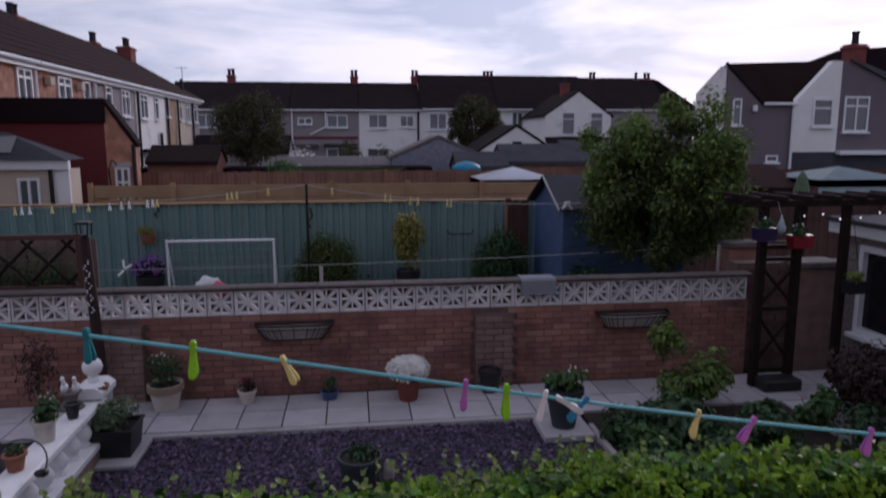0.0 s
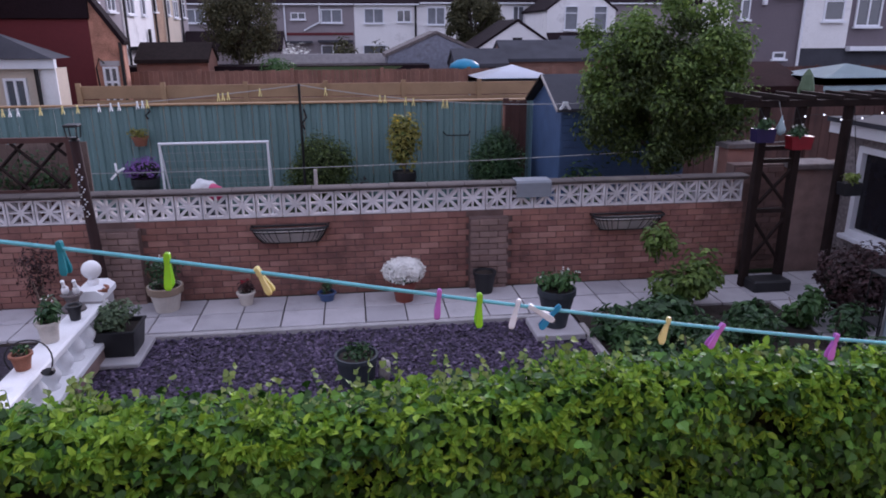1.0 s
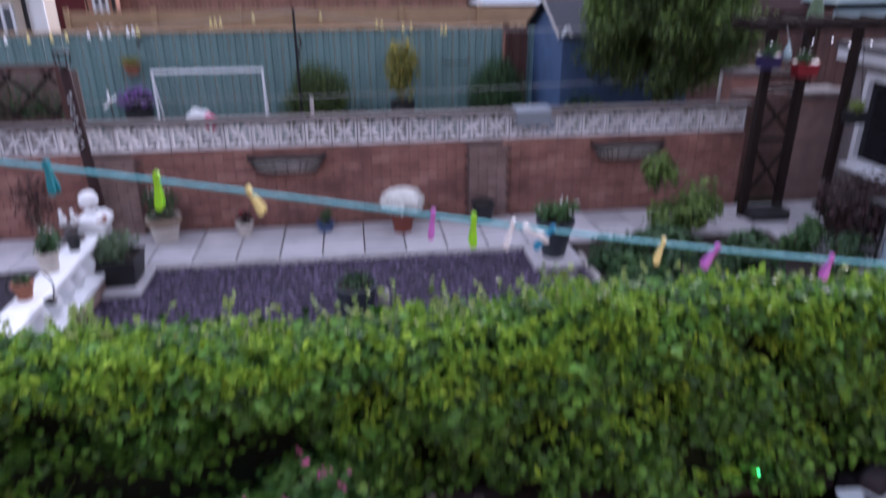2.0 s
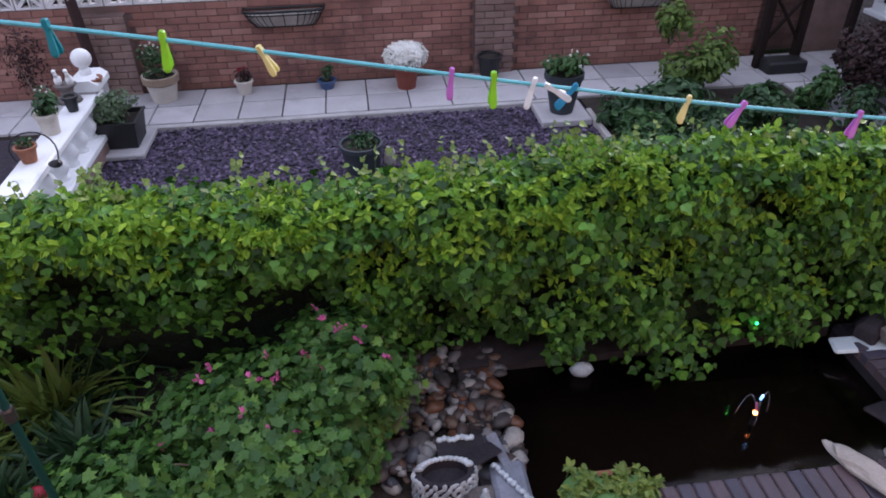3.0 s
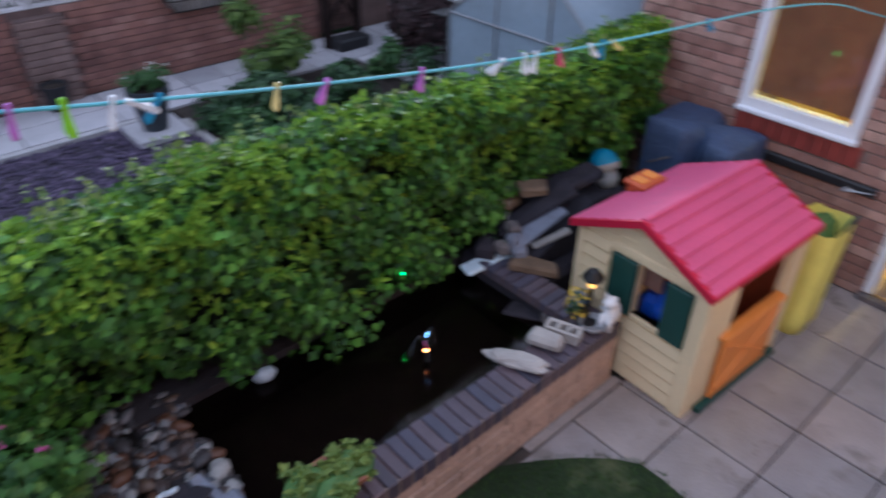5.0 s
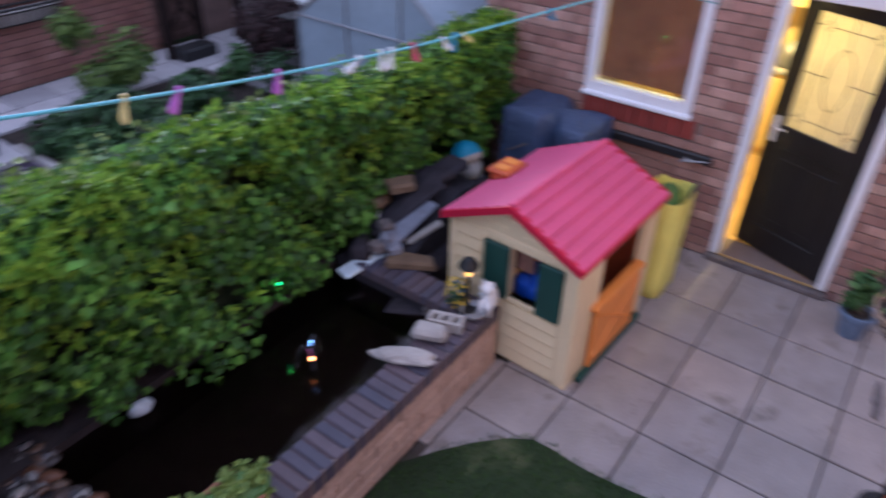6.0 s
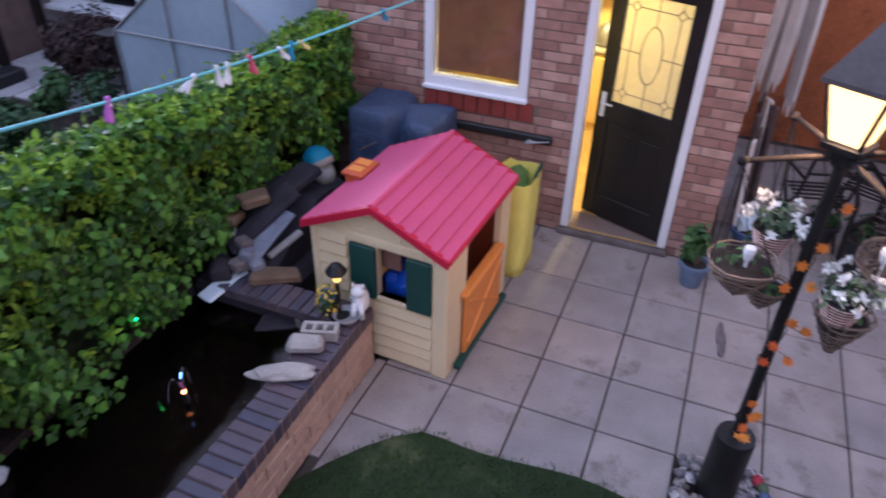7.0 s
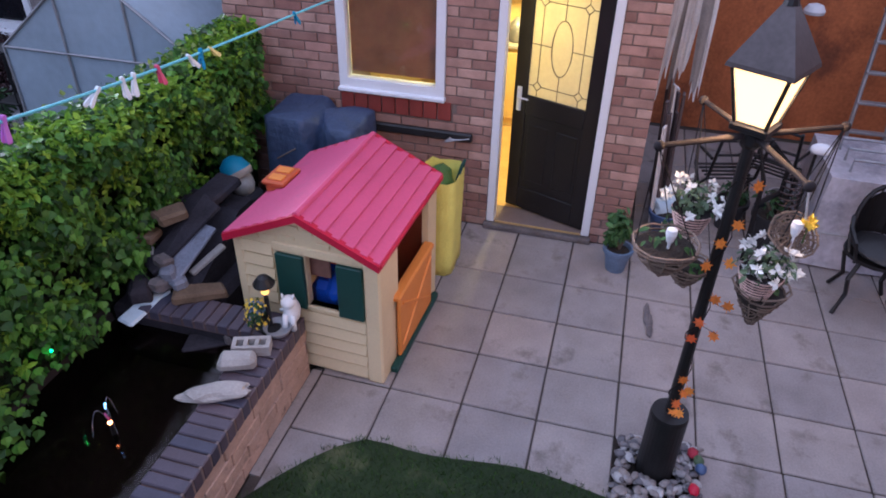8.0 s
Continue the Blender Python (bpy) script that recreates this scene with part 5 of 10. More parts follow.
# ---- pond, its wall and the bed beside it ----
PY0, PY1, PZ = 0.52, 0.75, 0.47      # outer and inner edge of the pond wall, its top
pond_wall = thing("pond_wall", (0, 0, 0), "low raised pond wall of tan blocks with dark brick coping", "wall", kind="structure")
bm = B()
span(bm, (-8.0, PY0 + 0.012, -0.02), (-1.40, PY1 - 0.01, PZ - 0.068))
part("wall_face", bm, M["rock"], pond_wall)
rnd_b = random.Random(9)
for row_ in range(4):
    xb_ = -4.75 + 0.13 * (row_ % 2)
    while xb_ < -1.44:
        lb_ = min(rnd_b.uniform(0.24, 0.33), -1.402 - xb_)
        bm = B()
        box(bm, (0, 0, 0), (lb_ - 0.006, 0.03, 0.089), 0.005)
        for v in bm.verts:
            v.co += Vector((0, 0, 1)) * 0.004 * noise.noise(v.co * 25 + Vector((xb_, row_, 0)))
        piece("block", finish(bm, "block", M["render_tan"]), pond_wall, Matrix.Translation((xb_ + lb_ / 2, PY0 + 0.018 + rnd_b.uniform(-0.003, 0.003), 0.047 + 0.094 * row_)))
        xb_ += lb_
bm = B()
span(bm, (-1.62, PY1 - 0.008, 0), (-1.42, 1.55, PZ - 0.068))
part("cross_wall", bm, M["rock_dark"], pond_wall)
bm = B()
span(bm, (-8.0, PY1 - 0.01, -0.02), (-3.62, 2.0, 0.33))
solid("planting_bed", bm, M["soil"], "raised bed of dark damp soil", "soil", "structure")
bm = B()
span(bm, (-3.85, PY1 - 0.006, 0.0), (-1.63, 1.80, 0.06))
span(bm, (-3.85, 1.70, 0.0), (-1.63, 1.95, 0.40))
span(bm, (-3.86, PY1 - 0.006, 0.0), (-3.70, 1.95, 0.37))
solid("pond_liner", bm, M["liner"], "black folded pond liner", "liner", "structure")
bm = B()
span(bm, (-3.70, PY1 - 0.004, 0.340), (-1.625, 1.70, 0.345))
solid("water", bm, M["water"], "still dark pond water", "water", "structure")
bm = B()
span(bm, (-1.41, 1.02, -0.04), (HX, 1.9, 0.02))
solid("yard_corner", bm, M["soil"], "dark littered soil behind the playhouse", "soil", "structure")

# ---- the leafy boundary between the gardens ----
hedge = thing("climber_hedge", (-3.7, 2.05, 0), "dense boundary of bright green climbing vine over a fence", "hedge", kind="stuff")
rng = np.random.default_rng(5)


def hedge_top(x):
    step = 1 / (1 + np.exp(-(x + 3.35) / 0.12))
    fall = np.clip((x + 1.2) / 1.8, 0, 1)
    return 1.455 + 0.11 * step - 0.10 * np.clip((x + 2.35) / 0.7, 0, 1) + 0.05 * fall * fall + 0.03 * np.sin(x * 3.1) + 0.02 * np.sin(x * 7.7 + 1)


def hedge_front(x, z):
    low = np.where(x > -3.4, 1.62, 1.90)
    f = low + (1.70 - low) * np.clip((z - 0.4) / 0.7, 0, 1) - 0.05 * np.sin(x * 2.3 + z * 2) - 0.03 * np.sin(x * 6.1 - z * 5)
    return f + (0.02 + 0.16 * np.clip((1.3 - z) / 0.9, 0, 1)) * np.clip((x + 1.5) / 1.2, 0, 1)


HX0, HX1 = -8.2, 0.56
# near-black sheet behind the leaves; its colour stands in for shade in the gaps
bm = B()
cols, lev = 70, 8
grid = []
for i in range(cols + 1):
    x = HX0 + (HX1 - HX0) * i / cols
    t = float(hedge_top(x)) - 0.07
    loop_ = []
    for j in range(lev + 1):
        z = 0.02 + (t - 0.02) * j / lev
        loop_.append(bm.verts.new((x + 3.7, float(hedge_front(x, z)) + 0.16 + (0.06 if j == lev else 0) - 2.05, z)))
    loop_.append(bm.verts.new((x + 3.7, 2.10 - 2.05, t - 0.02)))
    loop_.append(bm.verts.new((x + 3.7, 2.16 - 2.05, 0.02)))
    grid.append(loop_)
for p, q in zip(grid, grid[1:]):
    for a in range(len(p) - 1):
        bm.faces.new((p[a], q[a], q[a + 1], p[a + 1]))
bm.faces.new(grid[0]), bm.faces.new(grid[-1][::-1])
part("hedge_core", bm, M["foliage_gap_shade"], hedge, kind="stuff")
kf = 30000
xs = rng.uniform(HX0, HX1, kf)
tp = hedge_top(xs)
lowest = np.where(xs > -3.45, np.where(xs < -1.95, 0.44 + 0.10 * np.sin(xs * 5), 0.55), 0.45)
zs = lowest + (tp - lowest) * rng.uniform(0, 1, kf) ** 0.9
lump_ = 0.05 * np.sin(xs * 9 + zs * 7) + 0.04 * np.sin(xs * 4.0 - zs * 11) + 0.035 * np.sin(xs * 17 + 3 * np.sin(zs * 9)) * np.sin(zs * 19 + xs * 3)
ys = hedge_front(xs, zs) + lump_ * 0.9 + rng.normal(0, 0.045, kf) + np.clip((zs - tp + 0.12) / 0.12, 0, 1) * 0.06
# fewer leaves low down, so the near-black core shows there as shade
thin = np.where(xs < -4.4, 0.08 + 0.92 * np.clip((zs - 0.86) / 0.42, 0, 1), 0.55 + 0.45 * np.clip((zs - 0.45) / 0.45, 0, 1))
keep = (lump_ < 0.035 + 0.05 * rng.uniform(-1, 1, kf)) & (rng.uniform(0, 1, kf) < thin)
xs, ys, zs = xs[keep], ys[keep], zs[keep]
kf = len(xs)
pf = np.stack([xs + 3.7, ys - 2.05, zs], 1)
uf = np.stack([np.zeros(kf), -np.ones(kf), 0.45 - 0.55 * np.clip((-3.9 - xs) / 0.8, 0, 1) * np.clip((1.30 - zs) / 0.2, 0, 1)], 1)
kt = 12000
xt = rng.uniform(HX0, HX1, kt)
yt = rng.uniform(1.66, 2.16, kt)
zt = hedge_top(xt) - np.clip(np.abs(yt - 1.90) - 0.10, 0, 1) * 0.8 + rng.normal(0, 0.028, kt) + 0.03 * np.sin(xt * 8 + yt * 9)
pt = np.stack([xt + 3.7, yt - 2.05, zt], 1)
ut = np.tile([0.0, -0.35, 1.0], (kt, 1))
kb = 2500
xb = rng.uniform(HX0, HX1, kb)
zb = rng.uniform(0.4, 1.45, kb)
pb = np.stack([xb + 3.7, np.full(kb, 2.20 - 2.05) + rng.normal(0, 0.03, kb), zb], 1)
me = leaves("vine_leaves", IVY_LEAF, np.concatenate([pf, pt, pb]), np.concatenate([uf, ut, np.tile([0, 1.0, 0.4], (kb, 1))]), rng.uniform(0.030, 0.066, kf + kt + kb), M["ivy"], 1.25, rng)
tagged(piece("vine_leaves", me, hedge, Matrix()), kind="stuff")
# brighter sprays: small rosettes of pointed leaves standing out of the face and the top
kr = 2300
xr = rng.uniform(HX0, HX1, kr)
tr_ = hedge_top(xr)
# sprays crowd upwards; their brighter colour also stands in for light from above
lr = np.where(xr > -4.4, 0.5, 1.2)
zr = lr + (tr_ - lr) * rng.uniform(0, 1, kr) ** 0.42
yr = hedge_front(xr, zr) + 0.05 * np.sin(xr * 9 + zr * 7) * 0.9 - 0.045
on_top = rng.uniform(0, 1, kr) < 0.5
zr = np.where(on_top, tr_ + 0.02 + rng.normal(0, 0.02, kr), zr)
yr = np.where(on_top, rng.uniform(1.68, 2.02, kr), yr)
rp, ru = [], []
for x, y, z, up in zip(xr, yr, zr, on_top):
    axis = np.array([rng.normal(0, 0.3), -0.35 if up else -1.0, 1.0 if up else 0.55])
    axis /= np.linalg.norm(axis)
    for q in range(int(rng.integers(5, 10))):
        w = rng.normal(0, 1, 3)
        w -= axis * w.dot(axis)
        w /= np.linalg.norm(w) + 1e-9
        rp.append((x + 3.7 + 0.012 * w[0], y - 2.05 + 0.012 * w[1], z + 0.012 * w[2])), ru.append(axis * 0.8 - w * 0.35)
tagged(piece("spray_leaves", leaves("spray_leaves", OVAL_LEAF, rp, ru, rng.uniform(0.032, 0.062, len(rp)), M["ivy_spray"], 0.25, rng), hedge, Matrix()), kind="stuff")
# loose shoots standing above the top
bm = B()
sp, su = [], []
for i in range(150):
    x = rng.uniform(-6.6, 0.2) if i % 2 else rng.uniform(-6.0, -3.0)
    base = Vector((x + 3.7, rng.uniform(1.80, 2.12) - 2.05, float(hedge_top(x)) - 0.03))
    tip = base + Vector((rng.normal(0, 0.06), rng.normal(0, 0.05), rng.uniform(0.06, 0.17)))
    rod(bm, base, tip, 0.003, 0.0015, 4)
    for t in (0.4, 0.65, 0.85, 1.0):
        sp.append(base.lerp(tip, t)), su.append((rng.normal(0, 0.5), -0.5, 0.8))
part("shoots", bm, M["leaf_mid"], hedge, kind="stuff")
tagged(piece("shoot_leaves", leaves("shoot_leaves", IVY_LEAF, [tuple(v) for v in sp], su, rng.uniform(0.022, 0.045, len(sp)), M["leaf_lime"], 0.2, rng), hedge, Matrix()), kind="stuff")

# ---- long brick wall with pierced blocks ----
brick_wall = thing("wall_garden", (0, 0, 0), "long red brick garden wall topped with white pierced screen blocks", "wall", kind="structure")
BX0, BX1, BZ = -9.9, 0.62, 1.145
bm = B()
span(bm, (BX0, WALL_Y + 0.012, -0.1), (BX1, WALL_Y + 0.21, BZ))
part("wall_core", bm, M["mortar_dark"], brick_wall)
bm = B()
span(bm, (BX0, WALL_Y - 0.02, BZ + 0.292), (BX1 + 0.02, WALL_Y + 0.19, BZ + 0.308), 0.005)
part("coping_base", bm, M["coping"], brick_wall)
for x0, x1 in ((-7.14, -6.70), (-2.90, -2.44)):
    bm = B()
    span(bm, (x0, WALL_Y - 0.115, -0.05), (x1, WALL_Y + 0.012, BZ - 0.07))
    part("pier", bm, M["mortar_dark"], brick_wall)


# added wall, never in view, that blocks sky light from behind the viewer
rear = thing("wall_shading_south", (0, -4.25, 0), "unseen brick wall added behind the viewer to shade the gardens", "wall", kind="structure")
bm = B()
span(bm, (-11.0, -0.3, 0), (-1.2, 0, 6.0))
span(bm, (-1.2, -0.3, 0), (3.3, 0, 3.0))
part("brickwork", bm, M["brick_house_rest"], rear)

# ---- patio, lawn and pebbles ----
patio = thing("patio", (0, 0, 0), "patio of pale pinkish-grey square concrete slabs", "paving", kind="structure")
bm = B()
span(bm, (-2.42, -7.0, -0.05), (3.3, PY0, -0.012))
part("joint_bed", bm, M["joint"], patio)
bm = B()
span(bm, (-2.2, 0.466, -0.05), (-1.36, PY0 + 0.008, -0.003))
part("edge_fill", bm, M["slab"], patio)


def lawn_edge(y):
    """The x at which the grass ends."""
    return -1.80 + 0.03 * math.sin(y * 5) - 0.62 * max(0.0, (y + 0.05) / 0.55) ** 1.4 - 0.04 * max(0, -0.9 - y)


lawn = thing("lawn", (-3.4, -1.5, 0), "small dark green lawn with a curved edge against the slabs", "lawn", kind="stuff")
bm = B()
edge = [(lawn_edge(y) + 0.01, y) for y in np.linspace(PY0 - 0.01, -7.0, 60)]
prism(bm, [(x + 3.4, y + 1.5) for x, y in edge] + [(-8 + 3.4, -7.0 + 1.5), (-8 + 3.4, PY0 - 0.01 + 1.5)], "z", -0.055, 0.012)
part("turf", bm, M["turf"], lawn, kind="stuff")
rng = np.random.default_rng(8)
gx, gy_ = rng.uniform(-8.0, -1.68, 130000), rng.uniform(-4.2, PY0 - 0.01, 130000)
keep = gx < np.array([lawn_edge(v) for v in gy_]) + 0.03 + 0.02 * np.sin(gy_ * 40)
gx, gy_ = gx[keep], gy_[keep]
me = leaves("grass_blades", BLADE, np.stack([gx + 3.4, gy_ + 1.5, np.full(len(gx), 0.008)], 1), rng.normal(0, 1, (len(gx), 3)) * [1, 1, 0.2], rng.uniform(0.022, 0.044, len(gx)), M["grass"], -1.6, rng)
tagged(piece("grass_blades", me, lawn, Matrix()), kind="stuff")

pebble_shapes = []
for i in range(6):
    bm = B()
    lump(bm, (0, 0, 0), (1.0, random.uniform(0.58, 0.82), random.uniform(0.38, 0.55)), 0.4, 2, i + 3)
    pebble_shapes.append(finish(bm, "pebble", M["pebble"], True))


def pebble_heap(name, loc, label, spots, group="", shapes=pebble_shapes):
    """Cobbles lying on one another: spots of (x, y, z, size) about loc."""
    ob = thing(name, loc, label, "pebbles", group)
    for i, (x, y, z, s) in enumerate(spots):
        m = Matrix.Translation((x, y, z)) @ Matrix.Rotation(random.uniform(0, 6.3), 4, "Z") @ Matrix.Rotation(random.uniform(-0.3, 0.3), 4, "X") @ Matrix.Diagonal((s, s, s, 1))
        piece("pebble", shapes[i % 6], ob, m)
    return ob


random.seed(4)
LPX, LPY = -1.57, -1.60      # the lamp post
bm = B()
span(bm, (-1.86, -1.86, -0.03), (-1.375, -1.375, -0.004))
solid("pebble_square", bm, M["soil"], "square hole of dark soil in the paving", "soil", "structure")
spots = []
for i in range(250):
    x, y = random.uniform(-0.275, 0.18), random.uniform(-0.245, 0.21)
    if math.hypot(x, y) > 0.115:
        spots.append((x, y, 0.010 + 0.022 * (i % 3) + random.uniform(0, 0.008), random.uniform(0.020, 0.040)))
pale_shapes = []
for i in range(6):
    me = pebble_shapes[i].copy()
    me.materials.clear()
    me.materials.append(M["pebble_pale"])
    pale_shapes.append(me)
pebble_heap("lamp_pebbles", (LPX, LPY, 0), "grey and white pebbles round the foot of the lamp post", spots, shapes=pale_shapes)
for (x, y), c, lb in (((-1.45, -1.80), "petal_red", "small red painted stone"), ((-1.55, -1.84), "pot_blue", "small blue painted stone"), ((-1.70, -1.80), "plastic_crimson", "small crimson painted stone"), ((-1.50, -1.83), "leaf_sage", "small green painted stone")):
    bm = B()
    lump(bm, (x, y, 0.080), (0.038, 0.030, 0.024), 0.2, 2, int(x * 50))
    solid("painted_stone", bm, M[c], lb + " among the pebbles", "stone", smooth=True)

# ---- lamp post with lantern, arms, baskets and garland ----
lamp = thing("lamp_post", (LPX, LPY, 0), "black garden lamp post with a lit lantern and four arms", "lamp post")
bm = B()
lathe(bm, [(0.098, 0.0), (0.098, 0.455), (0.093, 0.48), (0.03, 0.49)], 28)
part("base_drum", bm, M["metal_black"], lamp, smooth=False)
bm = B()
rod(bm, (0, 0, 0.488), (0, 0, 2.06), 0.030, 0.024, 12)
part("pole", bm, M["metal_black"], lamp)
bm = B()
lathe(bm, [(0.035, 0), (0.05, 0.02), (0.05, 0.06), (0.03, 0.09)], 12, (0, 0, 1.98))
part("collar", bm, M["metal_black"], lamp)
ends = [(-0.21, 0.35), (0.31, 0.17), (0.20, -0.37), (-0.38, -0.15)]
for ex, ey in ends:
    bm = B()
    rod(bm, (0.0, 0, 2.03), (ex, ey, 2.03), 0.013, 0.011, 10)
    arm = part("arm", bm, M["rail_wood"], lamp, "rusty brown arm")
    bm = B()
    bmesh.ops.create_uvsphere(bm, u_segments=10, v_segments=8, radius=0.021, matrix=Matrix.Translation((ex, ey, 2.03)))
    part("knob", bm, M["rail_wood"], arm, smooth=True)
ANG = radians(28)
turn = Matrix.Rotation(ANG + radians(33), 3, "Z")


def lantern_ring(r, z):
    return [turn @ Vector((sx * r, sy * r, z)) for sx, sy in ((-1, -1), (1, -1), (1, 1), (-1, 1))]


R0, R1, LZ0, LZ1 = 0.060, 0.106, 2.085, 2.31
lo, hi = lantern_ring(R0, LZ0), lantern_ring(R1, LZ1)
bm = B()
box(bm, (0, 0, 2.07), (0.15, 0.15, 0.03), 0.005, turn)
part("lantern_floor", bm, M["metal_black"], lamp)
for i in range(4):
    bm = B()
    rod(bm, lo[i], hi[i], 0.009, 0.009, 6)
    rod(bm, hi[i], hi[(i + 1) % 4], 0.009, 0.009, 6)
    rod(bm, lo[i], lo[(i + 1) % 4], 0.009, 0.009, 6)
    part("lantern_bar", bm, M["metal_black"], lamp)
    bm = B()
    c = [(lo[i] * 0.97 + lo[(i + 1) % 4] * 0.03), (lo[i] * 0.03 + lo[(i + 1) % 4] * 0.97), (hi[i] * 0.03 + hi[(i + 1) % 4] * 0.97), (hi[i] * 0.97 + hi[(i + 1) % 4] * 0.03)]
    outer = [bm.verts.new(Vector((v.x * 0.985, v.y * 0.985, v.z))) for v in c]
    inner = [bm.verts.new(Vector((v.x * 0.96, v.y * 0.96, v.z))) for v in c]
    bm.faces.new(outer), bm.faces.new(inner[::-1])
    for k in range(4):
        bm.faces.new((outer[k], outer[(k + 1) % 4], inner[(k + 1) % 4], inner[k]))
    part("lantern_pane", bm, M["lamp_glass"], lamp, "glowing frosted pane").visible_shadow = False
bm = B()
base, mid = lantern_ring(0.128, LZ1 - 0.005), lantern_ring(0.124, LZ1 + 0.012)
top = lantern_ring(0.024, LZ1 + 0.215)
rings = [[bm.verts.new(v) for v in r] for r in (base, mid, top)]
for p, q in zip(rings, rings[1:]):
    for i in range(4):
        bm.faces.new((p[i], p[(i + 1) % 4], q[(i + 1) % 4], q[i]))
bm.faces.new(rings[0][::-1]), bm.faces.new(rings[-1])
part("lantern_roof", bm, M["metal_lid"], lamp, "dull grey pyramid lantern roof")
bm = B()
lathe(bm, [(0.03, 0), (0.02, 0.03), (0.03, 0.05), (0.005, 0.11)], 10, (0, 0, LZ1 + 0.215))
part("finial", bm, M["metal_black"], lamp)
glow_l = new("lantern_light", bpy.data.lights.new("lantern_light", "POINT"))
glow_l.data.energy, glow_l.data.color, glow_l.data.shadow_soft_size = 34, (1.0, 0.58, 0.23), 0.06
glow_l.location = (LPX, LPY, 2.21)


def wicker(bm, rim, depth, z, c=(0, 0), seed=0, deep=1.0):
    """Coils of twigs that make a round basket, cone or bowl."""
    r_ = random.Random(seed)
    turns = 9
    for k in range(turns):
        f = k / (turns - 1)
        rad = rim * (1 - f ** deep * 0.85)
        pts = [(c[0] + (rad + r_.uniform(-0.006, 0.006)) * math.cos(a), c[1] + (rad + r_.uniform(-0.006, 0.006)) * math.sin(a), z - depth * f + r_.uniform(-0.008, 0.008)) for a in np.linspace(0, 2 * math.pi, 15)]
        tube(bm, pts, 0.0055, 4)
    for a in np.linspace(0, 2 * math.pi, 13)[:-1]:
        pts = [(c[0] + rim * (1 - f ** deep * 0.85) * math.cos(a), c[1] + rim * (1 - f ** deep * 0.85) * math.sin(a), z - depth * f) for f in np.linspace(0, 1, 5)]
        tube(bm, pts, 0.004, 4)


def hanging_basket(x, y, z, rim, depth, label, hang, flowers=None, seed=1, deep=1.0):
    """A woven basket on chains from hang, with soil, foliage and blossom."""
    ob = thing("hanging_basket", (x, y, z), label, "hanging basket", "lamp post baskets")
    bm = B()
    wicker(bm, rim, depth, 0, (0, 0), seed, deep)
    part("wicker_bowl", bm, M["twig"], ob)
    bm = B()
    lathe(bm, [(0.01, -depth * 0.93), (rim * 0.5, -depth * 0.55), (rim * 0.93, -0.03), (rim * 0.5, -0.015), (0.01, -0.02)], 16)
    part("soil", bm, M["soil"], ob)
    for k in range(3):
        a = k * 2.1 + seed
        bm = B()
        rod(bm, (rim * math.cos(a), rim * math.sin(a), 0), (hang[0] - x, hang[1] - y, hang[2] - z), 0.0025, 0.0025, 4)
        part("chain", bm, M["metal_black"], ob)
    rg_ = np.random.default_rng(seed)
    p, u = ball_points(rg_, 120 if flowers else 16, (0, 0, 0.0), (rim * 0.9, rim * 0.9, 0.11), 0.3)
    p[:, 2] = np.abs(p[:, 2]) * (1.0 if flowers else 0.4)
    piece("foliage", leaves("foliage", OVAL_LEAF, p, u + [0, 0, 0.7], rg_.uniform(0.03, 0.055, len(p)), M["leaf_mid"], 0.3, rg_), ob, Matrix())
    if flowers:
        n = flowers[1]
        q, _ = ball_points(rg_, n, (0, 0, 0.05), (rim * 0.85, rim * 0.85, 0.10), 0.8)
        q[:, 2] = np.abs(q[:, 2] - 0.04) + 0.05
        fp = np.repeat(q, 9, 0)
        fu = rg_.normal(0, 1, (len(fp), 3)) + [-0.4, 0, 0.8]
        piece("blossom", leaves("blossom", PETAL, fp, fu, rg_.uniform(0.022, 0.034, len(fp)), flowers[0], -0.2, rg_), ob, Matrix())
    return ob


def at_arm(i):
    return (LPX + ends[i][0], LPY + ends[i][1], 2.03)


hanging_basket(-1.67, -1.37, 1.55, 0.14, 0.16, "round twig hanging basket with bare soil", at_arm(0), None, 2, 1.6)
hanging_basket(-1.52, -1.50, 1.37, 0.10, 0.13, "small dark twig hanging basket with trailing greens", at_arm(1), None, 5, 1.4)
hanging_basket(-1.63, -1.80, 1.38, 0.115, 0.20, "cone-shaped twig hanging basket holding a flower pot", at_arm(2), None, 3, 1.0)
heart = thing("wicker_ornament", (-1.57, -1.87, 1.62), "round woven twig ornament hung on a white ribbon", "ornament", "lamp post baskets")
tip = Matrix.Rotation(radians(-38), 4, "Y") @ Matrix.Rotation(radians(12), 4, "X")
bm = B()
wicker(bm, 0.105, 0.05, 0, (0, 0), 7, 0.8)
for a in np.linspace(0, 2 * math.pi, 19)[:-1]:
    rod(bm, (0, 0, 0.01), (0.105 * math.cos(a), 0.105 * math.sin(a), 0.0), 0.003, 0.003, 4)
bmesh.ops.transform(bm, matrix=tip, verts=bm.verts)
part("wicker_bowl", bm, M["twig"], heart)
bm = B()
hx, hy, hz = at_arm(3)
tube(bm, [(0.02, -0.03, 0.05), (hx + 1.57, hy + 1.87, hz - 1.62)], 0.005, 5)
part("ribbon", bm, M["white_paint"], heart, "white ribbon")
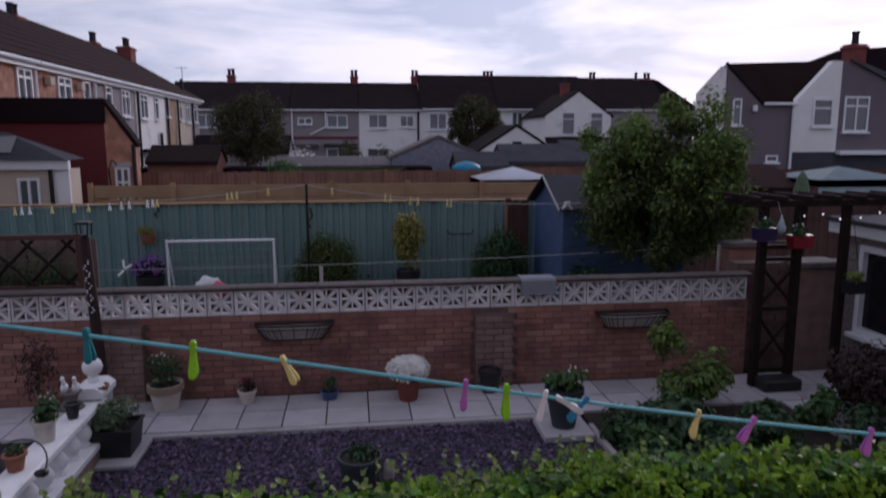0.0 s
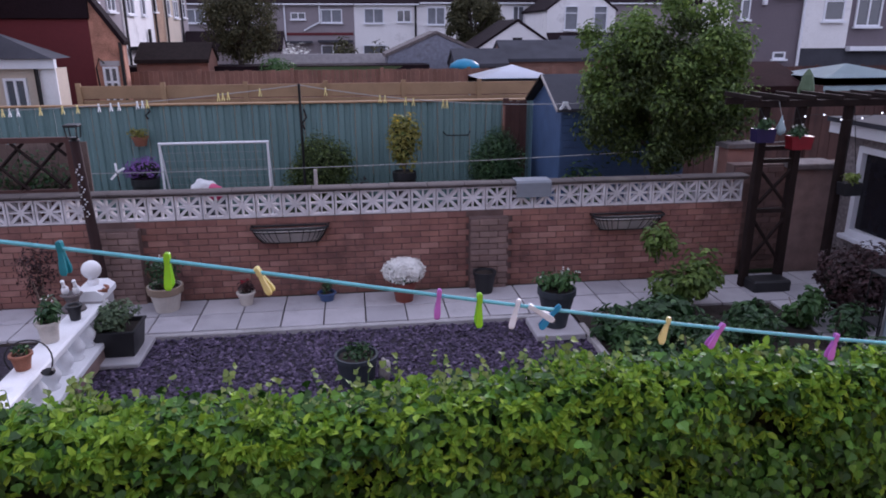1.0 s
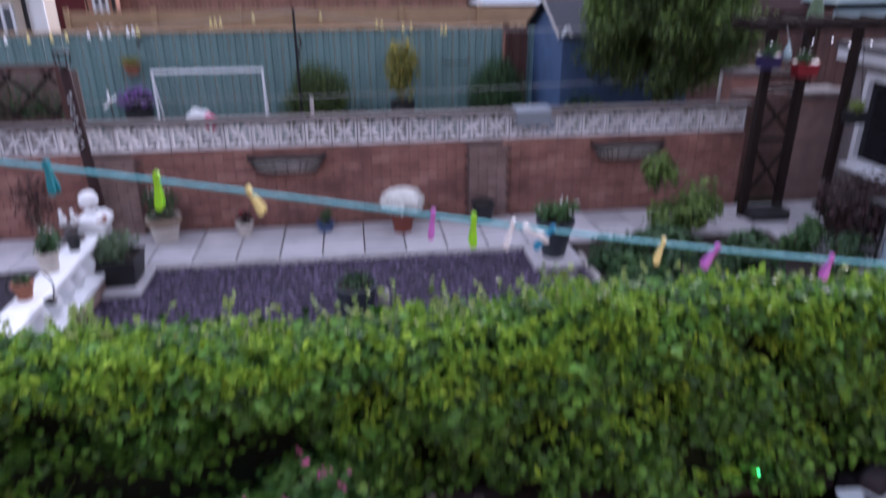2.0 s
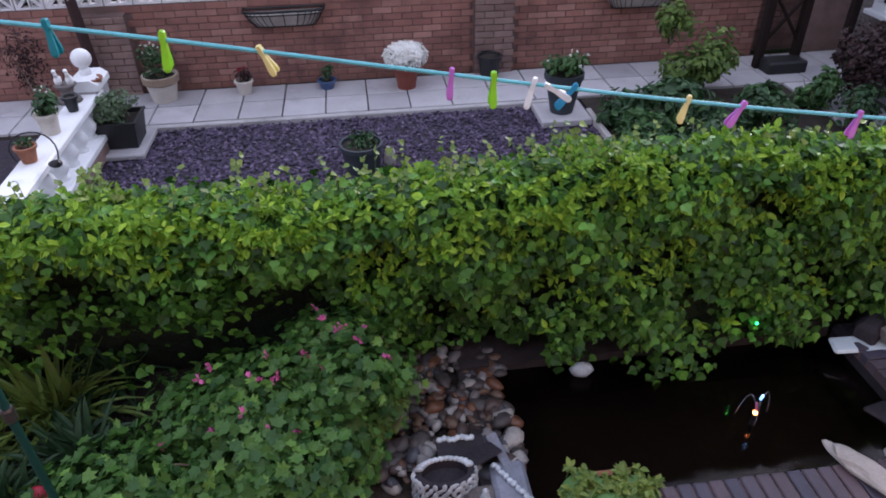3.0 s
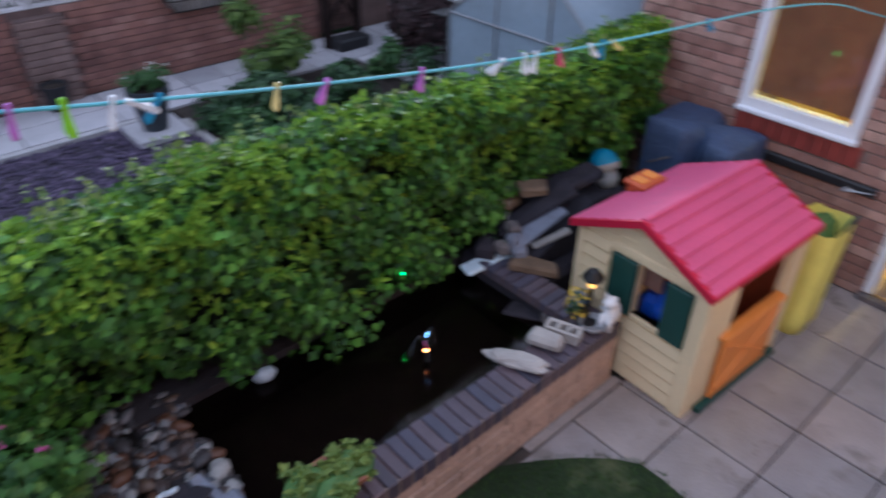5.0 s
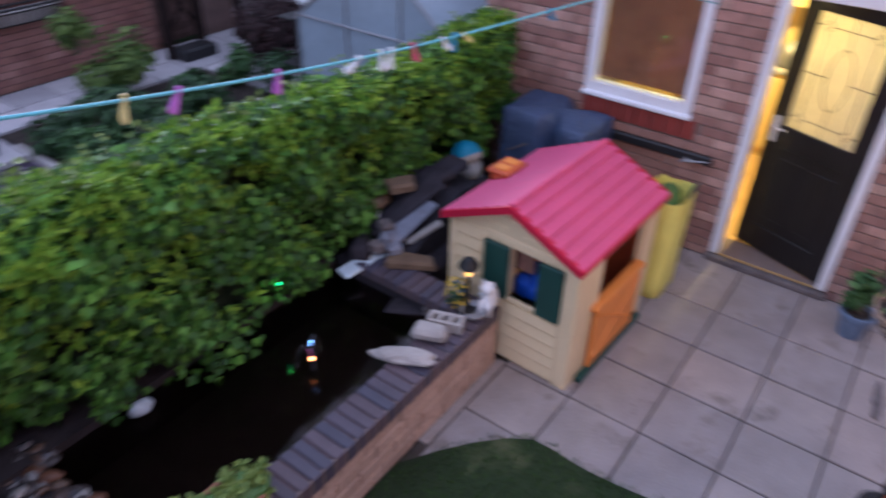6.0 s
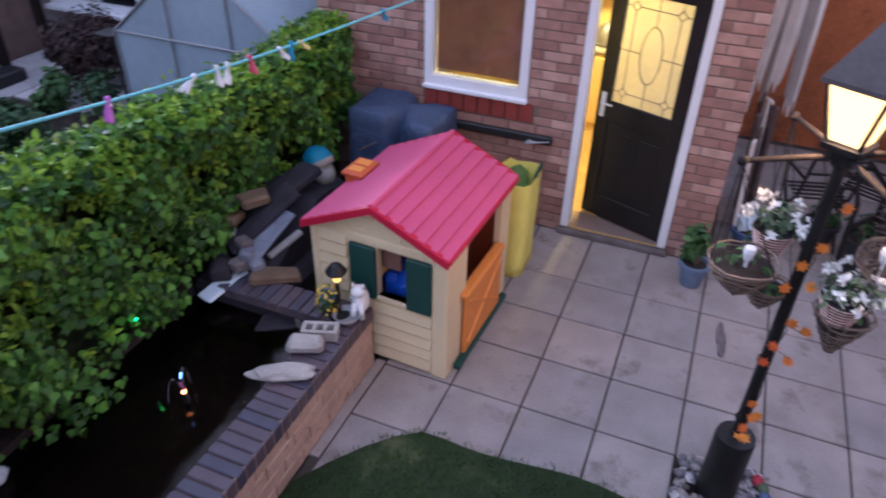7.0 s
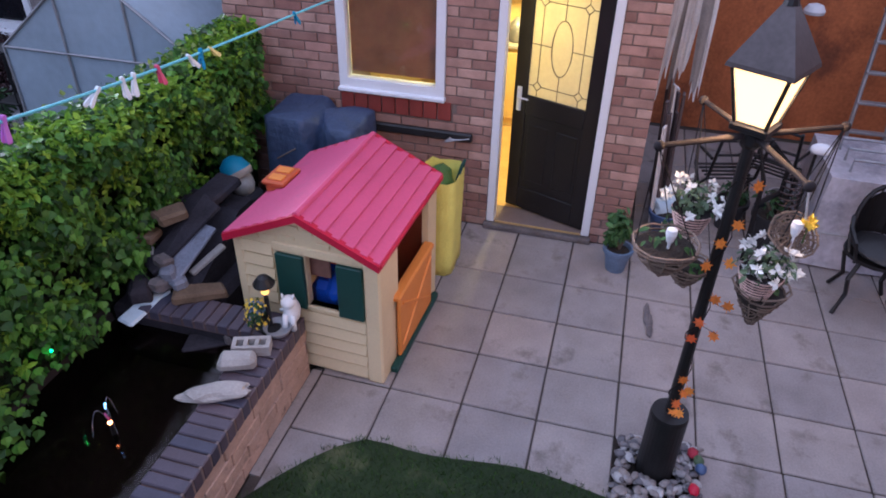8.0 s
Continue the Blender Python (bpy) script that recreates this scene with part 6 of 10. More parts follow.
for k_, (x_, y_, z_) in enumerate(((-1.69, -1.38, 1.55), (-1.60, -1.86, 1.62))):
    sl_ = thing("solar_bulb", (x_, y_, z_), "small white solar light stuck in a hanging basket", "solar light", "basket lights")
    bm = B()
    lathe(bm, [(0.006, -0.05), (0.007, 0.005), (0.016, 0.02), (0.024, 0.055), (0.022, 0.075), (0.004, 0.082)], 14)
    part("bulb", bm, M["white_paint"], sl_)
sun_fl = thing("yellow_flower", (-1.60, -1.90, 1.60), "bright yellow artificial flower in a twig basket", "flower")
bm = B()
rod(bm, (0, 0, 0), (0, 0, 0.09), 0.003, 0.003, 5)
part("stem", bm, M["leaf_mid"], sun_fl)
rg_ = np.random.default_rng(77)
piece("petals", leaves("petals", PETAL, np.tile([0, 0, 0.10], (26, 1)), rg_.normal(0, 1, (26, 3)) + [-0.6, 0, 0.6], rg_.uniform(0.03, 0.045, 26), M["petal_yellow"], 0, rg_), sun_fl, Matrix())


def small_basket(x, y, z, seed, hang):
    ob = thing("flower_pot", (x, y, z), "pinkish woven pot full of white flowers", "flower pot", "lamp post baskets")
    bm = B()
    lathe(bm, [(0.05, 0), (0.085, 0.10), (0.09, 0.115), (0.075, 0.115), (0.07, 0.10)], 18, closed=True)
    part("pot", bm, M["rail_wood"], ob)
    bm = B()
    for zz in np.linspace(0.01, 0.11, 7):
        rr = 0.052 + 0.037 * zz / 0.11
        tube(bm, [(rr * math.cos(a), rr * math.sin(a), zz) for a in np.linspace(0, 2 * math.pi, 15)], 0.005, 4)
    part("weave", bm, M["weave_pink"], ob)
    rg_ = np.random.default_rng(seed)
    p, u = ball_points(rg_, 110, (0, 0, 0.16), (0.12, 0.12, 0.07), 0.4)
    piece("foliage", leaves("foliage", OVAL_LEAF, p, u + [0, 0, 0.5], rg_.uniform(0.03, 0.05, len(p)), M["leaf_sage"], 0.3, rg_), ob, Matrix())
    q, _ = ball_points(rg_, 18, (0, 0, 0.17), (0.14, 0.14, 0.085), 0.85)
    fp = np.repeat(q, 9, 0)
    piece("blossom", leaves("blossom", PETAL, fp, rg_.normal(0, 1, (len(fp), 3)) + [-0.4, 0, 0.8], rg_.uniform(0.028, 0.040, len(fp)), M["petal_white"], -0.2, rg_), ob, Matrix())
    bm = B()
    rod(bm, (0, 0, 0.10), (hang[0] - x, hang[1] - y, hang[2] - z), 0.003, 0.003, 4)
    part("hook_wire", bm, M["metal_black"], ob)


small_basket(-1.67, -1.77, 1.36, 11, at_arm(2))
small_basket(-1.47, -1.47, 1.50, 12, at_arm(1))
rng = np.random.default_rng(3)
bm = B()
MAPLE = [(0.0, 1.0), (0.10, 0.62), (0.42, 0.72), (0.34, 0.42), (0.62, 0.20), (0.26, 0.12), (0.30, -0.12), (0.04, 0.0), (0.02, -0.35), (-0.02, -0.35), (-0.04, 0.0), (-0.30, -0.12), (-0.26, 0.12), (-0.62, 0.20), (-0.34, 0.42), (-0.42, 0.72), (-0.10, 0.62)]
prism(bm, MAPLE, "z", -0.015, 0.015)
leaf_me = finish(bm, "leaf", M["maple"])
garland = thing("leaf_garland", (LPX, LPY, 0.5), "string of orange maple leaves twined round the lamp post", "garland")
cord = []
for i in range(25):
    z = 0.52 + 0.055 * i
    a = i * 0.9
    cord.append((0.036 * math.cos(a), 0.036 * math.sin(a), z - 0.5))
bm = B()
tube(bm, cord, 0.003, 4)
part("cord", bm, M["wood_dark"], garland)
# leaves sprout in loose clusters: height on the pole, way across it
for z, across in ((1.83, -0.056), (1.66, -0.048), (1.55, 0.022), (1.44, 0.039), (1.46, -0.037), (1.27, -0.029), (1.21, -0.10), (1.11, -0.018), (1.065, -0.085), (1.02, 0.027), (0.755, 0.002), (0.70, -0.039), (0.665, -0.015), (0.59, 0.005), (0.535, -0.041), (0.505, -0.014)):
    at = Vector((-0.042, across, z - 0.5))
    if abs(across) > 0.05:
        bm = B()
        rod(bm, (-0.03, 0, z - 0.47), at, 0.0015, 0.0015, 4)
        part("twig", bm, M["wood_dark"], garland)
    d = Vector((-1, rng.uniform(-0.5, 0.5), rng.uniform(0.0, 0.8)))
    m = Matrix.Translation(at) @ d.to_track_quat("Z", "Y").to_matrix().to_4x4() @ Matrix.Rotation(rng.uniform(0, 6), 4, "Z") @ Matrix.Diagonal((0.050, 0.050, 0.03, 1))
    piece("maple_leaf", leaf_me, garland, m)

# ---- children's playhouse ----
PHX, PHY = -0.73, 0.48
ph = thing("playhouse", (PHX, PHY, 0), "plastic children's playhouse with cream walls and pink roof", "playhouse")
FX, BXX, RY, LY = -0.60, 0.41, -0.46, 0.46     # outer faces of front, back, right and left
ph.rotation_euler.z = radians(-2.6)
EV, RG = 0.93, 1.146
sh0, op0, op1, sh1 = -0.365, -0.195, 0.005, 0.19   # shutters and window, along y
bm = B()
for y0, y1, z0, z1 in ((RY, op0, 0, EV), (op1, LY, 0, EV), (op0, op1, 0, 0.51), (op0, op1, 0.86, EV)):
    span(bm, (FX, y0, z0), (FX + 0.045, y1, z1))
prism(bm, [(RY, EV), (LY, EV), (0.0, RG - 0.01)], "x", FX, FX + 0.045)
front = part("front_wall", bm, M["plastic_cream"], ph)
for i in range(10):
    bm = B()
    z = 0.03 + i * 0.0885
    prism(bm, [(FX - 0.022, z + 0.006), (FX - 0.016, z), (FX + 0.004, z), (FX + 0.004, z + 0.076), (FX - 0.008, z + 0.076)], "y", RY + 0.10 if i < 5 else sh1 + 0.02, LY - 0.04)
    part("siding_board", bm, M["plastic_cream"], front)
for y0, y1 in ((RY - 0.005, RY + 0.10), (LY - 0.06, LY + 0.005)):
    bm = B()
    span(bm, (FX - 0.022, y0, 0), (FX + 0.05, y1, EV - 0.02), 0.012)
    part("corner_post", bm, M["plastic_cream"], front)
for y, z in ((-0.12, 0.96), (0.10, 0.97), (0.22, 0.955), (-0.02, 1.03), (-0.24, 0.955), (0.07, 1.045), (0.33, 0.945), (-0.34, 0.945)):
    bm = B()
    box(bm, (FX - 0.004, y, z), (0.012, 0.085, 0.03), 0.004)
    part("raised_brick", bm, M["plastic_cream"], front)
bm = B()
span(bm, (FX - 0.02, op0 - 0.01, 0.485), (FX + 0.05, op1 + 0.01, 0.51), 0.005)
part("window_ledge", bm, M["plastic_cream"], front)
bm = B()
span(bm, (FX - 0.012, sh0 - 0.01, 0.87), (FX + 0.01, sh1 + 0.02, 0.925), 0.006)
part("lintel", bm, M["plastic_cream"], front)
for y0, y1 in ((sh0, op0), (op1, sh1)):
    bm = B()
    span(bm, (FX - 0.035, y0 + 0.004, 0.49), (FX - 0.006, y1 - 0.004, 0.865), 0.006)
    part("shutter", bm, M["plastic_green"], front, "dark green plastic shutter")
dx0, dx1 = -0.33, 0.24     # doorway, along x
bm = B()
for x0, x1, z0, z1 in ((FX + 0.045, dx0, 0, EV), (dx1, BXX, 0, EV), (dx0, dx1, 0.86, EV), (dx0, dx1, 0, 0.05)):
    span(bm, (x0, RY, z0), (x1, RY + 0.045, z1))
sidew = part("side_wall", bm, M["plastic_cream"], ph)
bm = B()
span(bm, (FX + 0.045, LY - 0.045, 0), (BXX, LY, EV))
part("side_wall", bm, M["plastic_cream"], ph)
bm = B()
prism(bm, [(RY + 0.045, 0), (LY - 0.045, 0), (LY - 0.045, EV), (0.0, RG - 0.03), (RY + 0.045, EV)], "x", BXX - 0.045, BXX)
part("back_wall", bm, M["plastic_rust"], ph, "rust-red inner back wall")
bm = B()
span(bm, (dx0 - 0.06, RY - 0.035, 0.045), (dx1 - 0.02, RY - 0.008, 0.53), 0.01)
hd = part("half_door", bm, M["plastic_orange"], ph, "orange plastic half door")
bm = B()
for a, b in (((dx0 - 0.02, 0.12), (dx1 - 0.06, 0.46)), ((dx0 - 0.02, 0.46), (dx1 - 0.06, 0.12))):
    rod(bm, (a[0], RY - 0.036, a[1]), (b[0], RY - 0.036, b[1]), 0.012, 0.012, 5)
part("cross_brace", bm, M["plastic_orange"], hd)
bm = B()
span(bm, (dx0 - 0.08, RY - 0.045, 0.50), (dx1, RY + 0.03, 0.545), 0.012)
part("top_rail", bm, M["plastic_orange"], hd)
bm = B()
span(bm, (FX + 0.10, RY - 0.05, 0.0), (dx1 + 0.10, RY - 0.004, 0.045), 0.008)
part("base_rail", bm, M["plastic_green"], ph, "dark green base rail")
bm = B()
span(bm, (FX + 0.05, RY + 0.05, 0.0), (BXX - 0.05, LY - 0.05, 0.02))
part("floor_panel", bm, M["plastic_green"], ph)
# roof: overlapping courses parallel to the ridge
RX0, RX1, OV = -0.66, 0.44, 0.486
drop = 0.224
for sgn in (-1, 1):
    n = 6
    slope = math.atan2(drop, OV)
    for k in range(n):
        f0, f1 = k / n, (k + 1.12) / n
        bm = B()
        ya, yb = sgn * OV * f0, sgn * OV * min(f1, 1.0)
        za, zb = RG + 0.03 - drop * f0, RG + 0.03 - drop * min(f1, 1.0)
        prism(bm, [(ya, za - 0.004), (yb, zb + 0.012), (yb, zb - 0.006), (ya, za - 0.022)], "x", RX0, RX1)
        part("roof_course", bm, M["plastic_pink"], ph)
    for x in (RX0, RX1):
        bm = B()
        prism(bm, [(0, RG + 0.034), (sgn * OV, RG + 0.034 - drop), (sgn * OV, RG - 0.012 - drop), (0, RG - 0.012)], "x", x - 0.018, x + 0.018)
        part("bargeboard", bm, M["plastic_crimson"], ph, "crimson roof edge")
    bm = B()
    span(bm, (RX0, sgn * OV - 0.012, RG + 0.03 - drop - 0.028), (RX1, sgn * OV + 0.012, RG + 0.034 - drop), 0.006)
    part("eave_edge", bm, M["plastic_crimson"], ph)
bm = B()
rod(bm, (RX0, 0, RG + 0.026), (RX1, 0, RG + 0.026), 0.022, 0.022, 8)
part("ridge_cap", bm, M["plastic_pink"], ph)
bm = B()
box(bm, (-0.06, 0.43, 0.955), (0.20, 0.13, 0.16), 0.012)
box(bm, (-0.06, 0.43, 1.03), (0.23, 0.16, 0.03), 0.008)
ch = part("chimney", bm, M["plastic_rust"], ph, "orange-red plastic chimney")
for k in (-0.05, 0.05):
    bm = B()
    box(bm, (-0.06 + k, 0.43, 1.049), (0.07, 0.10, 0.012), 0.004)
    part("chimney_cap", bm, M["plastic_orange"], ch)
bm = B()
lump(bm, (PHX - 0.38, PHY - 0.10, 0.50), (0.12, 0.12, 0.13), 0.2, 3, 2)
box(bm, (PHX - 0.34, PHY - 0.08, 0.30), (0.26, 0.34, 0.54), 0.04)
box(bm, (PHX - 0.36, PHY - 0.20, 0.70), (0.06, 0.12, 0.36), 0.02)
solid("toy_chair", bm, M["plastic_blue"], "bright blue plastic toy chair inside the playhouse", "toy", smooth=False)

bm = B()
box(bm, (-0.50, -0.035, 0.76), (0.02, 0.13, 0.20), 0.004)
part("inner_panel", bm, M["wood_red"], ph, "rust-red inner panel")

# things stored round the playhouse
sack = thing("garden_sack", (0.02, 0.02, 0), "tall yellow plastic garden sack standing by the wall", "sack")
bm = B()
for x0, y0, x1, y1, z0, z1 in ((-0.17, -0.07, 0.17, 0.20, 0.0, 0.80),):
    rows_ = []
    for j in range(9):
        f = j / 8
        rr = []
        for i in range(20):
            a = 2 * math.pi * i / 20
            sx, sy = math.cos(a), math.sin(a)
            k = 1 / max(abs(sx), abs(sy)) ** 0.97
            w = (0.95 + 0.06 * f) * 1 + 0.04 * noise.noise(Vector((sx * 2, sy * 2, f * 4)))
            rr.append(bm.verts.new((0.19 * sx * k * w, 0.06 + 0.15 * sy * k * w, z1 * f + (0.03 * noise.noise(Vector((sx * 3, sy * 3, 1))) if j == 8 else 0))))
        rows_.append(rr)
    for p, q in zip(rows_, rows_[1:]):
        for i in range(20):
            bm.faces.new((p[i], p[(i + 1) % 20], q[(i + 1) % 20], q[i]))
    bm.faces.new(rows_[0][::-1])
part("sack_body", bm, M["sack_yellow"], sack, smooth=True)
bm = B()
lump(bm, (0, 0.06, 0.70), (0.15, 0.11, 0.12), 0.35, 2, 3)
part("filling", bm, M["leaf_mid"], sack)
bm = B()
tube(bm, [(0.0, -0.07, 0.74), (0.03, -0.10, 0.86), (0.10, -0.10, 0.86), (0.13, -0.07, 0.74)], 0.012, 6)
part("handle", bm, M["plastic_green"], sack, "dark green strap handle")
bin_ = thing("covered_bin", (0.32, 1.12, 0), "two upright bins under a folded blue-grey tarpaulin against the wall", "tarpaulin")
bm = B()
rows_ = []
for j in range(12):
    f = j / 11
    rr = []
    for i in range(72):
        a = 2 * math.pi * (i + 0.5) / 72
        sx, sy = math.cos(a), math.sin(a)
        k = 1 / max(abs(sx), abs(sy)) ** 0.98
        w = (1.06 - 0.10 * f) * (0.94 if j == 11 else 1) * (1 + 0.022 * noise.noise(Vector((sx * 4, sy * 4, f * 2))))
        x, y = 0.26 * sx * k * w, 0.37 * sy * k * w
        fold = math.exp(-((y + 0.05) / 0.055) ** 2)
        x += 0.16 * fold * (1 if sx < 0 else 0)
        z = 0.02 + (0.99 - (0.05 if y < -0.05 else 0.0)) * min(f * 1.1, 1.0) + (0.012 if j == 11 else 0)
        rr.append(bm.verts.new((x, y, z - 0.10 * fold * f + 0.015 * noise.noise(Vector((x * 6, y * 6, 2))) * f)))
    rows_.append(rr)
for p, q in zip(rows_, rows_[1:]):
    for i in range(72):
        bm.faces.new((p[i], p[(i + 1) % 72], q[(i + 1) % 72], q[i]))
c = bm.verts.new((0.05, 0, 1.0))
for i in range(72):
    bm.faces.new((rows_[-1][i], rows_[-1][(i + 1) % 72], c))
part("tarpaulin", bm, M["tarp"], bin_, smooth=True)
bm = B()
rod(bm, (-0.29, 0.10, 0.80), (-0.24, 0.36, 0.62), 0.006, 0.006, 5)
part("stick", bm, M["twig"], bin_)

# ---- planting and ornaments beside the pond ----
geranium = bush("geranium_shrub", (-4.90, 1.22, 0.33), (0.70, 0.62, 0.27), M["leaf_ger"], 6000, 0.058, "broad mound of lobed geranium leaves with pink flowers", "shrub", LOBED_LEAF, 21, 0.15, 26, 14, (M["petal_pink"], 12, 0.034))
bush("geranium_shrub", (-4.48, 1.50, 0.33), (0.44, 0.36, 0.33), M["leaf_ger"], 2600, 0.055, "paler geranium clump with pink flowers", "shrub", LOBED_LEAF, 22, 0.15, 16, 8, (M["petal_pink"], 14, 0.034))
bush("geranium_shrub", (-5.45, 0.85, 0.33), (0.50, 0.45, 0.22), M["leaf_ger"], 2800, 0.058, "lower geranium clump beside the lilies", "shrub", LOBED_LEAF, 23, 0.15, 16, 8, None)


def strap_clump(name, loc, count, length, material, label, seed):
    """A tuft of arching strap leaves."""
    rg_ = np.random.default_rng(seed)
    ob = thing(name, loc, label, "plant", "strap-leaved plants")
    for i in range(count):
        verts, faces = [], []
        a, lean, ln, w = rg_.uniform(0, 6.28), rg_.uniform(0.25, 1.0), length * rg_.uniform(0.6, 1.15), rg_.uniform(0.010, 0.020)
        sx, sy = -math.sin(a), math.cos(a)
        o = rg_.normal(0, 0.05, 2)
        for k in range(5):
            f = k / 4
            r = ln * lean * f
            h = ln * (f * (1.15 - lean * 0.5) - 0.62 * lean * f * f)
            ww = w * (1 - f ** 3) + 0.001
            cx, cy = o[0] + r * math.cos(a), o[1] + r * math.sin(a)
            verts += [(cx - sx * ww, cy - sy * ww, h), (cx, cy, h - 0.006), (cx + sx * ww, cy + sy * ww, h)]
        for k in range(4):
            p = 3 * k
            faces += [(p, p + 1, p + 4, p + 3), (p + 1, p + 2, p + 5, p + 4)]
        piece("leaf", raw("leaf", verts, faces, material), ob, Matrix())
    return ob


strap_clump("day_lily", (-6.02, 1.72, 0.33), 130, 0.52, M["leaf_lily"], "clump of arching yellowish day lily leaves", 31)
strap_clump("day_lily", (-6.45, 2.00, 0.33), 80, 0.48, M["leaf_dark"], "clump of arching dark day lily leaves under the hedge", 32)
strap_clump("day_lily", (-5.80, 1.95, 0.33), 60, 0.40, M["leaf_dark"], "clump of arching dark day lily leaves under the hedge", 33)
strap_clump("day_lily", (-6.35, 1.45, 0.33), 90, 0.45, M["leaf_lily"], "clump of arching day lily leaves by the post", 34)
strap_clump("day_lily", (-5.80, 1.40, 0.33), 90, 0.40, M["leaf_dark"], "clump of arching dark day lily leaves beside the geranium", 36)
strap_clump("day_lily", (-6.10, 1.15, 0.33), 80, 0.38, M["leaf_dark"], "clump of arching dark day lily leaves beside the post", 37)
bush("fern", (-4.32, 1.24, 0.35), (0.22, 0.22, 0.18), M["leaf_yellow_green"], 420, 0.085, "bright lobed leaf clump at the edge of the cobbles", "plant", LOBED_LEAF, 35, 0.1, 4, 3)
bm = B()
rod(bm, (0.0, 0.0, 0.33), (0.0, 0, 1.95), 0.016, 0.016, 10)
pole = thing("line_post", (-5.68, 0.90, 0), "slim dark green metal clothes line post with grey collar", "post")
part("shaft", bm, M["plastic_green"], pole)
bm = B()
lathe(bm, [(0.02, 0), (0.024, 0.01), (0.024, 0.06), (0.02, 0.07)], 12, (0, 0, 1.165))
part("collar", bm, M["metal_lid"], pole)
bm = B()
lump(bm, (-5.80, 0.98, 0.62), (0.045, 0.045, 0.04), 0.3, 2, 4)
rod(bm, (-5.80, 0.98, 0.33), (-5.80, 0.98, 0.62), 0.004, 0.004, 5)
solid("red_flower", bm, M["petal_red"], "single deep red flower head on a stem", "flower", smooth=True)

random.seed(14)
spots = []
for i in range(460):
    x, y = random.uniform(-0.46, 0.36), random.uniform(-0.45, 0.45)
    if abs(x) + abs(y) * 0.5 < 0.55:
        spots.append((x, y, 0.0 + random.uniform(0, 0.055), random.choice((0.024, 0.03, 0.036, 0.042, 0.05, 0.064))))
pebble_heap("pond_cobbles", (-3.98, 1.44, 0.34), "bank of mixed brown and grey cobbles at the pond edge", spots)

shell = thing("stone_planter", (-4.03, 0.955, 0.31), "round ornament tower clad in rows of white stones", "ornament")
shell.scale = (0.95, 0.52, 1.0)
bm = B()
lathe(bm, [(0.150, 0), (0.155, 0.10), (0.150, 0.17), (0.115, 0.175), (0.11, 0.13), (0.01, 0.12)], 22)
part("core", bm, M["rock_dark"], shell)
bm = B()
lump(bm, (0, 0, 0), (1, 1, 1), 0.18, 2, 4)
shell_me = finish(bm, "clad_stone", M["shell"], True)
rnd_s = random.Random(3)
for k in range(6):
    for i in range(21):
        a = (i + 0.5 * (k % 2)) * 2 * math.pi / 21
        sc = rnd_s.uniform(0.85, 1.15)
        piece("clad_stone", shell_me, shell, Matrix.Translation((0.155 * math.cos(a), 0.155 * math.sin(a), 0.018 + 0.029 * k)) @ Matrix.Rotation(a, 4, "Z") @ Matrix.Rotation(rnd_s.uniform(-1.1, 1.1), 4, "X") @ Matrix.Diagonal((0.012 * sc, 0.013 * sc, 0.025 * sc, 1)))
for i in range(14):
    a = 0.25 + i * 0.2
    piece("rim_stone", shell_me, shell, Matrix.Translation((0.130 * math.cos(a), 0.130 * math.sin(a), 0.185)) @ Matrix.Rotation(a, 4, "Z") @ Matrix.Diagonal((0.022, 0.016, 0.014, 1)))
trough_ = thing("slate_trough", (-3.90, 1.09, 0.42), "dark slate pieces bridging the cobbles and the pond edge", "slates")
for (x, y, z), sz_, a, b, mt in (((-0.03, 0.0, 0.04), (0.24, 0.11, 0.014), 0.05, 0.15, "rock_dark"), ((0.07, -0.05, 0.055), (0.16, 0.10, 0.012), 0.5, -0.2, "rock_dark"), ((0.16, -0.06, 0.02), (0.06, 0.26, 0.012), 0.35, 0.3, "slate_pale")):
    bm = B()
    box(bm, (0, 0, 0), sz_, 0.004)
    for v in bm.verts:
        v.co += Vector((noise.noise(v.co * 14), noise.noise(v.co * 12 + Vector((4, 0, 0))), 0)) * 0.018
    piece("slate", finish(bm, "slate", M[mt]), trough_, Matrix.Translation((x, y, z)) @ Matrix.Rotation(a, 4, "Z") @ Matrix.Rotation(b, 4, "X"))
for i in range(8):
    piece("white_stone", shell_me, trough_, Matrix.Translation((-0.13 + 0.022 * i, 0.055 + 0.006 * math.sin(i * 1.7), 0.06)) @ Matrix.Rotation(i * 0.9, 4, "Z") @ Matrix.Diagonal((0.018, 0.015, 0.014, 1)))
chain_ = thing("white_stones", (-3.72, 0.89, 0.40), "row of small white stones along the pond edge", "stones")
for i in range(10):
    f = i / 9
    piece("white_stone", shell_me, chain_, Matrix.Translation((-0.07 + 0.13 * f, 0.10 - 0.21 * f, 0.04 + 0.006 * (i % 2))) @ Matrix.Rotation(i * 1.3, 4, "Z") @ Matrix.Diagonal((0.017, 0.014, 0.015, 1)))
bm = B()
span(bm, (-0.09, -0.13, -0.06), (0.08, 0.14, 0.03), 0.02)
part("bank", bm, M["slate_pale"], chain_)
bm = B()
lathe(bm, [(0.022, 0), (0.026, 0.02), (0.018, 0.05), (0.010, 0.058), (0.016, 0.075), (0.004, 0.095)], 12)
ob = solid("stone_figure", bm, M["shell"], "tiny pale stone figure by the pond edge", "figurine", smooth=True)
ob.location = (-3.86, 0.83, 0.40)
bm = B()
span(bm, (-3.95, 0.765, 0.30), (-3.79, 0.93, 0.402), 0.02)
solid("edge_rock", bm, M["rock"], "flat grey rock beside the white stone ornament", "rock")


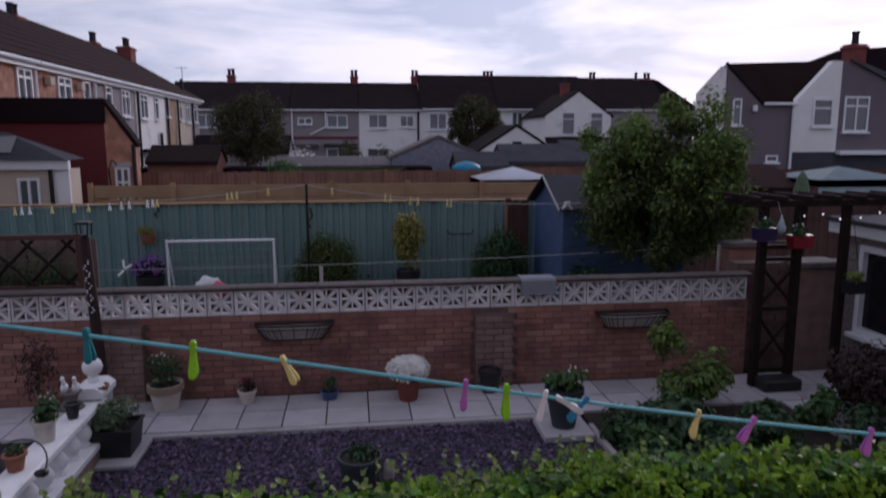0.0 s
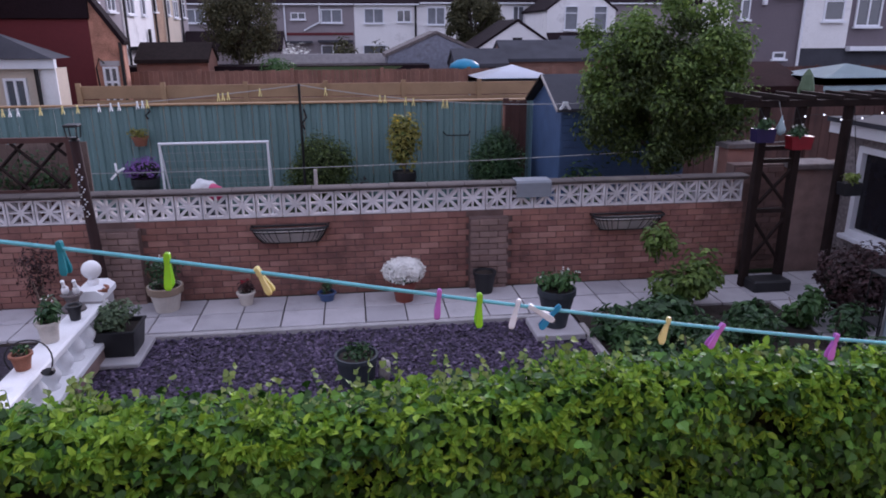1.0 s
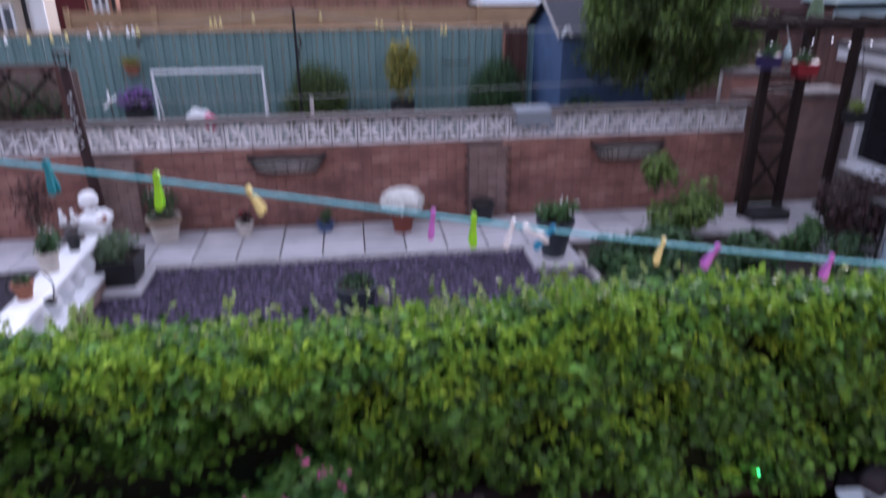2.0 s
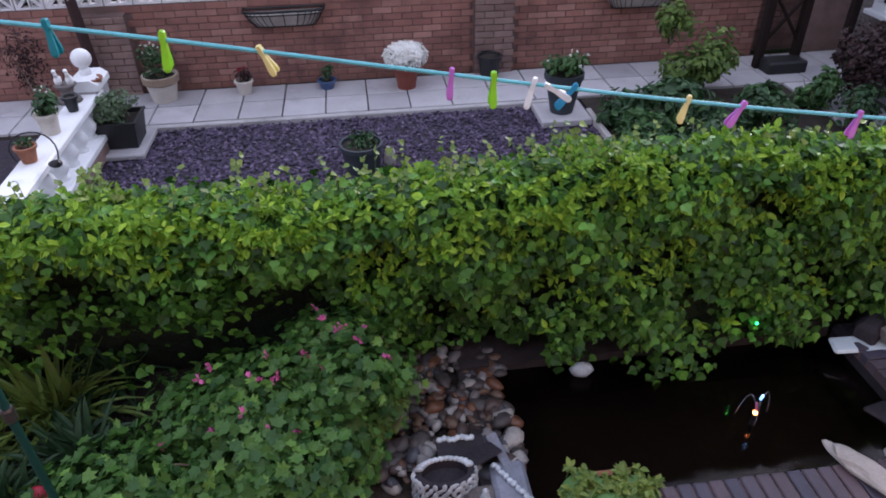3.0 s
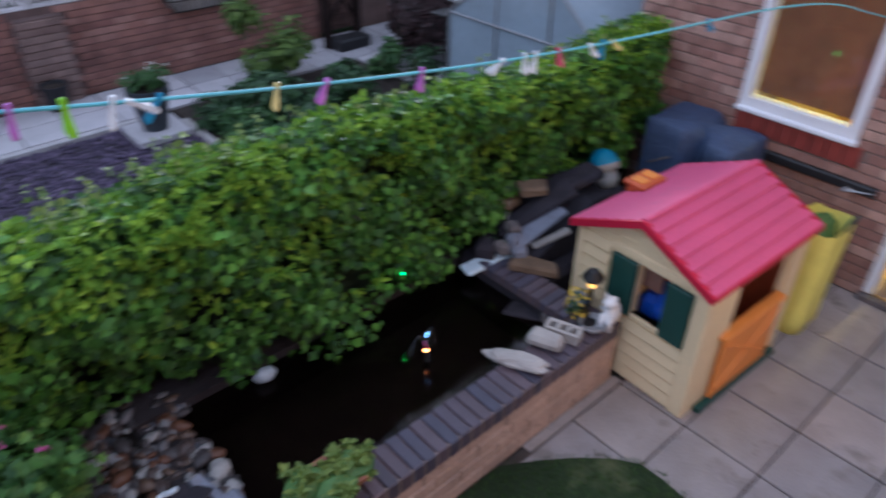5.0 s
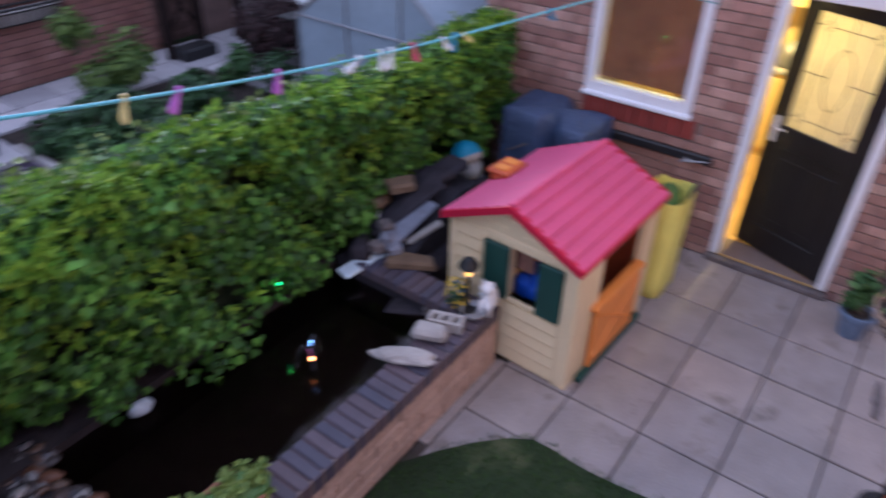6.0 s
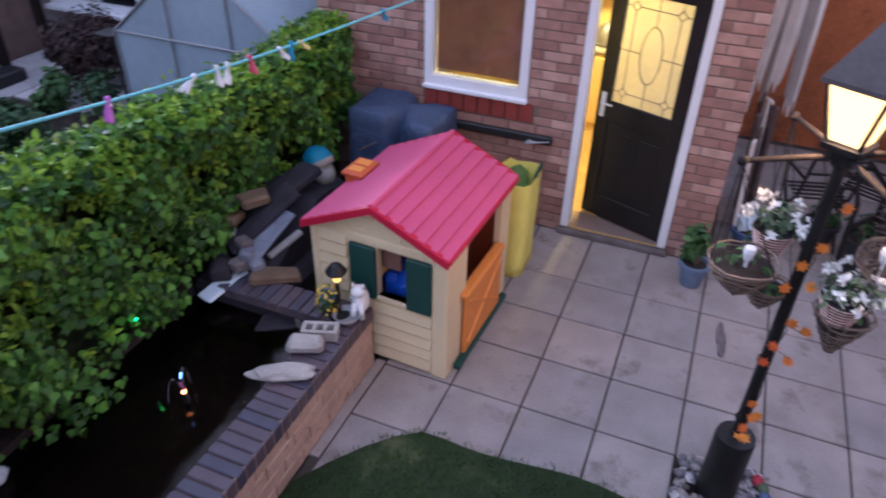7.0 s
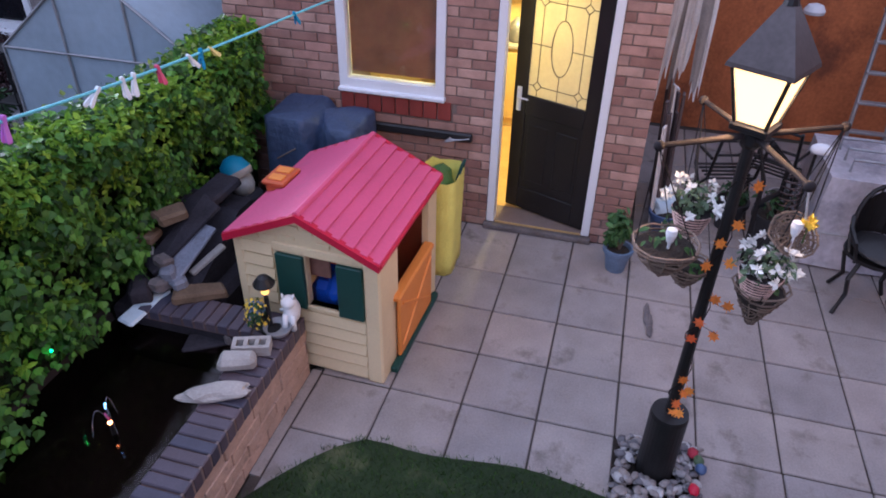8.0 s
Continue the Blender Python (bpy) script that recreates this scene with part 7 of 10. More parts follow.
def pot(name, loc, r, h, material, label, rim=0.012, taper=0.72, group="", square=False, cat="plant pot"):
    """A planter with wall, rim and soil, standing at loc."""
    ob = thing(name, loc, label, cat, group)
    bm = B()
    if square:
        for z0, z1, a, b in ((0, h, taper, 1.0),):
            lo_ = [bm.verts.new((sx * r * a, sy * r * a, z0)) for sx, sy in ((-1, -1), (1, -1), (1, 1), (-1, 1))]
            hi_ = [bm.verts.new((sx * r * b, sy * r * b, z1)) for sx, sy in ((-1, -1), (1, -1), (1, 1), (-1, 1))]
            hi2 = [bm.verts.new((sx * (r * b + rim), sy * (r * b + rim), z1)) for sx, sy in ((-1, -1), (1, -1), (1, 1), (-1, 1))]
            hi3 = [bm.verts.new((sx * (r * b + rim), sy * (r * b + rim), z1 + 0.02)) for sx, sy in ((-1, -1), (1, -1), (1, 1), (-1, 1))]
            in_ = [bm.verts.new((sx * (r * b - 0.015), sy * (r * b - 0.015), z1 + 0.02)) for sx, sy in ((-1, -1), (1, -1), (1, 1), (-1, 1))]
            dn = [bm.verts.new((sx * (r * b - 0.02), sy * (r * b - 0.02), z1 - 0.05)) for sx, sy in ((-1, -1), (1, -1), (1, 1), (-1, 1))]
            for p, q in ((lo_, hi_), (hi_, hi2), (hi2, hi3), (hi3, in_), (in_, dn)):
                for i in range(4):
                    bm.faces.new((p[i], p[(i + 1) % 4], q[(i + 1) % 4], q[i]))
            bm.faces.new(lo_[::-1]), bm.faces.new(dn)
    else:
        lathe(bm, [(r * taper, 0), (r * (taper + (1 - taper) * 0.55), h * 0.5), (r, h * 0.84), (r + rim, h * 0.85), (r + rim, h), (r - 0.008, h), (r - 0.015, h - 0.035), (0.01, h - 0.03)], 24)
    part("pot", bm, material, ob, smooth=False)
    bm = B()
    if square:
        span(bm, (-r + 0.03, -r + 0.03, h - 0.045), (r - 0.03, r - 0.03, h - 0.02))
    else:
        lathe(bm, [(r - 0.018, h - 0.03), (r * 0.5, h - 0.012), (0.01, h - 0.015)], 16)
    part("soil", bm, M["soil"], ob)
    return ob


sedum = pot("terracotta_trough", (-3.34, 0.66, PZ + 0.003), 0.10, 0.11, M["terracotta"], "terracotta pot of yellow-green sedum on the pond wall", square=True)
for k, (x, y) in enumerate(((-3.45, 0.69), (-3.25, 0.65), (-3.36, 0.60))):
    rg_ = np.random.default_rng(40 + k)
    ob = thing("sedum_plant", (x, y, PZ + 0.09), "rosettes of yellow-green sedum spilling over its pot", "plant", "sedum rosettes")
    P_, U_ = [], []
    for j in range(24):
        a = rg_.uniform(0, 6.28)
        c = np.array([0.13 * rg_.uniform(0, 1) * math.cos(a), 0.10 * rg_.uniform(0, 1) * math.sin(a), rg_.uniform(0.0, 0.08)])
        for q in range(16):
            b = q * 2.4
            P_.append(c + np.array([0.004 * math.cos(b), 0.004 * math.sin(b), 0.002 * q])), U_.append((-math.cos(b) * 0.5, -math.sin(b) * 0.5, 0.3 + q * 0.06))
    bm = B()
    lump(bm, (0, 0, 0.02), (0.11, 0.09, 0.07), 0.3, 2, k)
    part("inner_foliage", bm, M["leaf_mid"], ob)
    piece("rosette", leaves("rosette", OVAL_LEAF, P_, U_, rg_.uniform(0.032, 0.052, len(P_)), M["leaf_lime"], -0.1, rg_), ob, Matrix())

# stones, brick and figures on the coping
bm = B()
lump(bm, (0, 0, 0), (0.185, 0.062, 0.035), 0.35, 3, 6)
st = solid("flat_stone", bm, M["rock_pale"], "long flat pale stone lying on the pond wall", "stone", smooth=False)
st.location, st.rotation_euler = (-2.13, 0.68, PZ + 0.035), (0.08, 0, radians(-62))
bm = B()
box(bm, (0, 0, 0), (0.20, 0.12, 0.085), 0.025)
for v in bm.verts:
    v.co += Vector((noise.noise(v.co * 9) * 0.02, noise.noise(v.co * 8 + Vector((3, 0, 0))) * 0.02, noise.noise(v.co * 7 + Vector((0, 5, 0))) * 0.015))
st = solid("grey_rock", bm, M["rock_pale"], "angular grey-white rock on the pond wall", "rock")
st.location, st.rotation_euler = (-1.90, 0.68, PZ + 0.046), (0, 0.05, radians(-70))
hb = thing("perforated_brick", (-1.76, 0.67, PZ + 0.004), "pale brick with three round holes lying on the pond wall", "brick")
bm = B()
H2 = 0.065
span(bm, (-0.105, -0.05, 0), (0.105, 0.05, 0.012))
for y0, y1 in ((-0.05, -0.026), (0.026, 0.05)):
    span(bm, (-0.105, y0, 0.012), (0.105, y1, H2), 0.003)
for x0, x1 in ((-0.105, -0.082), (-0.042, -0.020), (0.020, 0.042), (0.082, 0.105)):
    span(bm, (x0, -0.0262, 0.012), (x1, 0.0262, H2 - 0.001))
part("brick_body", bm, M["rock_pale"], hb)
hb.rotation_euler = (0, 0, radians(-70))
bm = B()
lump(bm, (0, 0, 0.075), (0.058, 0.045, 0.075), 0.1, 2, 1)
lump(bm, (-0.03, 0, 0.165), (0.042, 0.042, 0.038), 0.08, 2, 2)
for sy in (-1, 1):
    rod(bm, (-0.03, sy * 0.024, 0.19), (-0.032, sy * 0.03, 0.222), 0.014, 0.002, 6)
    rod(bm, (-0.05, sy * 0.02, 0.09), (-0.062, sy * 0.022, 0.0), 0.014, 0.016, 6)
tube(bm, [(0.05, 0.02, 0.02), (0.075, 0.05, 0.03), (0.05, 0.08, 0.03)], 0.011, 6)
cat = solid("animal_figurine", bm, M["white_paint"], "small white glazed animal figurine on the pond wall", "figurine", smooth=True)
cat.location, cat.rotation_euler, cat.scale = (-1.47, 0.56, PZ + 0.003), (0, 0, radians(10)), (1.15, 1.15, 1.08)
sol = thing("solar_lantern", (-1.56, 0.66, PZ + 0.003), "small black solar lantern glowing amber with yellow flowers", "lantern")
bm = B()
lathe(bm, [(0.06, 0), (0.06, 0.012), (0.015, 0.02), (0.012, 0.17)], 14)
part("stand", bm, M["metal_black"], sol)
bm = B()
lathe(bm, [(0.012, 0.185), (0.021, 0.192), (0.019, 0.222), (0.012, 0.23)], 12)
part("glow_cup", bm, M["glow_warm"], sol, "glowing amber cup")
bm = B()
lathe(bm, [(0.055, 0.232), (0.058, 0.24), (0.03, 0.27), (0.004, 0.28)], 16)
part("cap", bm, M["metal_black"], sol)
sol.scale = (1.08, 1.08, 1.38)
rg_ = np.random.default_rng(6)
P_, U_ = ball_points(rg_, 60, (-0.03, 0.05, 0.09), (0.06, 0.06, 0.08), 0.3)
piece("foliage", leaves("foliage", OVAL_LEAF, P_, U_ + [0, 0, 0.5], np.full(60, 0.03), M["leaf_dark"], 0.2, rg_), sol, Matrix())
P_, U_ = ball_points(rg_, 90, (-0.03, 0.05, 0.09), (0.07, 0.07, 0.08), 0.8)
piece("blossom", leaves("blossom", PETAL, P_, U_ + [-0.3, -0.2, 0.5], np.full(90, 0.02), M["petal_yellow"], 0, rg_), sol, Matrix())
bm = B()
lathe(bm, [(0.055, 0), (0.07, 0.015), (0.085, 0.05), (0.08, 0.05), (0.06, 0.018), (0.01, 0.015)], 18)
b_ = solid("glass_dish", bm, M["metal_grey"], "small grey dish under the lantern", "dish", smooth=True)
b_.location = (-1.58, 0.60, PZ + 0.003)
bm = B()
for i in range(4):
    box(bm, (0.012 * i, 0.01 * (i % 2), 0.02 + 0.016 * i), (0.10, 0.07, 0.014), 0.004, Matrix.Rotation(0.4 * i, 3, "Z"))
b_ = solid("crumpled_packet", bm, M["pot_denim"], "crumpled pale blue packet on the wall corner", "packet")
b_.location = (-1.50, 0.78, PZ + 0.003)

# waterfall of stacked stones, white tray and the fountain
random.seed(5)
falls = [("rock_dark", (-1.16, 1.45, 0.72), (0.58, 0.17, 0.035), -27, -28), ("slate_pale", (-1.25, 1.36, 0.66), (0.42, 0.14, 0.030), -15, -26), ("rock_pale", (-1.19, 1.27, 0.59), (0.27, 0.045, 0.035), -24, -18),
         ("rock_tan", (-1.41, 1.21, 0.50), (0.31, 0.13, 0.06), -59, 4), ("rock_tan", (-1.11, 1.54, 0.83), (0.21, 0.12, 0.07), -38, -10), ("rock_tan", (-1.22, 1.64, 0.72), (0.17, 0.11, 0.06), 12, 6), ("rock_pale", (-1.29, 1.64, 0.65), (0.10, 0.09, 0.03), 30, 0),
         ("slate_pale", (-1.40, 1.41, 0.60), (0.12, 0.10, 0.09), 20, 8), ("rock", (-1.35, 1.47, 0.64), (0.11, 0.09, 0.08), 60, 0), ("rock", (-1.46, 1.44, 0.55), (0.12, 0.10, 0.09), -20, 5), ("slate_pale", (-1.42, 1.33, 0.56), (0.10, 0.08, 0.07), 45, 0), ("rock_dark", (-1.50, 1.55, 0.52), (0.18, 0.14, 0.12), 25, 0),
         ("rock_dark", (-1.64, 1.05, 0.335), (0.26, 0.16, 0.05), -55, 3), ("rock", (-1.56, 0.94, 0.36), (0.15, 0.11, 0.07), 40, 4), ("rock_dark", (-1.05, 1.30, 0.60), (0.50, 0.10, 0.05), -25, -24), ("rock_dark", (-0.80, 1.45, 0.80), (0.40, 0.22, 0.06), -25, -20)]
for k, (mt, c, s, r, pitch) in enumerate(falls):
    bm = B()
    box(bm, (0, 0, 0), s, min(s) * 0.22)
    for v in bm.verts:
        v.co += Vector((noise.noise(v.co * 7 + Vector((k, 0, 0))), noise.noise(v.co * 7 + Vector((0, k, 3))), 0.5 * noise.noise(v.co * 6 + Vector((5, 0, k))))) * min(s[0], s[1]) * 0.28
    ob = solid("waterfall_stone", bm, M[mt], {"rock_dark": "flat dark slate stone in the pond waterfall", "rock_tan": "tan sandstone piece in the pond waterfall", "slate_pale": "long blue-grey slate slab in the pond waterfall", "rock_pale": "pale stone in the pond waterfall"}.get(mt, "grey-brown stone in the pond waterfall"), "stone", group="waterfall stones")
    ob.location, ob.rotation_euler = c, (random.uniform(-0.08, 0.08), radians(pitch), radians(r))
bm = B()
span(bm, (-1.60, 1.12, 0.0), (-0.75, 1.75, 0.42), 0.04)
prism(bm, [(-1.46, 0.40), (-1.40, 0.48), (-0.80, 0.74), (-0.62, 0.74), (-0.62, 0.40)], "y", 1.24, 1.74)
for v in bm.verts:
    v.co.z += 0.05 * noise.noise(v.co * 3)
solid("waterfall_mound", bm, M["rock_dark"], "dark stone-faced mound behind the pond", "mound", "structure")
bm = B()
box(bm, (0, 0, 0), (0.34, 0.12, 0.03), 0.02)
for v in bm.verts:
    v.co.z += 0.9 * v.co.x ** 2
ob = solid("white_tray", bm, M["tray_white"], "pale blue-white plastic spillway tray of the waterfall", "tray")
ob.location, ob.rotation_euler = (-1.565, 1.50, 0.437), (0.12, -0.14, radians(-12))
fountain = thing("fountain", (-2.40, 1.13, 0.345), "small lit pond fountain with arching water", "fountain")
bm = B()
rod(bm, (0, 0, -0.05), (0, 0, 0.07), 0.012, 0.008, 8)
part("nozzle", bm, M["metal_black"], fountain)
bm = B()
bmesh.ops.create_uvsphere(bm, u_segments=10, v_segments=8, radius=0.012, matrix=Matrix.Translation((0, 0, 0.085)))
part("light", bm, M["glow_fount"], fountain, "small orange light")
WATER = glassy("jet_water", (0.85, 0.9, 1.0), 0.1, 0.8, 0.25)
for k, (a, h, r) in enumerate(((0.4, 0.15, 0.11), (2.5, 0.13, 0.09), (4.4, 0.16, 0.04))):
    bm = B()
    tube(bm, [(r * t * math.cos(a), r * t * math.sin(a), 0.09 + h * (1 - (2 * t - 0.9) ** 2) - h * 0.19) for t in np.linspace(0, 1, 9)], 0.0014, 5)
    part("jet", bm, WATER, fountain)
for (dx, dy, dz), c in (((0.0, 0.0, 0.125), "petal_pink"), ((0.02, 0.01, 0.20), "glow_blue"), ((-0.01, 0, 0.16), "petal_pink")):
    bm = B()
    rod(bm, (dx, dy, dz), (dx * 0.6, dy, dz - 0.03), 0.005, 0.005, 6)
    part("light_spark", bm, M[c], fountain)
bm = B()
lump(bm, (-3.17, 1.60, 0.39), (0.065, 0.045, 0.05), 0.25, 2, 2)
solid("pale_ornament", bm, M["shell"], "pale rounded stone ornament at the water's edge", "ornament", smooth=True)
bm = B()
lump(bm, (0, 0, 0.10), (0.10, 0.085, 0.11), 0.15, 2, 3)
lathe(bm, [(0.112, 0.14), (0.118, 0.19), (0.09, 0.26), (0.04, 0.30), (0.005, 0.305)], 18)
gn = solid("garden_ornament", bm, [M["rock_pale"], M["peg_blue"]], "round garden ornament with a blue dome top", "ornament", smooth=True)
for p in gn.data.polygons:
    if p.center.z > 0.185:
        p.material_index = 1
gn.location, gn.rotation_euler = (-0.36, 1.43, 0.585), (-0.5, 0.12, 0)
bm = B()
span(bm, (-0.60, 1.36, 0.0), (-0.24, 1.66, 0.60), 0.03)
solid("ornament_plinth", bm, M["rock_dark"], "dark block under the garden ornament", "plinth")
bm = B()
lump(bm, (0, 0, 0), (0.07, 0.03, 0.05), 0.5, 2, 4)
ob = solid("pale_tuft", bm, M["cloth_grey"], "pale withered scrap caught in the hedge", "scrap")
ob.location = (-2.42, 1.68, 1.10)
for (x, y, z) in ((-2.24, 1.53, 0.67),):
    bm = B()
    bmesh.ops.create_uvsphere(bm, u_segments=8, v_segments=6, radius=0.009, matrix=Matrix.Translation((x, y, z)))
    solid("hedge_light", bm, M["glow_green"], "tiny green garden light among the leaves", "light")
    led = new("hedge_led", bpy.data.lights.new("hedge_led", "POINT"))
    led.data.energy, led.data.color, led.data.shadow_soft_size = 0.06, (0.08, 1.0, 0.12), 0.012
    led.location = (x - 0.03, y - 0.03, z + 0.01)

# ---- by the back door ----
bp = pot("blue_pot", (0.33, -1.27, 0), 0.105, 0.20, M["pot_denim"], "mottled blue glazed pot with a leafy plant by the door", taper=0.7)
bush("pot_plant", (0.33, -1.27, 0.17), (0.12, 0.12, 0.17), M["leaf_mid"], 260, 0.07, "small leafy green plant in the blue pot", "plant", OVAL_LEAF, 51, 0.3, 4, 5)

# side yard: planks, hung boards, ladder, covered furniture, chair
bm = B()
rng = np.random.default_rng(12)
for i in range(11):
    bm = B()
    y = -1.42 - 0.04 * (i % 4)
    x = 1.05 + 0.075 * i
    top = rng.uniform(0.85, 1.25)
    box(bm, (0, 0, top / 2), (0.065, 0.022, top), 0.004)
    ob = solid("timber_plank", bm, M["wood_umber"] if i % 5 else M["wood_pale"], "dark brown plank leaning on the side wall" if i % 5 else "pale plank leaning on the side wall", "plank", group="leaning planks")
    ob.location, ob.rotation_euler = (x, y - 0.10, 0), (rng.uniform(-0.09, -0.03), rng.uniform(-0.12, 0.06), rng.uniform(-0.5, 0.5))
rail_ = thing("hanging_rail", (1.02, -1.33, 2.35), "thin metal rail bracketed to the side wall", "rail")
bm = B()
rod(bm, (0, 0.01, 0), (0, -0.42, 0), 0.008, 0.008, 6)
part("bar", bm, M["metal_grey"], rail_)
rng = np.random.default_rng(31)
# long pale boards, drawn as thin wavy strips hung from the rail
for i in range(9):
    bm = B()
    n = 9
    lo_, mid_, hi_ = [], [], []
    bot = -rng.uniform(0.85, 1.2)
    wide = rng.uniform(0.040, 0.075)
    for k in range(n):
        u = (k / (n - 1) - 0.5) * wide
        w = 0.004 * math.sin(k * 1.1 + i)
        lo_.append(bm.verts.new((w * 1.4, u * 0.75, bot - 0.05 * math.sin(k * 0.8 + i)))), mid_.append(bm.verts.new((w, u * 1.1 + rng.normal(0, 0.002), bot * 0.5))), hi_.append(bm.verts.new((w * 0.4, u, 0)))
    for p, q in ((lo_, mid_), (mid_, hi_)):
        for k in range(n - 1):
            bm.faces.new((p[k], p[k + 1], q[k + 1], q[k]))
    bmesh.ops.solidify(bm, geom=bm.faces[:], thickness=0.005)
    pale = (i % 4 != 2)
    ob = solid("hung_cloth", bm, M["wood_pale"] if pale else M["wood_grey"], "pale thin board hanging on a rail" if pale else "greyish thin board hanging on a rail", "cloth", group="hung cloths")
    ob.location, ob.rotation_euler = (1.02 + 0.004 * (i % 3 - 1), -1.38 - 0.030 * i, 2.352), (rng.uniform(-0.05, 0.03), rng.uniform(-0.05, 0.05), rng.uniform(-0.3, 0.3))
gl_ = thing("garden_light", (1.0, -2.58, 0), "white oval garden light on a thin dark stake", "garden light")
bm = B()
rod(bm, (0, 0, 0), (0, 0, 0.88), 0.012, 0.012, 6)
part("stake", bm, M["metal_black"], gl_)
bm = B()
lump(bm, (0, -0.03, 0.91), (0.05, 0.085, 0.045), 0.05, 3, 1)
part("globe", bm, M["canvas_white"], gl_, smooth=True)
ladder = thing("step_ladder", (2.35, -3.35, 0), "grey folded step ladder against the yard wall", "ladder")
for y in (-0.17, 0.17):
    bm = B()
    rod(bm, (0, y, 0), (0.35, y * 0.8, 1.75), 0.02, 0.02, 6)
    part("stile", bm, M["metal_grey"], ladder)
for k in range(6):
    bm = B()
    f = 0.14 + k * 0.15
    box(bm, (0.35 * f, 0, 1.75 * f), (0.07, 0.32, 0.025), 0.004)
    part("rung", bm, M["metal_grey"], ladder)
cov = thing("covered_table", (1.25, -3.10, 0), "garden furniture wrapped in a grey translucent cover", "furniture cover")
bm = B()
rows_ = []
for j in range(9):
    f = j / 8
    rr = []
    for i in range(32):
        a = 2 * math.pi * i / 32
        sx, sy = math.cos(a), math.sin(a)
        k = 1 / max(abs(sx), abs(sy)) ** 0.92
        w = (1.10 - 0.12 * f) * (1 + 0.035 * noise.noise(Vector((sx * 3, sy * 3, f * 2))))
        rr.append(bm.verts.new((0.42 * sx * k * w, 0.42 * sy * k * w, 0.02 + 0.75 * f)))
    rows_.append(rr)
for p, q in zip(rows_, rows_[1:]):
    for i in range(32):
        bm.faces.new((p[i], p[(i + 1) % 32], q[(i + 1) % 32], q[i]))
c = bm.verts.new((0, 0, 0.75))
for i in range(32):
    bm.faces.new((rows_[-1][i], rows_[-1][(i + 1) % 32], c))
part("cover", bm, M["cover"], cov, smooth=False)
bm = B()
tube(bm, [(0.455 * math.cos(a) / max(abs(math.cos(a)), abs(math.sin(a))) ** 0.92, 0.455 * math.sin(a) / max(abs(math.cos(a)), abs(math.sin(a))) ** 0.92, 0.30 + 0.02 * math.sin(a * 3)) for a in np.linspace(0, 2 * math.pi, 41)], 0.006, 5)
part("tie_cord", bm, M["wire"], cov)
for k_ in range(3):
    bm = B()
    tube(bm, [(-0.25 + 0.2 * k_, -0.3, 0.745), (-0.25 + 0.2 * k_, -0.3, 0.86), (-0.25 + 0.2 * k_, 0.25, 0.86), (-0.25 + 0.2 * k_, 0.25, 0.745)], 0.012, 6)
    part("chair_rail", bm, M["metal_grey"], cov)
chair = thing("iron_chair", (0.40, -3.02, 0), "black cast iron garden chair with curved legs", "chair")
bm = B()
lathe(bm, [(0.20, 0.42), (0.22, 0.43), (0.22, 0.455), (0.02, 0.46)], 20)
part("seat", bm, M["metal_black"], chair)
for a in (0.6, 2.3, 3.9, 5.4):
    bm = B()
    cx, cy = math.cos(a), math.sin(a)
    tube(bm, [(0.17 * cx, 0.17 * cy, 0.43), (0.24 * cx, 0.24 * cy, 0.30), (0.19 * cx, 0.19 * cy, 0.15), (0.27 * cx, 0.27 * cy, 0.0)], 0.016, 6)
    part("leg", bm, M["metal_black"], chair)
bm = B()
tube(bm, [(0.20 * math.cos(a) + 0.02, 0.21 * math.sin(a), 0.45 + 0.42 * math.sin((a + 1.9) / 3.8 * math.pi)) for a in np.linspace(-1.9, 1.9, 15)], 0.016, 6)
for a in np.linspace(-1.3, 1.3, 6):
    rod(bm, (0.2 * math.cos(a), 0.2 * math.sin(a), 0.45), (0.2 * math.cos(a) + 0.02, 0.21 * math.sin(a), 0.45 + 0.42 * math.sin((a + 1.9) / 3.8 * math.pi)), 0.009, 0.009, 5)
part("backrest", bm, M["metal_black"], chair)
bm = B()
prev_ = None
for a in np.linspace(-1.25, 1.25, 11):
    hgt = 0.47 + 0.36 * math.sin((a + 1.9) / 3.8 * math.pi)
    col_ = [bm.verts.new((rr_ * math.cos(a) + 0.01, rr_ * math.sin(a), zz_)) for rr_, zz_ in ((0.198, 0.50), (0.206, 0.50), (0.206, hgt), (0.198, hgt))]
    if prev_:
        for k in range(4):
            bm.faces.new((prev_[k], prev_[(k + 1) % 4], col_[(k + 1) % 4], col_[k]))
    else:
        bm.faces.new(col_)
    prev_ = col_
bm.faces.new(prev_[::-1])
part("cast_panel", bm, M["metal_black"], chair)
for sg_ in (-1, 1):
    bm = B()
    tube(bm, [(0.10, sg_ * 0.20, 0.66), (-0.05, sg_ * 0.24, 0.64), (-0.18, sg_ * 0.23, 0.60), (-0.19, sg_ * 0.19, 0.46)], 0.018, 6)
    part("armrest", bm, M["metal_black"], chair)
bm = B()
lump(bm, (-0.02, 0, 0.50), (0.20, 0.20, 0.05), 0.15, 3, 4)
part("cushion", bm, M["pot_black"], chair, "black seat cushion")
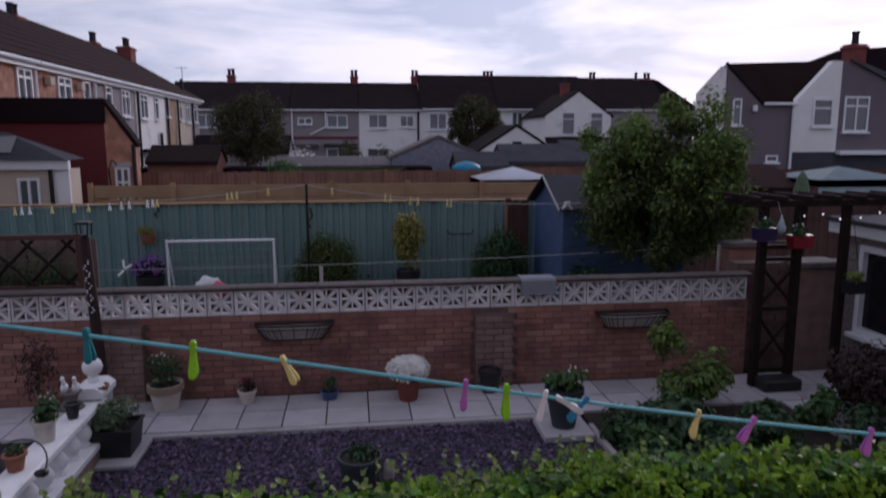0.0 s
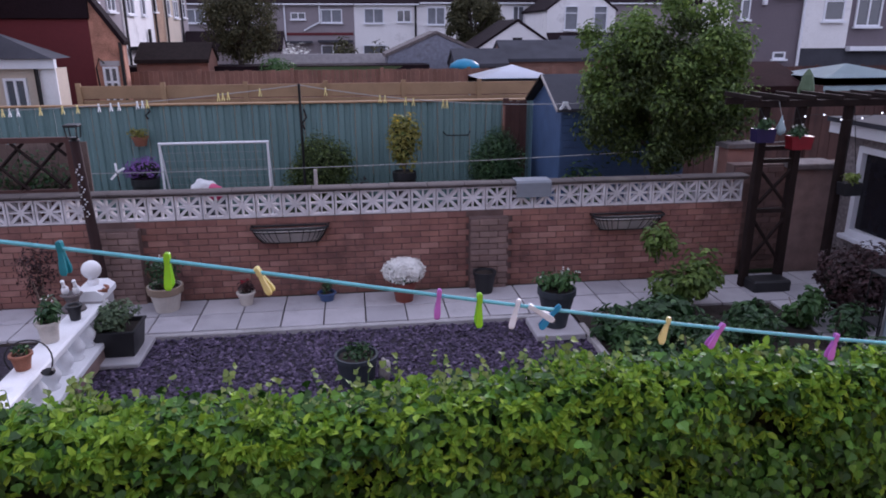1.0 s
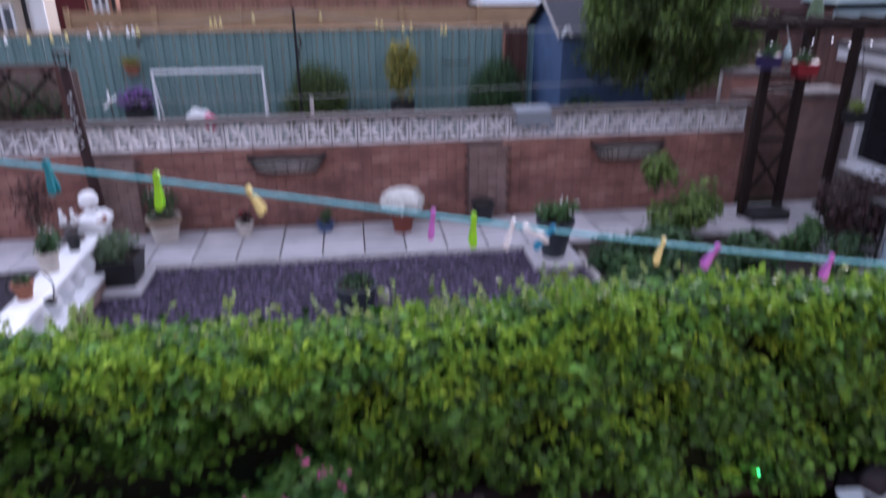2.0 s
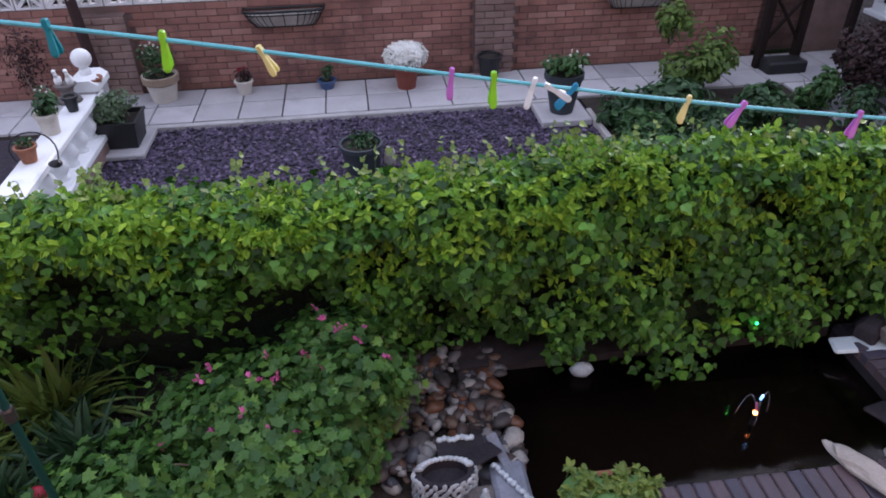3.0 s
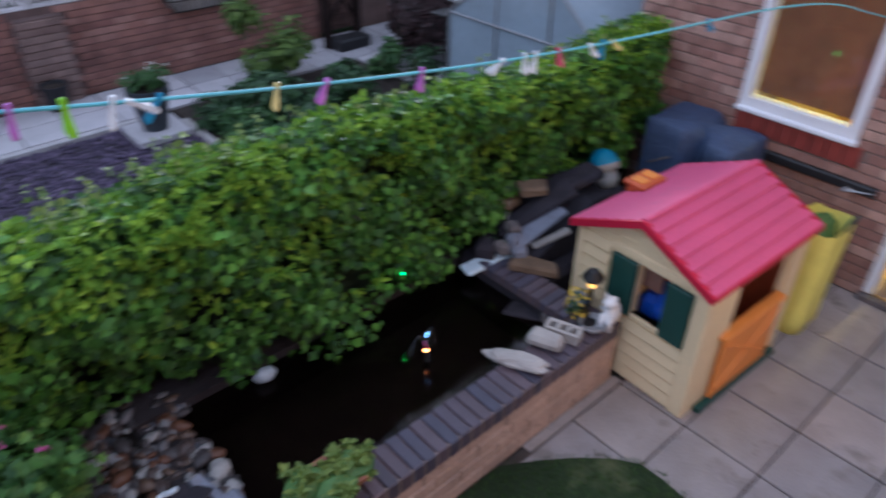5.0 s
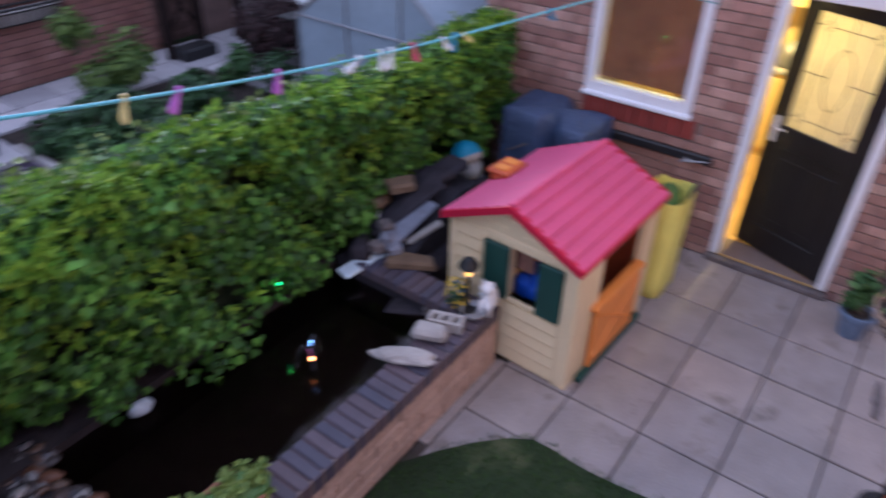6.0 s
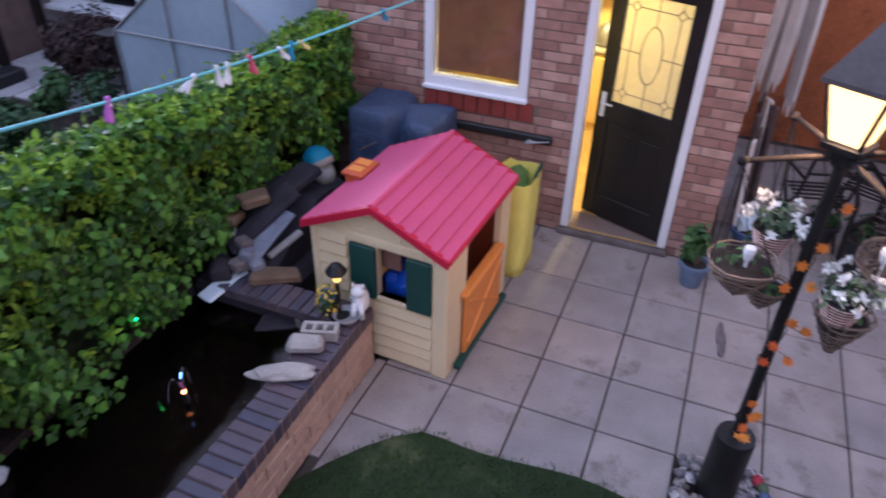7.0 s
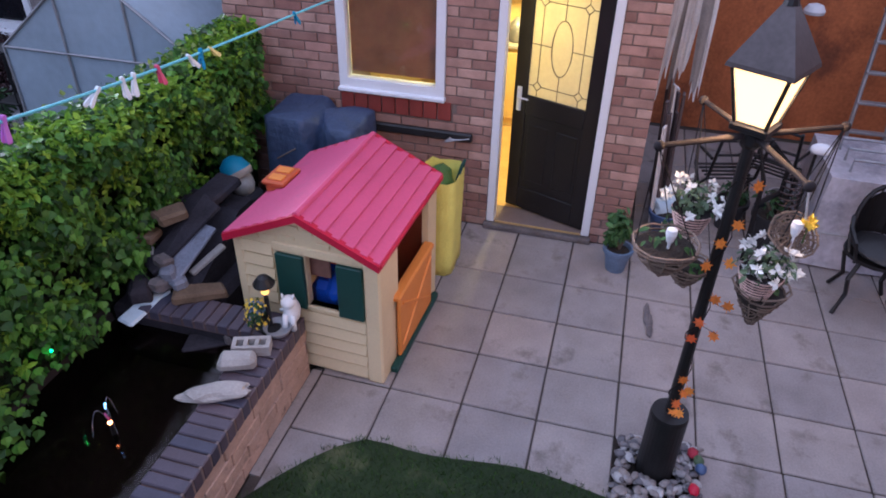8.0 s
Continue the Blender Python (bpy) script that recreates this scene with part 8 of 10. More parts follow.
# clutter behind the lamp post: dark chairs and pots in the yard
for k, (x, y, mt, r, h, lb) in enumerate(((1.0, -1.62, "pot_blue", 0.13, 0.20, "blue plastic tub in the side yard"), (0.85, -1.72, "pot_cream", 0.12, 0.16, "pale bag-like tub in the side yard"), (1.25, -2.15, "pot_black", 0.13, 0.26, "black plant pot in the side yard"), (1.05, -2.45, "pot_black", 0.16, 0.30, "large black plant pot in the side yard"), (0.62, -1.62, "terracotta", 0.09, 0.14, "terracotta pot in the side yard"), (1.55, -2.6, "metal_grey", 0.12, 0.22, "grey metal bucket in the side yard"))):
    pot("plant_pot", (x, y, 0), r, h, M[mt], lb, group="side yard pots")
    if mt in ("pot_black", "terracotta"):
        bush("pot_plant", (x, y, h - 0.03), (r * 1.1, r * 1.1, 0.12), M["leaf_dark"], 90, 0.05, "dark leafy plant in a side yard pot", "plant", OVAL_LEAF, 60 + k, 0.3, 4, 4)
bike = thing("bent_frame", (0.75, -2.25, 0), "black bent metal garden frame standing in the yard", "garden frame")
for k, pts in enumerate(([(0, 0, 0), (0.02, 0.02, 0.7), (0.08, 0.10, 0.95), (0.2, 0.2, 0.8)], [(0.3, -0.2, 0), (0.25, -0.18, 0.75), (0.15, 0, 0.95)], [(0.02, 0.02, 0.5), (0.27, -0.18, 0.5)])):
    bm = B()
    tube(bm, pts, 0.02, 6)
    part("bar", bm, M["metal_black"], bike)
bag_ = thing("plastic_bag", (1.12, -1.62, 0), "crumpled pale blue plastic bag in the side yard", "bag")
bm = B()
lump(bm, (0, 0, 0.13), (0.15, 0.13, 0.15), 0.7, 3, 8)
part("bag_body", bm, M["tray_white"], bag_)
bm = B()
lump(bm, (0.02, 0, 0.29), (0.05, 0.04, 0.06), 0.8, 2, 5)
part("knot", bm, M["tray_white"], bag_)
coil_ = thing("spring_coil", (1.02, -2.50, 0), "rusty wound spring coil of a plant stand", "coil")
bm = B()
tube(bm, [(0.075 * math.cos(a), 0.075 * math.sin(a), 0.30 + 0.36 * a / 44) for a in np.linspace(0, 44, 150)], 0.007, 5)
part("coil", bm, M["wood_umber"], coil_)
bm = B()
rod(bm, (0, 0, 0), (0, 0, 0.70), 0.010, 0.010, 6)
part("stem", bm, M["metal_black"], coil_)
for k, (x, y, hd_, tall) in enumerate(((1.35, -2.05, 0.3, 0.86), (1.55, -2.45, -0.5, 0.90))):
    ob = thing("garden_chair", (x, y, 0), "black tubular garden chair folded in the side yard", "chair", "yard chairs")
    ob.rotation_euler.z = hd_
    for sy_ in (-0.20, 0.20):
        bm = B()
        tube(bm, [(0.20, sy_, 0), (0.10, sy_, 0.25), (-0.12, sy_, 0.46), (-0.22, sy_, tall)], 0.014, 6)
        part("side_tube", bm, M["metal_black"], ob)
        bm = B()
        tube(bm, [(-0.20, sy_, 0), (-0.02, sy_, 0.30), (0.16, sy_, 0.46), (0.20, sy_, 0.62), (-0.12, sy_, 0.64)], 0.014, 6)
        part("arm_tube", bm, M["metal_black"], ob)
    for k2 in range(5):
        bm = B()
        box(bm, (0.15 - 0.065 * k2, 0, 0.455), (0.025, 0.39, 0.014), 0.004)
        part("seat_slat", bm, M["metal_black"], ob)
    for zz_ in (0.58, 0.70, tall - 0.02):
        bm = B()
        xx_ = -0.12 - 0.10 * (zz_ - 0.46) / (tall - 0.46)
        rod(bm, (xx_, -0.20, zz_), (xx_, 0.20, zz_), 0.011, 0.011, 6)
        part("back_rail", bm, M["metal_black"], ob)
wl_ = thing("wall_lamp", (3.28, -2.75, 1.35), "small unlit white dome wall lamp", "wall lamp")
bm = B()
lathe(bm, [(0.09, 0), (0.10, 0.03), (0.07, 0.08), (0.01, 0.10)], 16, (-0.12, 0, 0))
part("shade", bm, M["canvas_white"], wl_)
bm = B()
rod(bm, (0, 0, 0.05), (-0.12, 0, 0.08), 0.012, 0.012, 6)
part("bracket", bm, M["metal_black"], wl_)
bm = B()
lathe(bm, [(0.01, 0), (0.12, 0.0), (0.13, 0.02), (0.12, 0.03), (0.01, 0.03)], 24)
ob = solid("wall_clock", bm, M["canvas_white"], "round white clock face on the yard wall", "clock")
ob.location, ob.rotation_euler = (3.295, -2.55, 1.72), (0, radians(-90), 0)
# three flat lumps in place of an oval twig ring
bm = B()
for (x, y, s) in ((-0.28, -1.55, 0.10), (-0.20, -1.53, 0.14), (-0.36, -1.55, 0.09)):
    lump(bm, (x, y, 0.012), (s, 0.022, 0.012), 0.3, 2, 3)
solid("dark_stick", bm, M["rock"], "grey lumps on the slabs standing in for an oval twig ring", "stick")

# ---- next garden: gravel, edging, balustrade and pots ----
gravel = thing("slate_gravel", (-4.3, 4.1, NZ - 0.03), "purple slate chippings spread over the bed", "gravel", kind="stuff")
rng = np.random.default_rng(77)
k = 15000
gx, gy2 = rng.uniform(-6.7, -1.9, k), rng.uniform(2.5, 5.86, k)
CHIP = ([(-0.5, -0.3, 0), (0.5, -0.25, 0.05), (0.45, 0.3, 0), (-0.4, 0.35, 0.05), (-0.3, -0.2, 0.22), (0.35, -0.12, 0.25), (0.25, 0.2, 0.2), (-0.25, 0.22, 0.24)], [(4, 5, 6, 7), (0, 1, 5, 4), (1, 2, 6, 5), (2, 3, 7, 6), (3, 0, 4, 7)])
me = leaves("chippings", CHIP, np.stack([gx + 4.3, gy2 - 4.1, rng.uniform(0.0, 0.018, k)], 1), np.tile([0, 0, 1.0], (k, 1)), rng.uniform(0.022, 0.055, k), M["slate"], 0.0, rng)
tagged(piece("chippings", me, gravel, Matrix()), kind="stuff")
bm = B()
span(bm, (-6.62, 5.80, NZ - 0.04), (-1.92, 5.875, NZ + 0.022), 0.008)
solid("edging_kerb", bm, M["concrete"], "pale concrete edging strip along the gravel", "kerb", "structure")
bm = B()
span(bm, (-1.93, 2.6, NZ - 0.04), (-1.87, 5.5, NZ + 0.05), 0.008)
solid("bed_edging", bm, M["wood_grey"], "weathered timber edging of the flower bed", "edging", "structure")
bm = B()
span(bm, (-1.87, 2.5, NZ - 0.05), (0.5, 5.86, NZ + 0.0))
solid("flower_bed", bm, M["soil"], "dark planted flower bed", "soil", "structure")
bm = B()
span(bm, (-6.86, 5.17, NZ - 0.02), (-6.36, 5.79, NZ + 0.03), 0.01)
solid("corner_slab", bm, M["pale_slab"], "single pale slab under the black planter", "slab", "structure")
bm = B()
span(bm, (-2.46, 5.22, NZ - 0.02), (-1.94, 5.72, NZ + 0.05), 0.01)
solid("plinth_slab", bm, M["pale_slab"], "pale slab plinth under the grey planter", "slab", "structure")

BLX = -6.85
bal = thing("balustrade", (BLX, 4.4, NZ), "white painted balustrade with turned balusters and ball finial", "balustrade")
bm = B()
span(bm, (-0.14, -3.0, 0.14), (0.155, 1.10, 0.20), 0.008)
plinth = part("plinth", bm, M["white_paint"], bal)
bm = B()
span(bm, (-0.12, -2.98, 0), (0.14, 1.08, 0.14))
part("plinth_base", bm, M["brick_grey"], plinth, "bare weathered masonry base")
bm = B()
span(bm, (-0.12, -3.0, 0.455), (0.125, 1.28, 0.53), 0.016)
part("top_rail", bm, M["white_paint"], bal)
bm = B()
lathe(bm, [(0.062, 0), (0.062, 0.03), (0.04, 0.05), (0.075, 0.15), (0.085, 0.22), (0.06, 0.31), (0.035, 0.38), (0.05, 0.41), (0.062, 0.43), (0.062, 0.46)], 16)
for v in bm.verts:
    v.co.z *= 0.565
bme = finish(bm, "baluster", M["white_paint"], True)
for i in range(13):
    piece("baluster", bme, bal, Matrix.Translation((0.03, 0.86 - 0.275 * i, 0.20)))
bm = B()
span(bm, (-0.13, 1.11, 0), (0.115, 1.47, 0.56), 0.01)
pier = part("end_pier", bm, M["concrete"], bal, "grey stone end pier")
bm = B()
prism(bm, [(-0.16, 0.555), (0.145, 0.555), (0.145, 0.61), (0.08, 0.66), (-0.09, 0.66), (-0.16, 0.61)], "y", 1.10, 1.48)
part("pier_cap", bm, M["white_paint"], pier)
bm = B()
lathe(bm, [(0.05, 0.655), (0.055, 0.70), (0.045, 0.72)], 16, (0, 1.30, 0))
bmesh.ops.create_uvsphere(bm, u_segments=20, v_segments=14, radius=0.092, matrix=Matrix.Translation((0, 1.30, 0.815)))
part("ball_finial", bm, M["white_paint"], pier, smooth=True)
RT = NZ + 0.533
tp_ = pot("terracotta_pot", (-6.78, 5.62, RT), 0.085, 0.12, M["terracotta"], "terracotta pot with dark soil on the balustrade")
bp_ = pot("black_pot", (-6.83, 5.12, RT), 0.06, 0.14, M["pot_black"], "black plastic pot on the balustrade")
cp_ = pot("cream_pot", (-6.87, 4.66, RT), 0.085, 0.18, M["pot_cream"], "tall pale stone pot on the balustrade", taper=0.8)
bush("pot_plant", (-6.88, 4.68, RT + 0.17), (0.13, 0.13, 0.10), M["leaf_dark"], 160, 0.06, "dark bushy plant with small white buds", "plant", OVAL_LEAF, 71, 0.4, 5, 5, (M["petal_white"], 4, 0.014))
t2 = pot("terracotta_pot", (-6.87, 4.14, RT), 0.075, 0.13, M["terracotta"], "weathered terracotta pot with seedling on the balustrade")
bush("pot_plant", (-6.87, 4.14, RT + 0.10), (0.07, 0.07, 0.05), M["leaf_dark"], 50, 0.04, "small seedling plant in a terracotta pot", "plant", OVAL_LEAF, 72, 0.2, 3, 3)
bm = B()
lathe(bm, [(0.11, 0), (0.10, 0.03), (0.05, 0.08), (0.07, 0.13), (0.10, 0.16), (0.08, 0.17), (0.01, 0.15)], 16)
ob = solid("bird_bath_ornament", bm, M["rock"], "grey weathered stone bird bath ornament on the balustrade", "ornament", smooth=True)
ob.location = (-6.93, 5.36, RT)
for sx in (-1, 1):
    bm = B()
    lump(bm, (0, 0, 0.045), (0.032, 0.045, 0.05), 0.1, 2, 3)
    rod(bm, (0, -0.01, 0.07), (0, -0.02, 0.13), 0.022, 0.014, 8)
    lump(bm, (0, -0.03, 0.14), (0.018, 0.026, 0.018), 0.1, 2, 2)
    dv = solid("bird_figure", bm, M["white_paint"], "small white bird figure on the stone ornament", "figurine", group="bird figures", smooth=True)
    dv.location = (-6.93 + sx * 0.05, 5.36, RT + 0.155)
bm = B()
tube(bm, [(0.17 * math.cos(a), 0.02 * math.sin(a * 2), 0.12 + 0.17 * math.sin(a)) for a in np.linspace(-0.6, 3.6, 15)], 0.006, 6)
lump(bm, (0.12, 0, 0.02), (0.05, 0.04, 0.03), 0.3, 2, 3)
ob = solid("wire_hoop", bm, M["metal_black"], "black wire hoop lamp on the balustrade", "hoop")
ob.location = (-6.76, 4.02, RT)
strap_clump("daffodil", (-6.45, 3.55, NZ), 30, 0.42, M["leaf_sage"], "clump of daffodil leaves in front of the balustrade", 75)
rg_ = np.random.default_rng(9)
fp = np.repeat(np.array([[-6.40, 3.55, NZ + 0.42], [-6.50, 3.50, NZ + 0.40], [-6.62, 3.45, NZ + 0.40], [-6.35, 3.6, NZ + 0.37]]), 8, 0)
dfl = tagged(new("daffodil_flowers", leaves("daffodil_flowers", PETAL, fp, rg_.normal(0, 1, (32, 3)) + [0, -0.6, 0.6], np.full(32, 0.045), M["petal_yellow"], 0, rg_)), "yellow daffodil flowers in front of the balustrade", "flowers")

# pots along the brick wall
p1 = pot("glazed_pot", (-6.42, 6.55, NZ + 0.02), 0.18, 0.30, M["pot_cream"], "cream pot with brown rim and white flowers", taper=0.7)
bm = B()
lathe(bm, [(0.186, 0.215), (0.196, 0.225), (0.199, 0.298), (0.186, 0.303)], 24, closed=False)
part("rim_band", bm, M["pot_brown"], p1)
bush("white_daisy", (-6.42, 6.53, NZ + 0.28), (0.22, 0.20, 0.20), M["leaf_dark"], 380, 0.05, "airy plant with small white flowers in its pot", "plant", OVAL_LEAF, 81, 0.3, 7, 9, (M["petal_white"], 12, 0.02))
pot("glazed_pot", (-5.55, 6.60, NZ + 0.02), 0.095, 0.16, M["pot_cream"], "small cream pot with brown rim and red flowers", taper=0.7)
bush("red_plant", (-5.55, 6.60, NZ + 0.15), (0.10, 0.09, 0.08), M["leaf_red"], 110, 0.05, "small red-leaved plant in its pot", "plant", OVAL_LEAF, 82, 0.3, 4, 4, (M["petal_red"], 8, 0.022))
pot("blue_pot", (-4.63, 6.62, NZ + 0.02), 0.10, 0.10, M["pot_blue"], "low cobalt blue pot with a dark plant", taper=0.75)
bush("pot_plant", (-4.63, 6.62, NZ + 0.10), (0.11, 0.10, 0.10), M["leaf_dark"], 90, 0.05, "dark wispy plant in the blue pot", "plant", OVAL_LEAF, 83, 0.3, 4, 5)
pot("brown_pot", (-3.73, 6.48, NZ + 0.02), 0.14, 0.25, M["pot_russet"], "brown pot heaped with white chrysanthemums", taper=0.72)
mum = thing("chrysanthemum", (-3.73, 6.48, NZ + 0.26), "dense dome of white chrysanthemum blooms", "flowers")
rg_ = np.random.default_rng(17)
P_, U_ = ball_points(rg_, 1500, (0, 0, 0.13), (0.25, 0.22, 0.15), 0.88)
P_[:, 2] = np.maximum(P_[:, 2], 0.05)
bm = B()
lump(bm, (0, 0, 0.13), (0.225, 0.195, 0.135), 0.25, 3, 6)
part("inner_bloom", bm, M["petal_white"], mum)
piece("bloom", leaves("bloom", PETAL, P_, U_ + [0, -0.2, 0.3], rg_.uniform(0.025, 0.045, len(P_)), M["petal_white"], 0.2, rg_), mum, Matrix())
P_, U_ = ball_points(rg_, 160, (0, 0, 0.10), (0.22, 0.20, 0.13), 0.5)
piece("foliage", leaves("foliage", OVAL_LEAF, P_, U_ + [0, 0, 0.2], np.full(160, 0.06), M["leaf_dark"], 0.4, rg_), mum, Matrix())
pot("black_pot", (-2.75, 6.62, NZ + 0.02), 0.13, 0.27, M["pot_black"], "dark plastic pot standing by the wall pier", taper=0.75)
pot("grey_planter", (-2.20, 5.47, NZ + 0.053), 0.19, 0.42, M["pot_grey"], "tall dark grey round planter on a slab", taper=0.62)
bush("planter_plant", (-2.20, 5.47, NZ + 0.45), (0.24, 0.22, 0.14), M["leaf_mid"], 420, 0.06, "leafy green plant with a few white flowers", "plant", OVAL_LEAF, 84, 0.4, 7, 7, (M["petal_white"], 9, 0.022))
pot("round_planter", (-4.30, 4.62, NZ - 0.01), 0.185, 0.27, M["pot_grey"], "dark grey-green round planter standing in the gravel", taper=0.82)
bush("planter_plant", (-4.28, 4.62, NZ + 0.22), (0.16, 0.15, 0.07), M["leaf_dark"], 220, 0.05, "low green plant filling the round planter", "plant", OVAL_LEAF, 85, 0.3, 6, 5)
bm = B()
lump(bm, (0, 0, 0.11), (0.055, 0.05, 0.11), 0.35, 3, 5)
ob = solid("pale_stone_ornament", bm, M["rock_pale"], "pale mottled stone ornament beside the round planter", "ornament", smooth=True)
ob.location = (-4.05, 4.60, NZ - 0.01)
pot("square_planter", (-6.61, 5.50, NZ + 0.032), 0.20, 0.25, M["pot_black"], "square black plastic planter with a grey-green bush", square=True, taper=0.85)
bush("lavender_bush", (-6.61, 5.50, NZ + 0.23), (0.24, 0.22, 0.18), M["leaf_sage"], 700, 0.05, "rounded grey-green bush in the black planter", "shrub", OVAL_LEAF, 86, -0.2, 8, 8)
bush("peony_bush", (-1.15, 5.05, NZ), (0.38, 0.32, 0.26), M["leaf_dark"], 700, 0.11, "leafy dark green peony bush in the flower bed", "shrub", OVAL_LEAF, 87, 0.4, 9, 9)
bush("rose_bush", (-0.58, 5.88, NZ), (0.48, 0.30, 0.37), M["leaf_yellow_green"], 950, 0.088, "tall arching rose bush before the brick wall", "shrub", OVAL_LEAF, 88, 0.4, 9, 9)
bush("rose_bush", (-0.86, 6.00, NZ + 0.50), (0.20, 0.20, 0.26), M["leaf_yellow_green"], 330, 0.080, "lighter upper shoots of the rose bush", "shrub", OVAL_LEAF, 89, 0.4, 5, 5)
bush("hosta", (-1.55, 4.5, NZ), (0.26, 0.26, 0.16), M["leaf_dark"], 260, 0.12, "low broad-leaved plants in the flower bed", "plant", OVAL_LEAF, 90, 0.5, 6, 5)
bush("hosta", (-0.25, 5.05, NZ), (0.30, 0.26, 0.18), M["leaf_dark"], 380, 0.11, "low leafy plants at the bed's edge", "plant", OVAL_LEAF, 91, 0.5, 6, 5)
bush("laurel_bush", (0.42, 5.20, NZ), (0.24, 0.24, 0.26), M["leaf_mid"], 420, 0.09, "small green bush by the path", "shrub", OVAL_LEAF, 92, 0.4, 6, 6)
bush("copper_bush", (1.05, 5.25, NZ), (0.50, 0.44, 0.46), M["leaf_red"], 4200, 0.06, "dark copper-leaved bush beside the greenhouse", "shrub", OVAL_LEAF, 93, 0.3, 16, 9, core=0.6)
bush("dark_plant", (-7.75, 6.6, NZ), (0.26, 0.15, 0.48), M["leaf_red"], 420, 0.045, "straggling dark climber against the wall", "shrub", OVAL_LEAF, 94, 0.5, 8, 6)

rng = np.random.default_rng(411)
for k_ in range(9):
    bx_, by_ = -1.65 + 0.26 * k_ + rng.normal(0, 0.05), (3.0, 3.9, 4.7)[k_ % 3] + rng.normal(0, 0.15)
    bush("bed_plant", (bx_, by_, NZ), (rng.uniform(0.26, 0.36), 0.3, rng.uniform(0.16, 0.30)), M["leaf_dark"], 420, 0.075, "low dark leafy plant filling the flower bed", "plant", OVAL_LEAF, 420 + k_, 0.4, 9, 5, None, "flower bed plants")

bush("hosta", (-1.62, 5.10, NZ), (0.30, 0.28, 0.22), M["leaf_dark"], 520, 0.085, "dark leafy plants at the corner of the bed", "plant", OVAL_LEAF, 97, 0.5, 9, 5)
bush("hosta", (-1.66, 4.60, NZ), (0.28, 0.28, 0.20), M["leaf_mid"], 480, 0.08, "dark leafy plants at the edge of the bed", "plant", OVAL_LEAF, 98, 0.5, 9, 5)

# hay-rack troughs on the wall
def hay_rack(x, w, label):
    ob = thing("wall_trough", (x, WALL_Y - 0.006, 0.84), label, "wall planter", "wall troughs")

    def bow(f, k=1.0):
        """Half-oval outline at height fraction f: wide and deep above, narrow below."""
        hw, d = w / 2 * (0.66 + 0.34 * f ** 0.6) * k, (0.06 + 0.15 * f ** 0.7) * k
        return [(hw * math.copysign(abs(math.cos(a)) ** 0.6, math.cos(a)), -d * abs(math.sin(a)) ** 0.32, 0.21 * f) for a in np.linspace(0, math.pi, 17)]
    for f, rr in ((1.0, 0.016), (0.80, 0.007), (0.10, 0.007)):
        bm = B()
        tube(bm, bow(f), rr, 6)
        part("rail", bm, M["metal_black"], ob)
    bm = B()
    rod(bm, (-w / 2, -0.012, 0.21), (w / 2, -0.012, 0.21), 0.013, 0.013, 6)
    part("rail", bm, M["metal_black"], ob)
    for i in range(1, 16):
        bm = B()
        tube(bm, [bow(f)[i] for f in (1.0, 0.7, 0.4, 0.1)] + [(bow(0.1)[i][0] * 0.98, -0.01, 0.0)], 0.0045, 5)
        part("bar", bm, M["metal_black"], ob)
    bm = B()
    hoops = [[bm.verts.new(p) for p in bow(f, 0.975)] for f in (0.06, 0.3, 0.6, 0.84)]
    for p, q in zip(hoops, hoops[1:]):
        for i in range(16):
            bm.faces.new((p[i], p[i + 1], q[i + 1], q[i]))
    bm.faces.new(hoops[-1]), bm.faces.new(hoops[0][::-1])
    for p, q in zip(hoops, hoops[1:]):
        bm.faces.new((p[0], q[0], q[16], p[16]))
    part("liner", bm, M["rock_pale"], ob, "pale grey fibre liner")
    return ob


hay_rack(-5.02, 0.88, "black iron hay-rack trough with fibre liner on the wall")
hay_rack(-0.93, 0.90, "black iron hay-rack trough on the shaded wall")
mt_ = thing("draped_mat", (-2.12, WALL_Y, 0), "grey rubber-backed mat draped over the wall coping", "mat")
bm = B()
top_z = BZ + 0.316
prism(bm, [(-0.065, 1.30), (-0.055, top_z + 0.01), (-0.03, top_z + 0.035), (0.19, top_z + 0.035), (0.235, top_z + 0.01), (0.24, 1.33), (0.228, 1.33), (0.222, top_z), (0.19, top_z + 0.02), (-0.03, top_z + 0.02), (-0.043, top_z), (-0.053, 1.30)], "x", -0.215, 0.215)
part("mat_sheet", bm, M["cloth_grey"], mt_)

# trellis, its post with a lantern, string of white bulbs
post = thing("trellis_post", (-7.16, 6.62, NZ), "dark brown post with a black lantern on top", "post")
bm = B()
rod(bm, (0.08, 0, 0), (0, 0, 2.02), 0.060, 0.050, 10)
part("shaft", bm, M["wood_maroon_dark"], post)
bm = B()
lathe(bm, [(0.06, 2.02), (0.03, 2.04), (0.05, 2.05), (0.05, 2.06)], 8)
for sx_, sy_ in ((-1, -1), (1, -1), (1, 1), (-1, 1)):
    rod(bm, (0.05 * sx_, 0.05 * sy_, 2.05), (0.06 * sx_, 0.06 * sy_, 2.17), 0.008, 0.008, 5)
box(bm, (0, 0, 2.185), (0.15, 0.14, 0.03), 0.01)
part("lantern", bm, M["metal_black"], post)
post.scale = (1, 1, 0.965)
for i in range(22):
    bm = B()
    z = 1.18 + 0.028 * i
    box(bm, (0.03 - 0.02 * i / 22 + 0.026 * math.sin(i * 1.3), -0.056, z), (0.017, 0.010, 0.015), 0.003)
    part("bulb", bm, M["peg_white"], post)
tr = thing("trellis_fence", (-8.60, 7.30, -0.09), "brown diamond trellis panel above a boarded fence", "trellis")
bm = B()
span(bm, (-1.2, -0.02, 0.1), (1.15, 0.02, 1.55))
